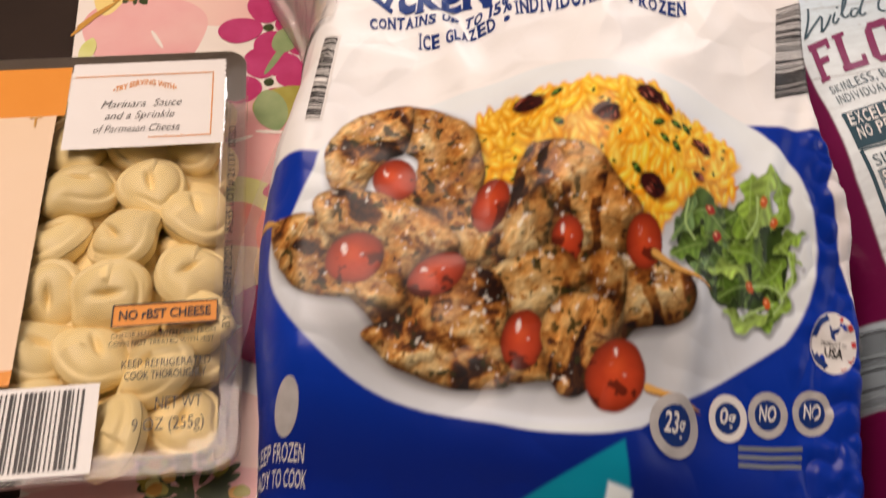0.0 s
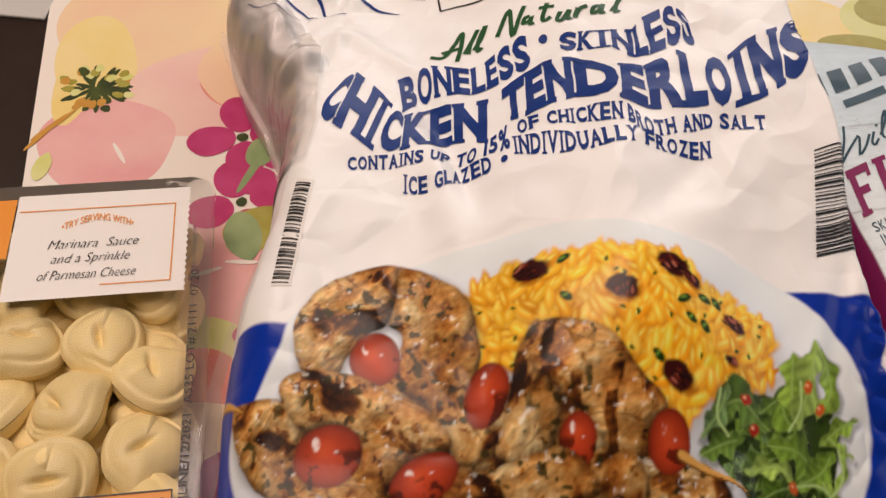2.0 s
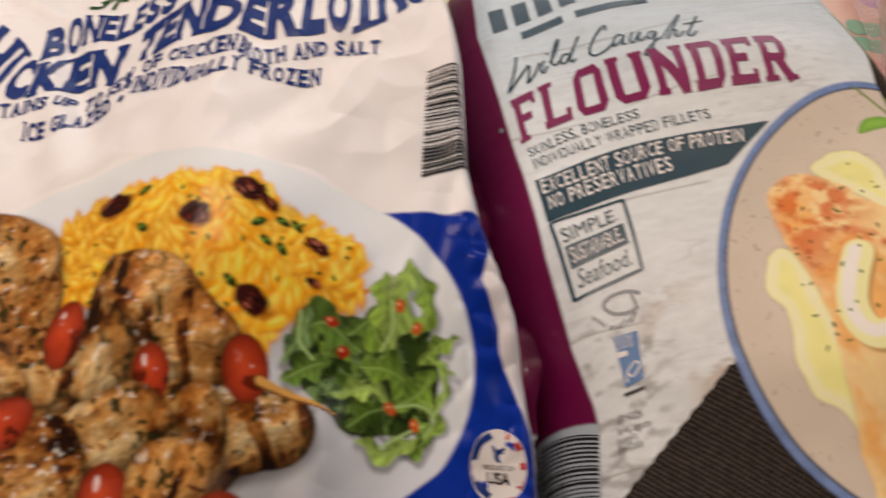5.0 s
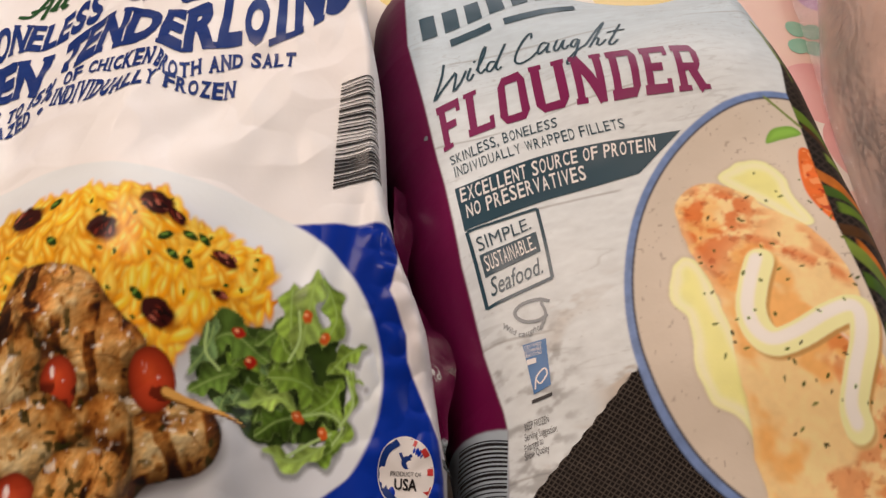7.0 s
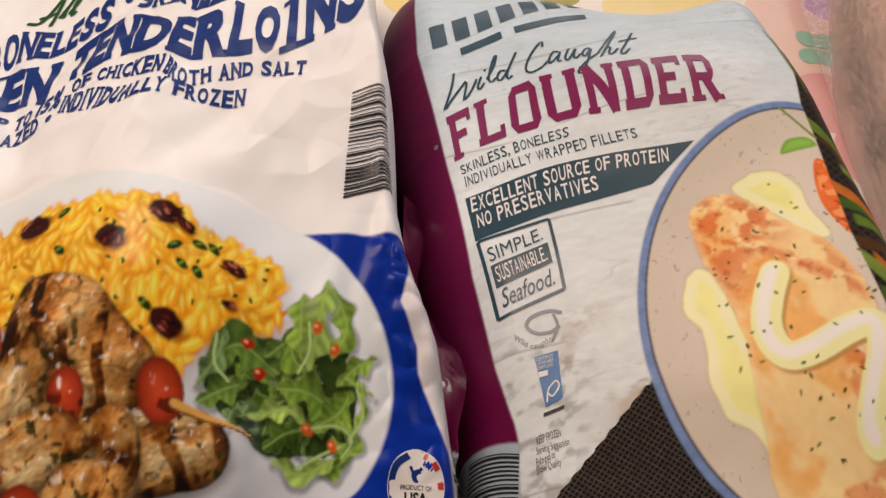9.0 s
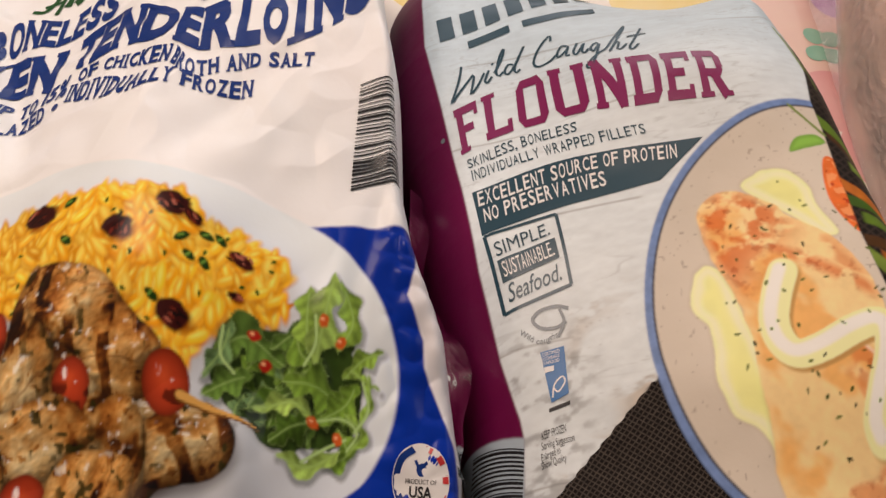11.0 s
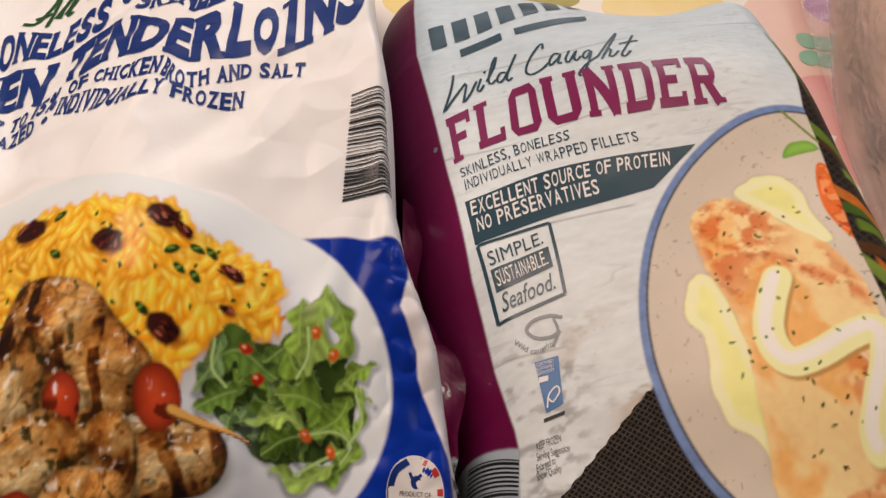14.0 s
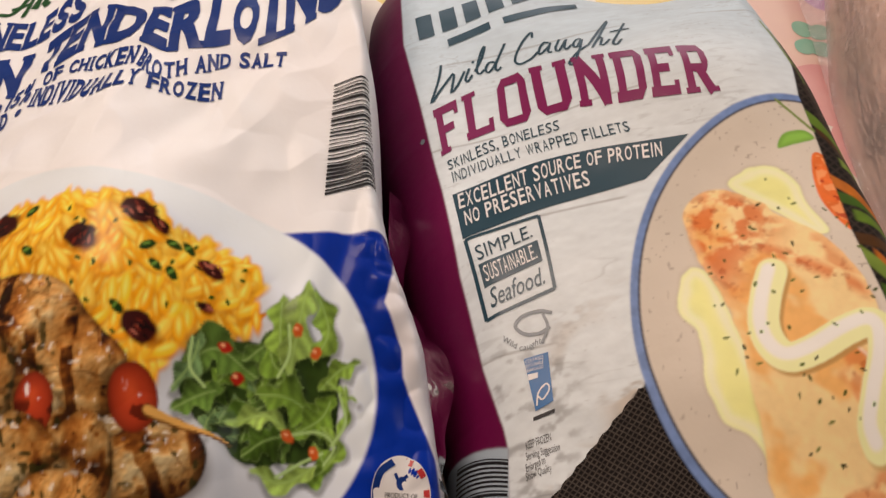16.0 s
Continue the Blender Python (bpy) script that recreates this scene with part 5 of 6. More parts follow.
for k in range(3):
    panel([(0.227, 0.2085 + 0.004 * k), (0.26, 0.2125 + 0.004 * k), (0.26, 0.2145 + 0.004 * k), (0.227, 0.2105 + 0.004 * k)], GREY_INK, chicken_bag, chicken_height, 0.0005, 4, "small_print")
# badge of origin: striped ring, bird and words
BX, BY = 0.2734, 0.2708
disc(BX, BY, 0.0125, 0.0145, WHITE_INK, chicken_bag, chicken_height, 0.0004, name="origin_badge", label="round badge with red and white stripes")
for k in range(5):
    g0 = radians(-70 + 34 * k)
    stroke([(BX + 0.0108 * math.cos(g0 + e), BY + 0.0126 * math.sin(g0 + e)) for e in (0.0, 0.14, 0.28)], 0.0026, RED_INK, chicken_bag, chicken_height, 0.0006, "red_stripe", n=12)
stroke([(BX + 0.0108 * math.cos(radians(g)), BY + 0.0126 * math.sin(radians(g))) for g in (110, 145, 180, 215, 250)], 0.0028, BLUE_INK, chicken_bag, chicken_height, 0.0006, "blue_field")
disc(BX, BY + 0.004, 0.0022, 0.0026, BLUE_INK, chicken_bag, chicken_height, 0.0008, name="bird_mark")
stroke([(BX - 0.0028, BY + 0.0075), (BX - 0.001, BY + 0.005), (BX + 0.0024, BY + 0.0068)], 0.0013, BLUE_INK, chicken_bag, chicken_height, 0.0009, "bird_mark", n=10)
on_chicken("PRODUCT OF", [(BX - 0.0068, BY - 0.0014), (BX + 0.0068, BY - 0.0014)], [(BX - 0.0068, BY + 0.0004), (BX + 0.0068, BY + 0.0004)], BLACK_INK, 0.0, lift=0.0010)
on_chicken("USA", [(BX - 0.005, BY - 0.0066), (BX + 0.005, BY - 0.0066)], [(BX - 0.005, BY - 0.0024), (BX + 0.005, BY - 0.0024)], BLACK_INK, 0.03, lift=0.0010)


def crimped_strip(name, points, width, base, parent, label, seed=1):
    """A loose, crinkled strip of clear film standing off a bag's side."""
    n, m = 90, 8
    s = np.linspace(0, 1, n)
    p = along(points, s)
    bm = bmesh.new()
    rows = []
    for k in range(n):
        row = []
        for i in range(m + 1):
            f = i / m
            wob = 0.0009 * f * math.sin(s[k] * 31 + 2 * math.sin(s[k] * 13) + seed)
            w = width * (0.75 + 0.35 * math.sin(s[k] * 11 + seed)) * math.sin(math.pi * min(max(s[k], 0.03), 0.97)) ** 0.4
            row.append(bm.verts.new(((p[k, 0] + w * f + wob) * UNIT, p[k, 1] * UNIT, (base - 0.010 * f + 0.0012 * math.sin(s[k] * 34 + 2 * math.sin(s[k] * 11) + 2.5 * f) * f) * UNIT)))
        rows.append(row)
    for k in range(n - 1):
        for i in range(m):
            bm.faces.new((rows[k][i], rows[k][i + 1], rows[k + 1][i + 1], rows[k + 1][i]))
    return part(name, bm, SIDE_FILM, parent, label, True)


crimped_strip("side_seal", [(0.262, 0.435), (0.2635, 0.395), (0.270, 0.36), (0.283, 0.325), (0.290, 0.275)], 0.015, 0.078, chicken_bag, "crinkled clear side seal")
crimped_strip("side_seal", [(-0.036, 0.20), (-0.046, 0.27), (-0.052, 0.33), (-0.047, 0.40), (-0.038, 0.45)], 0.010, 0.035, chicken_bag, "crinkled clear side seal", 4)


# crumpled clear film over the gusset beside the lettering
bm = bmesh.new()
rows = []
for j in range(90):
    y = 0.425 + 0.185 * j / 89
    lo = float(curve_at(y, CHICKEN_LEFT)) - 0.004
    hi = float(np.interp(y, [0.42, 0.451, 0.52, 0.56, 0.61], [-0.010, -0.008, -0.018, -0.040, -0.075]))
    xs = np.linspace(lo, max(hi, lo + 0.012), 34)
    zs = np.maximum(chicken_height(xs, np.full(34, y)), 0.028) + 0.003 + 0.011 * np.abs(grain(xs, np.full(34, y), 0.018, 111, 3) - 0.5)
    rows.append([bm.verts.new((x * UNIT, y * UNIT, z * UNIT)) for x, z in zip(xs, zs)])
for j in range(89):
    for i in range(33):
        bm.faces.new((rows[j][i], rows[j][i + 1], rows[j + 1][i + 1], rows[j + 1][i]))
part("gusset_film", bm, SIDE_FILM, chicken_bag, "crumpled clear film at the side", True)


# ---- the frozen flounder bag ----
def fish_print():
    sh = Sheet(0.22, 0.56, 0.09, 0.67, 0.0005)
    x, y, rnd = sh.x, sh.y, random.Random(9)
    # weathered white boards, lying nearly level
    v = y - 0.10 * (x - 0.3)
    streak = grain(x * 0.22, v, 0.006, 3, 4)
    fine = grain(x * 0.45, v, 0.0024, 5, 3)
    sh.ink[:] = np.array(ink(220, 212, 198)) * (0.93 + 0.09 * streak[..., None]) * (0.90 + 0.18 * fine[..., None]) * (0.93 + 0.14 * grain(x, y, 0.05, 4, 2)[..., None])
    sh.lay(smooth((y - 0.44) / 0.10) * 0.6, np.array(ink(186, 192, 188)) * (0.88 + 0.2 * streak[..., None]) * (0.92 + 0.14 * fine[..., None]))
    # brush ridges and hairline cracks in the paint
    for k, (at, deep) in enumerate(((0.005, 0.35), (0.011, 0.25))):
        hair = np.abs(grain(x * 0.14, v, at, 6 + 30 * k, 3) - 0.5)
        sh.lay(smooth((0.012 - hair) / 0.010) * smooth((grain(x, y, 0.03, 81 + k, 2) - 0.50) / 0.12) * deep, ink(150, 142, 130))
    peel = smooth((grain(x * 0.5, v, 0.009, 11, 4) - 0.50) / 0.12) * smooth((grain(x, y, 0.035, 18, 2) - 0.34) / 0.15) * smooth((x - 0.33) / 0.02) * smooth((0.37 - y) / 0.05)
    sh.lay(peel * 0.7, np.array(ink(186, 162, 136)) * (0.7 + 0.6 * grain(x, y, 0.004, 12, 3)[..., None]))
    sh.lay(peel * smooth((0.62 - grain(x * 0.5, v - 0.0008, 0.009, 11, 4)) / 0.03) * 0.4, ink(120, 104, 88))
    for k in range(5):
        line = np.abs(v - 0.270 - 0.062 * k - 0.004 * (grain(x, y, 0.05, 40 + k, 2) - 0.5))
        sh.lay(smooth((0.0009 - line) / 0.0008) * 0.55 * smooth((grain(x, y, 0.03, 60 + k, 2) - 0.42) / 0.15), ink(134, 122, 108))
    # grey grain of the boards, spread further as painted shade where the bag slopes
    rough = smooth((grain(x * 0.7, v, 0.0045, 14, 4) - 0.50) / 0.22) * smooth((0.358 - x) / 0.02) * smooth((0.360 - y) / 0.04)
    sh.lay(rough * 0.55, ink(136, 126, 116))
    # woven dark cloth under the plate
    cloth = np.clip(((0.374 - 0.335) * (y - 0.265) - (0.311 - 0.265) * (x - 0.335)) / 0.06 / -0.0015 + 0.5 + 1.6 * (grain(x, y, 0.003, 70, 2) - 0.5), 0, 1) * smooth((x - 0.330) / 0.002) * smooth((0.318 - y) / 0.004)
    u1, u2 = (x * 0.8 + y * 0.6) / 0.0036, (-x * 0.6 + y * 0.8) / 0.0036
    weave = np.maximum(np.sin(u1 * 3.1416) ** 8, np.sin(u2 * 3.1416) ** 8) * (0.6 + 0.8 * grain(x, y, 0.004, 72, 2))
    sh.lay(cloth, np.array(ink(44, 37, 32)) * (0.40 + 0.9 * weave[..., None]) * (0.8 + 0.4 * grain(x, y, 0.01, 71, 2)[..., None]))
    # the stoneware plate with its blue-grey rim
    r = np.hypot((x - 0.460) / 0.0890, (y - 0.344) / 0.1092)
    sh.lay((1.0 - r) / 0.01, np.array(ink(128, 140, 164)) * (0.78 + 0.5 * grain(x, y, 0.004, 20, 3)[..., None]))
    sh.lay((0.962 - r) / 0.006, ink(90, 84, 84))
    speck = smooth((grain(x, y, 0.0016, 24, 1) - 0.90) / 0.05)
    clay = np.array(ink(220, 198, 172)) * (0.9 + 0.14 * grain(x, y, 0.03, 22, 3)[..., None]) * (1 - 0.10 * smooth((r - 0.5) / 0.4)[..., None])
    sh.lay((0.952 - r) / 0.008, clay)
    sh.lay(np.clip((0.95 - r) / 0.01, 0, 1) * speck * 0.45, ink(130, 104, 84))
    # sauce pooled round the fillet
    curdle = grain(x, y, 0.012, 26, 3)
    wob = 0.003 * (grain(x, y, 0.010, 27, 2) - 0.5)
    for pool in ([(0.3975, 0.3611), (0.3921, 0.3548), (0.3905, 0.3453), (0.3926, 0.3368), (0.3976, 0.3295), (0.3982, 0.3168), (0.3988, 0.3048), (0.4037, 0.2932), (0.4124, 0.2884), (0.4177, 0.2818), (0.4207, 0.2734), (0.4237, 0.2646), (0.4277, 0.2815), (0.4164, 0.3171), (0.4099, 0.3383), (0.4051, 0.3556)],
                 [(0.4182, 0.4004), (0.4238, 0.4057), (0.432, 0.4091), (0.4417, 0.4064), (0.4478, 0.3975), (0.4506, 0.3861), (0.4553, 0.3733), (0.4479, 0.3724), (0.4398, 0.3808), (0.427, 0.3917)]):
        deep = depth_in(x + wob, y - wob, pool)
        sh.lay(smooth((deep + 0.0022) / 0.004) * 0.35, ink(150, 128, 90))
        cream = np.array(ink(242, 228, 164)) * (1 - 0.5 * smooth(deep / 0.008)[..., None]) + np.array(ink(240, 222, 132)) * 0.5 * smooth(deep / 0.008)[..., None]
        lit = smooth((0.0030 - np.abs(deep - 0.0028)) / 0.003)[..., None]
        sh.lay(deep / 0.0008 + 0.5, cream * (0.84 + 0.24 * curdle[..., None]) * (1 - 0.25 * lit) + np.array(ink(248, 242, 214)) * 0.25 * lit)
    # the seared fillet
    outline = [(0.3975, 0.3881), (0.4016, 0.3954), (0.412, 0.3999), (0.4248, 0.3935), (0.4398, 0.3808), (0.454, 0.3673), (0.4647, 0.3497), (0.4689, 0.3339), (0.4671, 0.3147), (0.478, 0.30), (0.50, 0.22), (0.44, 0.22), (0.4225, 0.2646), (0.4152, 0.3032), (0.4131, 0.3274), (0.4083, 0.344), (0.4012, 0.3619), (0.3976, 0.3772)]
    f = radians(-38)
    p, q = ((x - 0.448) * math.cos(f) + (y - 0.340) * math.sin(f)), (-(x - 0.448) * math.sin(f) + (y - 0.340) * math.cos(f))
    sh.lay(smooth((depth_in(x - 0.0006, y + 0.0022, outline) + 0.002) / 0.005) * 0.5, ink(160, 116, 70))
    deep = depth_in(x + wob, y + wob, outline)
    flesh = np.array(ink(240, 202, 144)) * (0.88 + 0.22 * grain(p * 0.5, q, 0.010, 32, 3)[..., None])
    sear = np.clip(0.75 * smooth((grain(p * 0.6, q, 0.018, 30, 4) - 0.46) / 0.16), 0, 1)[..., None]
    flesh = flesh * (1 - sear) + np.array(ink(234, 168, 92)) * sear
    brown = np.maximum(smooth((-p - 0.020) / 0.025), 0.9 * smooth((0.006 - np.abs(q - 0.012 - 0.10 * p)) / 0.006) * smooth((0.03 - p) / 0.02))
    brown = np.maximum(brown, 0.7 * smooth((grain(p * 0.7, q, 0.022, 37, 3) - 0.56) / 0.08))
    hot = (brown * smooth((grain(x, y, 0.007, 34, 4) - 0.34) / 0.2))[..., None]
    flesh = flesh * (1 - 0.8 * hot) + np.array(ink(214, 112, 50)) * 0.8 * hot
    crisp = (smooth((grain(x, y, 0.0035, 39, 3) - 0.62) / 0.08) * brown * 0.5)[..., None]
    flesh = flesh * (1 - crisp) + np.array(ink(176, 74, 30)) * crisp
    pale = (smooth((0.0045 - deep) / 0.004) * 0.45)[..., None]
    flesh = flesh * (1 - pale) + np.array(ink(244, 208, 150)) * pale
    sh.lay(deep / 0.0008 + 0.5, flesh * (0.93 + 0.14 * grain(x, y, 0.003, 35, 2)[..., None]))
    sh.lay((deep > 0.003) * smooth((0.0012 - np.abs(q + 0.010 + 0.05 * p)) / 0.001) * smooth((p - 0.012) / 0.01) * 0.5, ink(250, 226, 196))
    # a squeezed ribbon of sauce over it
    ribbon = along([(0.4295, 0.3551), (0.4256, 0.3445), (0.4226, 0.3315), (0.4247, 0.3213), (0.4308, 0.3159), (0.4412, 0.3188), (0.4534, 0.3253), (0.4632, 0.3289), (0.468, 0.326), (0.4673, 0.3147), (0.4637, 0.3017), (0.4616, 0.2894), (0.4643, 0.2814)], np.linspace(0, 1, 190))
    for k, (cx, cy) in enumerate(ribbon):
        sh.spot(cx + 0.0012, cy - 0.0018, 0.0068, 0.0068, 0, ink(196, 150, 92), 0, 0, 0.6)
    for k, (cx, cy) in enumerate(ribbon):
        sh.spot(cx, cy, 0.0066, 0.0066, 0, ink(236, 222, 162), 0.05, k, 0.25)
    for k, (cx, cy) in enumerate(ribbon):
        sh.spot(cx - 0.0012, cy + 0.0015, 0.0034, 0.0034, 0, ink(246, 240, 200), 0, 0, 0.9)
    # bean, pepper slice, and the vegetables and dark cloth round the side
    bean = depth_in(x, y, [(0.4425, 0.4188), (0.4467, 0.4272), (0.457, 0.4299), (0.4611, 0.4251), (0.4496, 0.4207)])
    sh.lay(bean / 0.0006 + 0.5, np.array(ink(150, 180, 84)) * (0.75 + 0.3 * smooth(bean / 0.003)[..., None]))
    slice_in = depth_in(x, y, [(0.4582, 0.4159), (0.4645, 0.4132), (0.4659, 0.3923), (0.4663, 0.373), (0.4612, 0.3777), (0.4561, 0.3889), (0.4555, 0.4023)])
    sh.lay(slice_in / 0.0006 + 0.5, np.array(ink(226, 122, 62)) * (0.8 + 0.4 * grain(x, y, 0.005, 88, 3)[..., None]))
    sh.lay(smooth((slice_in - 0.0012) / 0.001) * smooth((grain(x, y, 0.004, 89, 2) - 0.42) / 0.1) * 0.7, ink(240, 166, 110))
    sh.lay(smooth((slice_in - 0.001) / 0.001) * smooth((grain(x, y, 0.003, 90, 2) - 0.66) / 0.05) * 0.8, ink(180, 58, 36))
    turn_edge = np.interp(y, [0.20, 0.28, 0.33, 0.355, 0.373, 0.403, 0.431, 0.453, 0.495, 0.53, 0.60], [0.50, 0.485, 0.474, 0.4683, 0.465, 0.4633, 0.4615, 0.4592, 0.4642, 0.462, 0.456])
    turned = x - turn_edge
    bed = np.array(ink(60, 50, 42)) * (0.35 + 1.6 * weave[..., None]) * (0.7 + 0.6 * grain(x, y, 0.02, 93, 2)[..., None])
    sh.lay(turned / 0.0006 * (y < 0.505), bed)
    for k in range(16):
        gx, gy, turn = 0.466 + rnd.uniform(0, 0.030), 0.27 + 0.0105 * k, rnd.uniform(-0.9, -0.2)
        mask = np.clip((0.0034 - np.abs((y - gy) * math.cos(turn) - (x - gx) * math.sin(turn))) / 0.001, 0, 1) * np.clip((0.016 - np.abs(x - gx)) / 0.002, 0, 1) * np.clip(turned / 0.0006, 0, 1)
        tint = (ink(112, 128, 52), ink(84, 104, 42), ink(200, 120, 50), ink(130, 140, 66), ink(96, 66, 38))[k % 5]
        sh.lay(mask * (gy < 0.43), np.array(tint) * (0.7 + 0.5 * grain(x, y, 0.006, 94 + k, 2)[..., None]))
    for k, (ax, ay, bx, by) in enumerate(((0.447, 0.447, 0.4615, 0.431), (0.462, 0.515, 0.4665, 0.466), (0.459, 0.522, 0.4635, 0.480))):
        for g in np.linspace(0, 1, 30):
            sh.spot(ax + (bx - ax) * g, ay + (by - ay) * g, 0.0022, 0.0010, math.atan2(by - ay, bx - ax), (ink(136, 142, 78), ink(112, 118, 66))[k % 2], 0.4, k, 0.4)
    for k in range(95):
        gx, gy = rnd.uniform(0.404, 0.475), rnd.uniform(0.262, 0.405)
        w = sh.window(gx, gy, 0.001)
        if sh.ink[w].size and sh.ink[w].mean() > 0.3 and (0.952 - math.hypot((gx - 0.460) / 0.0890, (gy - 0.344) / 0.1092)) > 0.30:
            sh.spot(gx, gy, rnd.uniform(0.0006, 0.0018), rnd.uniform(0.0005, 0.0008), rnd.uniform(0, 3), rnd.choice((ink(84, 92, 40), ink(112, 118, 56), ink(60, 62, 30))), 0.5, k, 0.3)
    # purple band on the side
    edge = np.interp(y, [0.1, 0.25, 0.295, 0.304, 0.331, 0.376, 0.428, 0.478, 0.54, 0.584, 0.66], [0.322, 0.321, 0.32, 0.318, 0.309, 0.298, 0.289, 0.279, 0.266, 0.263, 0.262])
    band = np.clip((edge - x) / 0.0006 + 0.5, 0, 1)
    sh.lay(band, np.array(ink(118, 26, 72)) * (0.85 + 0.3 * grain(x, y, 0.06, 50, 2)[..., None]))
    # silvery barcode field on the band
    tilt = y + 0.4 * (x - 0.31)
    field = band * smooth((tilt - 0.256) / 0.001) * smooth((0.300 - tilt) / 0.001)
    sh.lay(field, ink(176, 176, 170))
    return sh


fish_bag = tagged(new("frozen_flounder_bag"), "grey and purple plastic bag of frozen flounder fillets", "frozen food bag")
filled_bag("film", fish_height, FISH_LEFT, FISH_RIGHT, 0.1, 0.645, 470, 800, fish_print(), FISH_FILM, fish_bag, "matte printed film with a photo of seared fish")

# the picture's coarse cloth, between the boards and the plate
bm = bmesh.new()
rows = []
for y in np.linspace(0.200, 0.3105, 70):
    lo = max(0.329, 0.3395 + 0.925 * (y - 0.2743)) + 0.0006 * math.sin(y * 9000)
    hi = 0.460 - (0.0890 + 0.0003) * math.sqrt(max(0.0, 1 - ((y - 0.344) / (0.1092 + 0.0003)) ** 2))
    rows.append([bm.verts.new((lo + (max(hi, lo + 0.0002) - lo) * f, y, 0)) for f in np.linspace(0, 1, 40)])
for a, b in zip(rows, rows[1:]):
    for i in range(39):
        bm.faces.new((a[i], a[i + 1], b[i + 1], b[i]))
drape(bm, fish_height, 0.0004)
part("cloth_print", bm, CLOTH_PRINT, fish_bag, "dark coarse woven cloth in the photo", True)


def on_fish(text, low, top, mat=TEAL_INK, bold=0.0, shear=0.0, **more):
    return lettering(text, low, top, mat, fish_bag, fish_height, bold, shear, **more)


MAKER_LOW, MAKER_TOP = [(0.275, 0.540), (0.298, 0.551), (0.321, 0.562), (0.372, 0.580)], [(0.272, 0.56), (0.296, 0.570), (0.318, 0.580), (0.37, 0.596)]
LINE_LOW, LINE_TOP = [(0.288, 0.527), (0.308, 0.537), (0.334, 0.546), (0.372, 0.554)], [(0.286, 0.541), (0.304, 0.552), (0.333, 0.56), (0.371, 0.567)]
for low, top, s0, s1 in [(MAKER_LOW, MAKER_TOP, k / 7, (k + 0.66) / 7) for k in range(7)] + [(LINE_LOW, LINE_TOP, 0.06, 0.36), (LINE_LOW, LINE_TOP, 0.45, 0.94)]:
    thin = 0.0 if low is MAKER_LOW else 0.28
    (ax, ay), (bx, by) = along(low, np.array([s0, s1]))
    (dx, dy), (cx, cy) = along(top, np.array([s0, s1]))
    foot, head = [(ax + (dx - ax) * thin, ay + (dy - ay) * thin), (bx + (cx - bx) * thin, by + (cy - by) * thin)], [(cx + (bx - cx) * thin, cy + (by - cy) * thin), (dx + (ax - dx) * thin, dy + (ay - dy) * thin)]
    panel(foot + head, TEAL_INK, fish_bag, fish_height, 0.0005, 8, "maker_mark", "dark teal bar of the maker's mark")
# "Wild Caught", written with a pen
for points in ([(0.2877, 0.5177), (0.2866, 0.5072), (0.2844, 0.4968), (0.2826, 0.4886), (0.2867, 0.4966), (0.2921, 0.5061), (0.295, 0.5104), (0.294, 0.4998), (0.2935, 0.4953), (0.2975, 0.502), (0.3008, 0.5112)],
               [(0.3034, 0.5131), (0.3014, 0.505), (0.3027, 0.5031), (0.3052, 0.5077)],
               [(0.3052, 0.5171), (0.3056, 0.5182), (0.306, 0.5187)],
               [(0.3066, 0.5103), (0.3107, 0.521), (0.3122, 0.5298), (0.3098, 0.524), (0.3076, 0.5115), (0.3091, 0.5076), (0.3118, 0.5107)],
               [(0.3173, 0.515), (0.3144, 0.5157), (0.3124, 0.5105), (0.3143, 0.5079), (0.3182, 0.5147), (0.3235, 0.5295), (0.3182, 0.5133), (0.3186, 0.5083), (0.321, 0.5104)],
               [(0.3384, 0.5291), (0.3381, 0.534), (0.334, 0.5289), (0.3298, 0.5198), (0.3285, 0.5124), (0.3312, 0.5092), (0.3368, 0.5113), (0.3408, 0.5157)],
               [(0.3467, 0.5214), (0.344, 0.5224), (0.3414, 0.517), (0.3419, 0.513), (0.3465, 0.5182), (0.3476, 0.5211), (0.3459, 0.5135), (0.3479, 0.5126)],
               [(0.3524, 0.5226), (0.3499, 0.5152), (0.3515, 0.5121), (0.3559, 0.5211), (0.3544, 0.5148), (0.3555, 0.5115), (0.358, 0.5147)],
               [(0.3634, 0.5178), (0.3612, 0.5187), (0.3589, 0.5143), (0.3603, 0.5112), (0.3638, 0.5177), (0.3605, 0.5046), (0.3569, 0.4955), (0.3555, 0.4986), (0.3607, 0.5063), (0.3666, 0.5108)],
               [(0.3666, 0.5108), (0.3727, 0.5226), (0.3796, 0.5345), (0.373, 0.5183), (0.3678, 0.5064), (0.3716, 0.5147), (0.3741, 0.5158), (0.3722, 0.508), (0.374, 0.507), (0.3774, 0.5119)],
               [(0.3877, 0.529), (0.3815, 0.5146), (0.3783, 0.5067), (0.3796, 0.5038), (0.3831, 0.5088)],
               [(0.3789, 0.5205), (0.3841, 0.5213), (0.3891, 0.5213)]):
    stroke(points, 0.0014, TEAL_INK, fish_bag, fish_height, 0.0005, "script_letter", "dark pen-written letter")
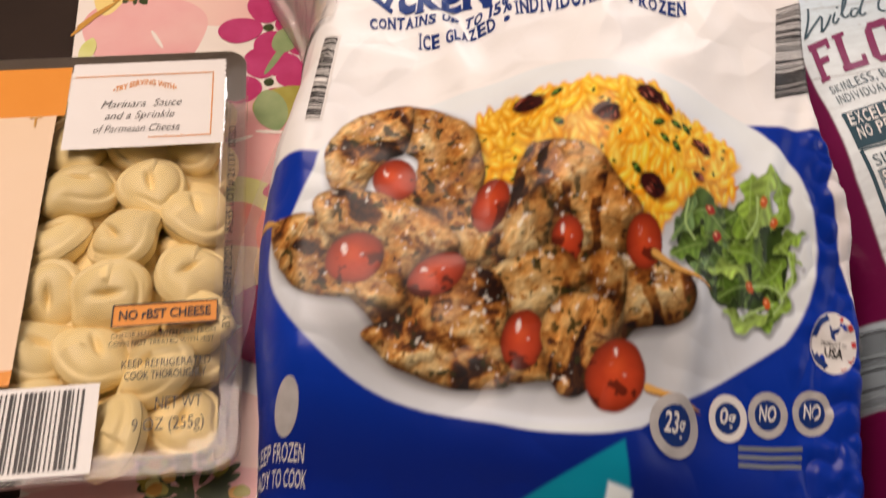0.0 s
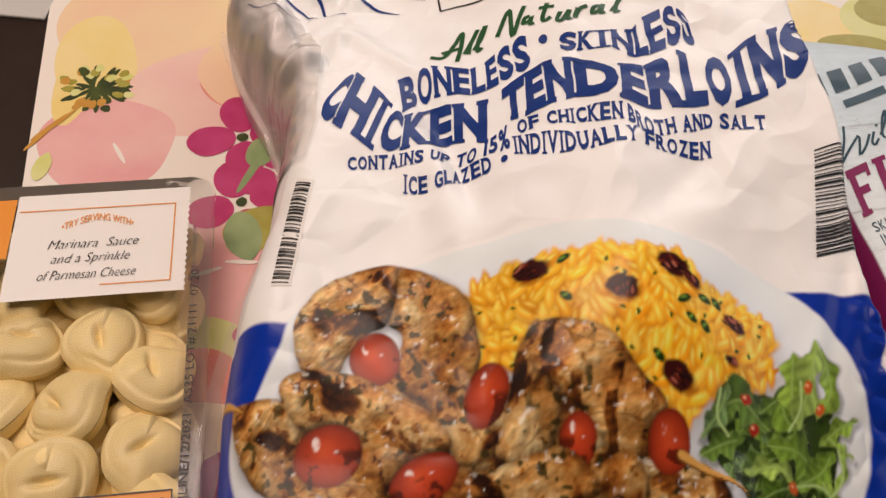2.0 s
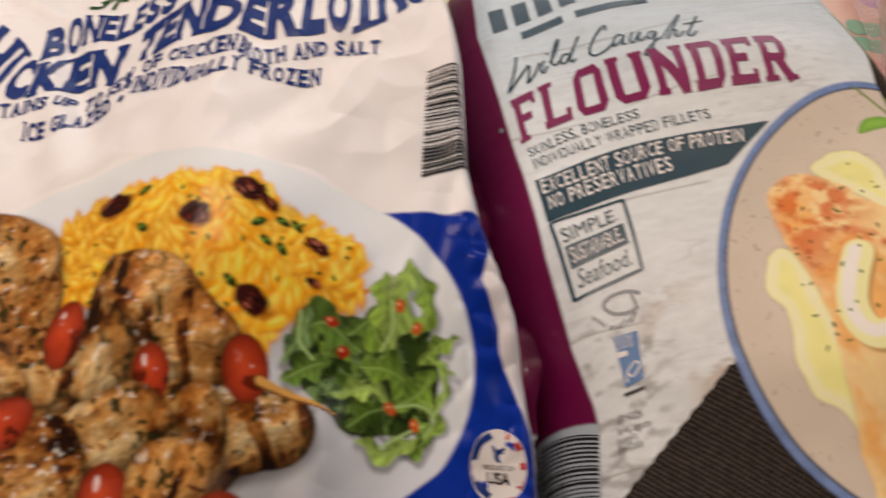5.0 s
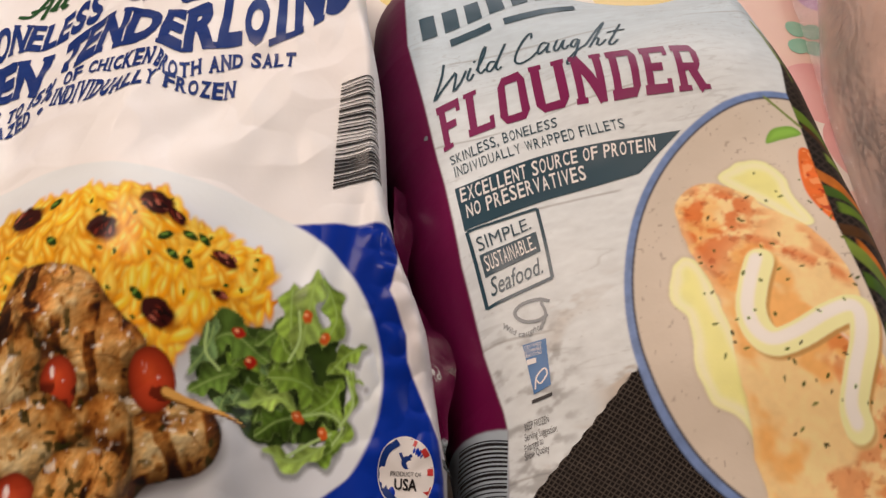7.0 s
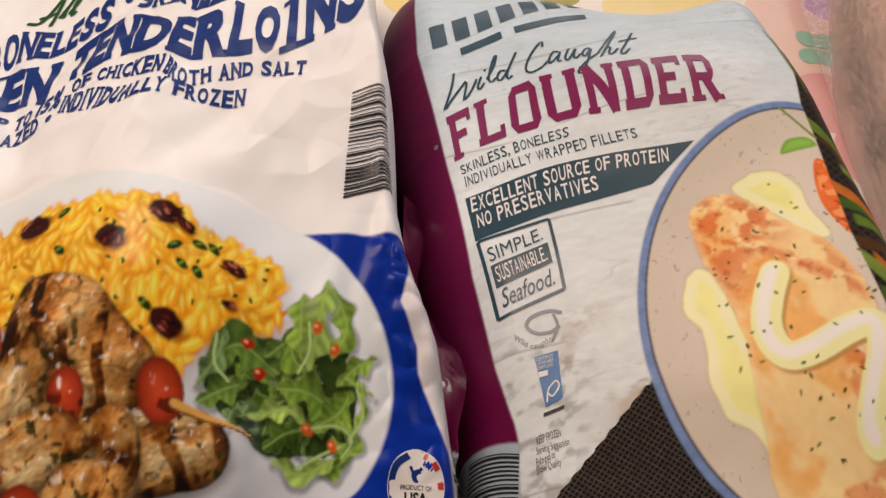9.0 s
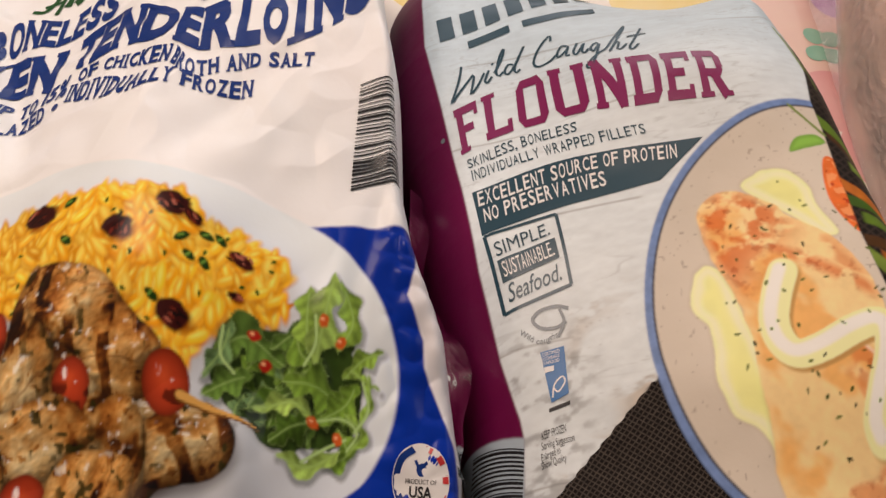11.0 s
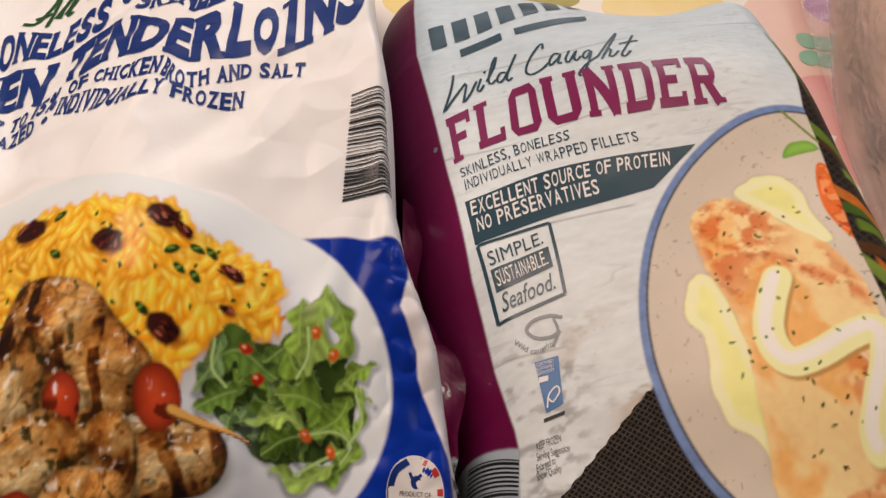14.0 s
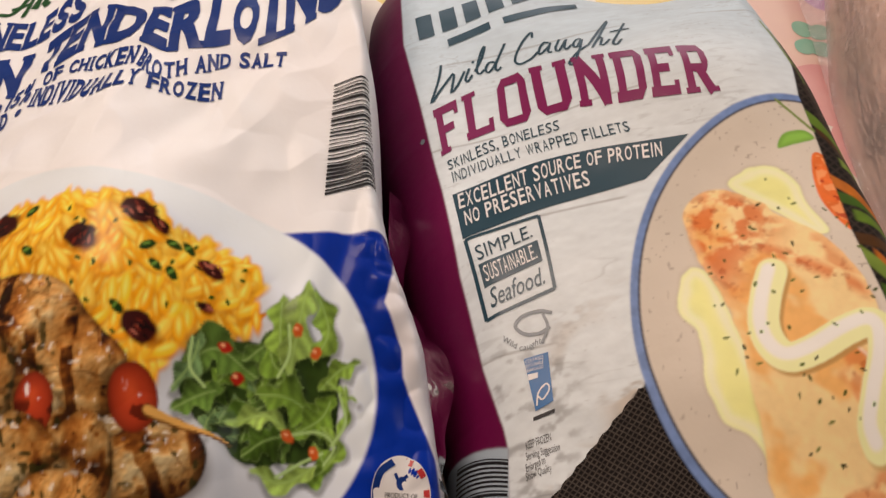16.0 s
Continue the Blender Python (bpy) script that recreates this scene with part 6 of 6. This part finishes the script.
on_fish("FLOUNDER", [(0.2878, 0.4504), (0.3013, 0.459), (0.3181, 0.4643), (0.3366, 0.4632), (0.3561, 0.46), (0.3736, 0.4555), (0.3893, 0.455), (0.4048, 0.4536), (0.4209, 0.4522)],
        [(0.2825, 0.4829), (0.2976, 0.4918), (0.3164, 0.5), (0.3336, 0.5039), (0.3547, 0.5025), (0.3729, 0.4967), (0.389, 0.4917), (0.4036, 0.4876), (0.417, 0.4846)], PURPLE_INK, label="large purple capitals", block=0.12, angular=True, stops=True)
on_fish("SKINLESS, BONELESS", [(0.292, 0.44), (0.318, 0.448), (0.347, 0.449)], [(0.291, 0.447), (0.317, 0.457), (0.347, 0.456)], block=0.2)
on_fish("INDIVIDUALLY WRAPPED FILLETS", [(0.294, 0.43), (0.317, 0.436), (0.345, 0.437), (0.379, 0.438)], [(0.293, 0.438), (0.317, 0.444), (0.345, 0.445), (0.378, 0.444)], block=0.2)
s = np.linspace(0, 1, 30)
low, top = along([(0.299, 0.393), (0.338, 0.402), (0.383, 0.410)], s), along([(0.294, 0.422), (0.336, 0.431), (0.404, 0.431)], s)
bm = bmesh.new()
grid = [[bm.verts.new((*(low[k] * (1 - q) + top[k] * q), 0)) for q in np.linspace(0, 1, 9)] for k in range(30)]
for k in range(29):
    for i in range(8):
        bm.faces.new((grid[k][i], grid[k + 1][i], grid[k + 1][i + 1], grid[k][i + 1]))
drape(bm, fish_height, 0.0004)
part("claim_banner", bm, TEAL_INK, fish_bag, "dark teal banner", True)
on_fish("EXCELLENT SOURCE OF PROTEIN", [(0.297, 0.411), (0.33, 0.418), (0.358, 0.422), (0.392, 0.421)], [(0.296, 0.421), (0.329, 0.428), (0.357, 0.43), (0.392, 0.429)], WHITE_INK, 0.012, lift=0.0008, block=0.2)
on_fish("NO PRESERVATIVES", [(0.3, 0.4), (0.327, 0.406), (0.359, 0.411)], [(0.299, 0.409), (0.326, 0.416), (0.358, 0.42)], WHITE_INK, 0.012, lift=0.0008, block=0.2)
# framed claim
a, b, c, d = (0.310, 0.350), (0.340, 0.360), (0.334, 0.398), (0.300, 0.392)
for p0, p1 in ((a, b), (b, c), (c, d), (d, a)):
    stroke([p0, p1], 0.0016, TEAL_INK, fish_bag, fish_height, 0.0005, "claim_frame", n=16)
on_fish("SIMPLE.", [(0.306, 0.379), (0.331, 0.387)], [(0.304, 0.387), (0.330, 0.394)])
panel([(0.309, 0.365), (0.335, 0.374), (0.333, 0.385), (0.306, 0.377)], TEAL_INK, fish_bag, fish_height, 0.0004, 8, "claim_banner")
on_fish("SUSTAINABLE.", [(0.3095, 0.3675), (0.333, 0.3755)], [(0.3075, 0.3755), (0.3315, 0.383)], WHITE_INK, 0.0, lift=0.0008, block=0.2)
on_fish("Seafood.", [(0.312, 0.355), (0.336, 0.363)], [(0.310, 0.364), (0.334, 0.371)], bold=0.005, shear=0.3)
# looped fish mark and its caption
stroke([(0.3385, 0.349), (0.333, 0.3505), (0.3255, 0.349), (0.3225, 0.345), (0.3265, 0.341), (0.333, 0.3405), (0.3375, 0.343)], 0.0016, GREY_INK, fish_bag, fish_height, 0.0005, "fish_mark")
stroke([(0.3345, 0.349), (0.3365, 0.343), (0.334, 0.336)], 0.0013, GREY_INK, fish_bag, fish_height, 0.0006, "fish_mark")
on_fish("Wild caught", [(0.317, 0.339), (0.325, 0.334), (0.334, 0.336)], [(0.3175, 0.3415), (0.3255, 0.3365), (0.3335, 0.339)], GREY_INK, 0.0, 0.2)
# blue certificate label
panel([(0.331, 0.3075), (0.3385, 0.311), (0.3365, 0.332), (0.326, 0.330)], SIGN_BLUE, fish_bag, fish_height, 0.0004, 8, "certificate_label", "small blue label with a white tick")
for text, y in (("CERTIFIED", 0.3278), ("SUSTAINABLE", 0.3258), ("SEAFOOD", 0.3238)):
    on_fish(text, [(0.3268, y), (0.3345, y + 0.0014)], [(0.3265, y + 0.0015), (0.3345, y + 0.0029)], WHITE_INK, 0.0, lift=0.0008)
panel([(0.328, 0.3205), (0.332, 0.3213), (0.332, 0.3236), (0.3277, 0.323)], WHITE_INK, fish_bag, fish_height, 0.0008, 4, "white_bar")
stroke([(0.3315, 0.3095), (0.3322, 0.315), (0.3355, 0.3185), (0.3368, 0.316), (0.334, 0.312), (0.332, 0.3135)], 0.0007, WHITE_INK, fish_bag, fish_height, 0.0008, "white_tick")
panel([(0.330, 0.3035), (0.339, 0.3062), (0.339, 0.3078), (0.330, 0.3051)], BLACK_INK, fish_bag, fish_height, 0.0005, 4, "small_print")
for text, y, x1 in (("KEEP FROZEN", 0.2925, 0.3375), ("Serving Suggestion", 0.2882, 0.341), ("Enlarged to", 0.2835, 0.335), ("Show Quality", 0.280, 0.3375)):
    on_fish(text, [(0.3272, y), (x1, y + 0.0025)], [(0.3268, y + 0.0032), (x1 - 0.0004, y + 0.0058)], BLACK_INK, -0.005)
bars([(0.300, 0.262), (0.3195, 0.2535), (0.320, 0.292), (0.300, 0.302)], (0.3, 0.5, 0.7), BLACK_INK, fish_bag, fish_height, 0.0005, 8, 22)
disc(0.2785, 0.464, 0.0011, 0.0016, GREY_INK, fish_bag, fish_height, 0.0005, name="print_mark")


# ---- the tortellini tray ----
TRAY_CORNER = np.array([-0.079, 0.472])
DOWN = np.array([0.203, -0.979])
LEFT = np.array([-0.979, -0.203])
TRAY_W, TRAY_L, TRAY_H = 0.205, 0.295, 0.047


def tray_xy(a, b):
    """A place on the tray: a in from its long side edge, b along from its far end."""
    return TRAY_CORNER + a * LEFT + b * DOWN


def tray_level(x, y):
    return np.full(np.shape(x), TRAY_H)


def rounded_ring(inset, z, r=0.014, n=8):
    pts = []
    for ca, cb, start in ((TRAY_W - r, TRAY_L - r, 0), (r, TRAY_L - r, 90), (r, r, 180), (TRAY_W - r, r, 270)):
        for k in range(n + 1):
            g = radians(start + 90 * k / n)
            a, b = ca + (r - inset * 0) * math.cos(g), cb + r * math.sin(g)
            a, b = a + (TRAY_W / 2 - a) * inset / (TRAY_W / 2), b + (TRAY_L / 2 - b) * inset / (TRAY_L / 2)
            x, y = tray_xy(a, b)
            pts.append((x * UNIT, y * UNIT, z * UNIT))
    return pts


tray = tagged(new("tortellini_tray"), "clear plastic tray of fresh cheese tortellini under printed film", "pasta package")
bm = bmesh.new()
loops = [[bm.verts.new(p) for p in rounded_ring(i, z)] for i, z in ((0.0, 0.0455), (0.0, 0.0435), (0.0105, 0.0435), (0.0125, 0.041), (0.0135, 0.030), (0.015, 0.012), (0.018, 0.003), (0.024, 0.001))]
for a, b in zip(loops, loops[1:]):
    for k in range(len(a)):
        bm.faces.new((a[k], a[(k + 1) % len(a)], b[(k + 1) % len(b)], b[k]))
bm.faces.new(loops[-1])
tub = part("tub", bm, TRAY_PLASTIC, tray, "clear rigid plastic tub", True)
bm = bmesh.new()
loops = [[bm.verts.new(p) for p in rounded_ring(i, z)] for i, z in ((0.001, 0.0462), (0.010, 0.0466), (0.016, 0.0468))]
for a, b in zip(loops, loops[1:]):
    for k in range(len(a)):
        bm.faces.new((a[k], b[k], b[(k + 1) % len(b)], a[(k + 1) % len(a)]))
bm.faces.new(loops[-1])
lid = part("lid_film", bm, LID_FILM, tray, "clear film sealed over the tub", True)
lid.visible_shadow = False


def on_tray(text, a0, b0, a1, b1, tall, mat, bold=0.0, shear=0.0, lift=0.0015, bend=0.0, parent=tray, **more):
    """Text that runs from (a0, b0) to (a1, b1) along its foot; bend lifts its middle."""
    up = -DOWN * tall
    p0, p1 = tray_xy(a0, b0), tray_xy(a1, b1)
    mid = (p0 + p1) / 2 - DOWN * bend
    low = [tuple(p0), tuple(mid), tuple(p1)] if bend else [tuple(p0), tuple(p1)]
    top = [tuple(np.array(p) + up) for p in low]
    return lettering(text, low, top, mat, parent, tray_level, bold, shear, lift, **more)


def tray_panel(a0, a1, b0, b1, mat, name, lift, label="", parent=tray):
    return panel([tuple(tray_xy(a1, b1)), tuple(tray_xy(a0, b1)), tuple(tray_xy(a0, b0)), tuple(tray_xy(a1, b0))], mat, parent, tray_level, lift, 4, name, label)


# white serving label with a toothed edge
teeth = 17
bm = bmesh.new()
outline = [tray_xy(0.112, 0.010), tray_xy(0.112, 0.083)]
for k in range(teeth * 2 + 1):
    outline.append(tray_xy(0.0135 + (0.0012 if k % 2 else 0.0), 0.083 - 0.073 * k / (teeth * 2)))
bm.faces.new([bm.verts.new((x * UNIT, y * UNIT, (TRAY_H + 0.0009) * UNIT)) for x, y in outline])
part("serving_label", bm, LABEL_PAPER, tray, "white paper label with toothed edge")
for (a0, b0), (a1, b1) in (((0.110, 0.022), (0.022, 0.022)), ((0.022, 0.022), (0.022, 0.076)), ((0.022, 0.076), (0.060, 0.076))):
    stroke([tuple(tray_xy(a0, b0)), tuple(tray_xy(a1, b1))], 0.0007, ORANGE_INK, tray, tray_level, 0.0014, "label_line", n=4)
on_tray("\u2022TRY SERVING WITH\u2022", 0.085, 0.037, 0.045, 0.037, 0.0048, ORANGE_INK, 0.01, bend=0.006)
on_tray("Marinara  Sauce", 0.091, 0.050, 0.041, 0.050, 0.0062, BLACK_INK, -0.012, 0.35)
on_tray("and a Sprinkle", 0.088, 0.060, 0.045, 0.060, 0.0062, BLACK_INK, -0.012, 0.35)
on_tray("of Parmesan Cheese", 0.094, 0.071, 0.041, 0.071, 0.0062, BLACK_INK, -0.012, 0.35)
# orange and cream band printed on the film
tray_panel(0.113, 0.204, 0.012, 0.054, ORANGE_INK, "orange_band", 0.0007)
tray_panel(0.118, 0.204, 0.054, 0.232, CREAM_INK, "cream_band", 0.0007)
tray_panel(0.118, 0.204, 0.232, 0.241, ORANGE_INK, "orange_band", 0.0009)
on_tray("O", 0.166, 0.088, 0.152, 0.088, 0.0135, BLACK_INK, 0.04)
on_tray("ESE", 0.166, 0.112, 0.146, 0.112, 0.008, OCHRE, 0.02)
on_tray("T", 0.134, 0.063, 0.126, 0.063, 0.008, OCHRE, -0.01)
disc(*tray_xy(0.155, 0.176), 0.010, 0.010, BLACK_INK, tray, tray_level, 0.0014, 0.9, "round_mark")
for k in range(3):
    tray_panel(0.150, 0.164, 0.169 + 0.004 * k, 0.171 + 0.004 * k, BLACK_INK, "small_print", 0.0014)
# claim, storage note and weight
tray_panel(0.0135, 0.0695, 0.197, 0.2105, ORANGE_INK, "claim_label", 0.0009, "orange label with black capitals")
for (a0, b0), (a1, b1) in (((0.0695, 0.197), (0.0135, 0.197)), ((0.0135, 0.197), (0.0135, 0.2105)), ((0.0135, 0.2105), (0.0695, 0.2105)), ((0.0695, 0.2105), (0.0695, 0.197))):
    stroke([tuple(tray_xy(a0, b0)), tuple(tray_xy(a1, b1))], 0.0008, BLACK_INK, tray, tray_level, 0.0014, "label_line", n=4)
on_tray("NO rBST CHEESE", 0.066, 0.2065, 0.017, 0.2065, 0.0058, BLACK_INK, 0.02)
on_tray("CHEESE MADE WITH MILK FROM", 0.069, 0.2175, 0.014, 0.2175, 0.0032, BLACK_INK)
on_tray("COWS NOT TREATED WITH rBST", 0.070, 0.2228, 0.0145, 0.2228, 0.0032, BLACK_INK)
on_tray("KEEP REFRIGERATED", 0.062, 0.236, 0.016, 0.236, 0.0046, BLACK_INK, 0.01)
on_tray("COOK THOROUGHLY", 0.060, 0.243, 0.018, 0.243, 0.0046, BLACK_INK, 0.01)
on_tray("NET WT", 0.043, 0.2605, 0.0195, 0.2605, 0.0068, BLACK_INK, 0.0)
on_tray("9 OZ (255g)", 0.054, 0.272, 0.018, 0.272, 0.0068, BLACK_INK, 0.0)
# dotted date line along the side
lettering("BY  JUNE/12/2021  A535 LOT# 21111  07:20", [tuple(tray_xy(0.0065, 0.215)), tuple(tray_xy(0.0065, 0.070))], [tuple(tray_xy(0.0108, 0.215)), tuple(tray_xy(0.0108, 0.070))], BLACK_INK, tray, tray_level, 0.0, lift=0.0008)
# barcode
tray_panel(0.072, 0.185, 0.243, 0.292, WHITE_INK, "barcode_field", 0.0009, "white barcode field")
c0, c1, c2, c3 = tray_xy(0.183, 0.289), tray_xy(0.183, 0.246), tray_xy(0.078, 0.246), tray_xy(0.078, 0.289)
bars([tuple(c0), tuple(c1), tuple(c2), tuple(c3)], (0.3, 0.5, 0.7), BLACK_INK, tray, tray_level, 0.0014, 12, 44)


def tortellino(name, seed):
    """A hat of pasta: a plump folded ring with a dimple, its ends lapped over and a thin collar drawn out to a tip."""
    rnd = random.Random(seed)
    seam, tip, lean = rnd.uniform(0, 6.28), rnd.uniform(2.2, 3.6), rnd.uniform(-0.12, 0.12)
    ox, oy = rnd.uniform(-0.08, 0.14), rnd.uniform(-0.10, 0.10)
    bm = bmesh.new()
    n, m = 72, 26
    rows = []
    for side in (1, -1):
        grid = []
        for j in range(m + 1):
            f = j / m
            ring = []
            for k in range(n):
                a = 2 * math.pi * k / n
                lap = (a - seam) % (2 * math.pi)
                out = 1 + 0.05 * math.cos(3 * a + seed) + 0.26 * math.exp(-(((a - seam - tip + math.pi) % (2 * math.pi) - math.pi) / 0.30) ** 2)
                r = f * out
                x, y = r * math.cos(a), r * math.sin(a)
                if side > 0:
                    dome = 0.62 * (1 - min(f, 1) ** 3.2) ** 0.75
                    hole = -0.24 * math.exp(-(((x - ox) / 0.30) ** 2 + ((y - oy) / 0.10) ** 2))
                    step = (0.13 * math.exp(-lap / 0.7) - 0.03 * math.exp(-(2 * math.pi - lap) / 0.12)) * smooth((f - 0.12) / 0.25) * smooth((1.0 - f) / 0.35)
                    fold = -0.09 * math.exp(-(((f - 0.78 - 0.08 * math.sin(a + seed)) / 0.05) ** 2)) * max(0.0, math.sin(a + seed * 2.1))
                    collar = 0.20 * smooth((f - 0.80) / 0.14) * (0.55 + 0.45 * math.sin(a - seam + 1.0))
                    z = dome + hole + float(step) + fold + float(collar) * 0.8 + lean * x
                else:
                    z = -0.34 * (1 - f ** 4) ** 0.5 + lean * x + 0.20 * float(smooth((f - 0.88) / 0.12)) * (0.55 + 0.45 * math.sin(a - seam + 1.0)) * 0.7
                ring.append((x, y, z))
            grid.append(ring)
        rows.append(grid)
    scale = 0.0172
    for grid, flip in zip(rows, (False, True)):
        loops = [[bm.verts.new((x * scale, y * scale * 0.95, z * scale)) for x, y, z in ring] for ring in grid[1:]]
        centre = bm.verts.new(tuple(c * scale for c in grid[0][0]))
        for k in range(n):
            tri = (centre, loops[0][k], loops[0][(k + 1) % n])
            bm.faces.new(tri[::-1] if flip else tri)
        for a, b in zip(loops, loops[1:]):
            for k in range(n):
                quad = (a[k], b[k], b[(k + 1) % n], a[(k + 1) % n])
                bm.faces.new(quad[::-1] if flip else quad)
    bmesh.ops.remove_doubles(bm, verts=bm.verts[:], dist=0.00004)
    return part(name, bm, PASTA, None, "", True)


forms = [tortellino("tortellino", s) for s in (1, 2, 3, 4, 5, 6, 7)]
spots = [(-0.158, 0.350, 0.0), (-0.115, 0.358, 2.0), (-0.121, 0.318, 2.5), (-0.117, 0.281, 0.3), (-0.077, 0.301, 4.0), (-0.086, 0.342, 5.2), (-0.152, 0.277, 1.8), (-0.148, 0.241, 3.0),
         (-0.079, 0.240, 0.8), (-0.092, 0.199, 4.4), (-0.118, 0.242, 2.2), (-0.162, 0.312, 0.4), (-0.132, 0.392, 3.3), (-0.100, 0.400, 5.5), (-0.173, 0.385, 1.2), (-0.066, 0.270, 2.8), (-0.140, 0.206, 2.0)]
rnd = random.Random(21)
made = []
for k, (x, y, turn) in enumerate(spots):
    tilt = pose(0, 0, 0, rnd.uniform(-26, 26), rnd.uniform(-26, 26), math.degrees(turn))
    high = (0.030 if k < 4 else 0.026)
    m = Matrix.Translation((x * UNIT, y * UNIT, high * UNIT)) @ tilt
    if k < len(forms):
        ob = forms[k]
        ob.matrix_basis = m
    else:
        ob = copy_thing(forms[k % len(forms)], m)
    tagged(ob, "pale yellow folded tortellino in the clear tray", "pasta", "tortellini in the tray")
for i in range(5):
    for j in range(7):
        x, y = tray_xy(0.034 + 0.034 * i + rnd.uniform(-0.004, 0.004), 0.034 + 0.037 * j + rnd.uniform(-0.004, 0.004))
        ob = copy_thing(forms[(i + j) % len(forms)], Matrix.Translation((x * UNIT, y * UNIT, 0.0125 * UNIT)) @ pose(0, 0, 0, rnd.uniform(-14, 14), rnd.uniform(-14, 14), rnd.uniform(0, 360)))
        tagged(ob, "pale yellow folded tortellino in the clear tray", "pasta", "tortellini in the tray")


# ---- the clear bag beside the flounder ----
def bread_height(x, y):
    x, y = np.asarray(x, float), np.asarray(y, float)
    left = np.interp(y, [0.30, 0.42, 0.475, 0.57, 0.61, 0.72], [0.582, 0.576, 0.570, 0.567, 0.570, 0.592])
    full = rim(x - left, 0.05, 2.0) * rim(0.78 - x, 0.05, 2.0) * rim(y - 0.30, 0.07, 2.0) * rim(0.72 - y, 0.07, 2.0)
    return np.maximum(full * (0.075 + 0.010 * (grain(x, y, 0.04, 91, 2) - 0.5)), 0.0)


def bread_print():
    sh = Sheet(0.53, 0.80, 0.28, 0.74, 0.001)
    x, y = sh.x, sh.y
    sh.ink[:] = np.array(ink(222, 184, 158)) * (0.75 + 0.5 * grain(x, y, 0.04, 92, 3)[..., None])
    sh.lay(smooth((grain(x, y, 0.03, 95, 3) - 0.55) / 0.15) * 0.4, ink(226, 198, 180))
    return sh


bread = tagged(new("clear_food_bag"), "clear plastic bag with beige food inside, lying on the paper", "food bag")
filled_bag("bread_slab", bread_height, [(0.30, 0.582), (0.42, 0.576), (0.475, 0.570), (0.57, 0.567), (0.61, 0.570), (0.72, 0.592)], [(0.3, 0.78), (0.72, 0.78)], 0.30, 0.72, 110, 170, bread_print(), FISH_FILM, bread, "beige food seen through the film")
bm = bmesh.new()
rows = []
for j in range(80):
    row = []
    for i in range(70):
        u, v = i / 69, j / 79
        x, y = 0.562 + 0.23 * u, 0.29 + 0.45 * v
        z = float(bread_height(x, y)) + 0.006 + 0.005 * float(grain(x, y, 0.02, 97, 3))
        row.append(bm.verts.new((x * UNIT, y * UNIT, z * UNIT)))
    rows.append(row)
for j in range(79):
    for i in range(69):
        bm.faces.new((rows[j][i], rows[j][i + 1], rows[j + 1][i + 1], rows[j + 1][i]))
part("film", bm, SEAL_FILM, bread, "wrinkled clear film", True)
panel([(0.600, 0.47), (0.6015, 0.47), (0.5885, 0.60), (0.587, 0.60)], BLACK_INK, bread, bread_height, 0.014, 8, "small_print")

# what is printed moves with the film that carries it
for thing, carrier in ((chicken_bag, "film"), (fish_bag, "film"), (tray, "lid_film")):
    base = next(ob for ob in thing.children if ob.name.split(".")[0] == carrier)
    for ob in list(thing.children):
        if ob.name.split(".")[0] not in (carrier, "side_seal", "gusset_film", "tub", "serving_label"):
            ob.parent = base
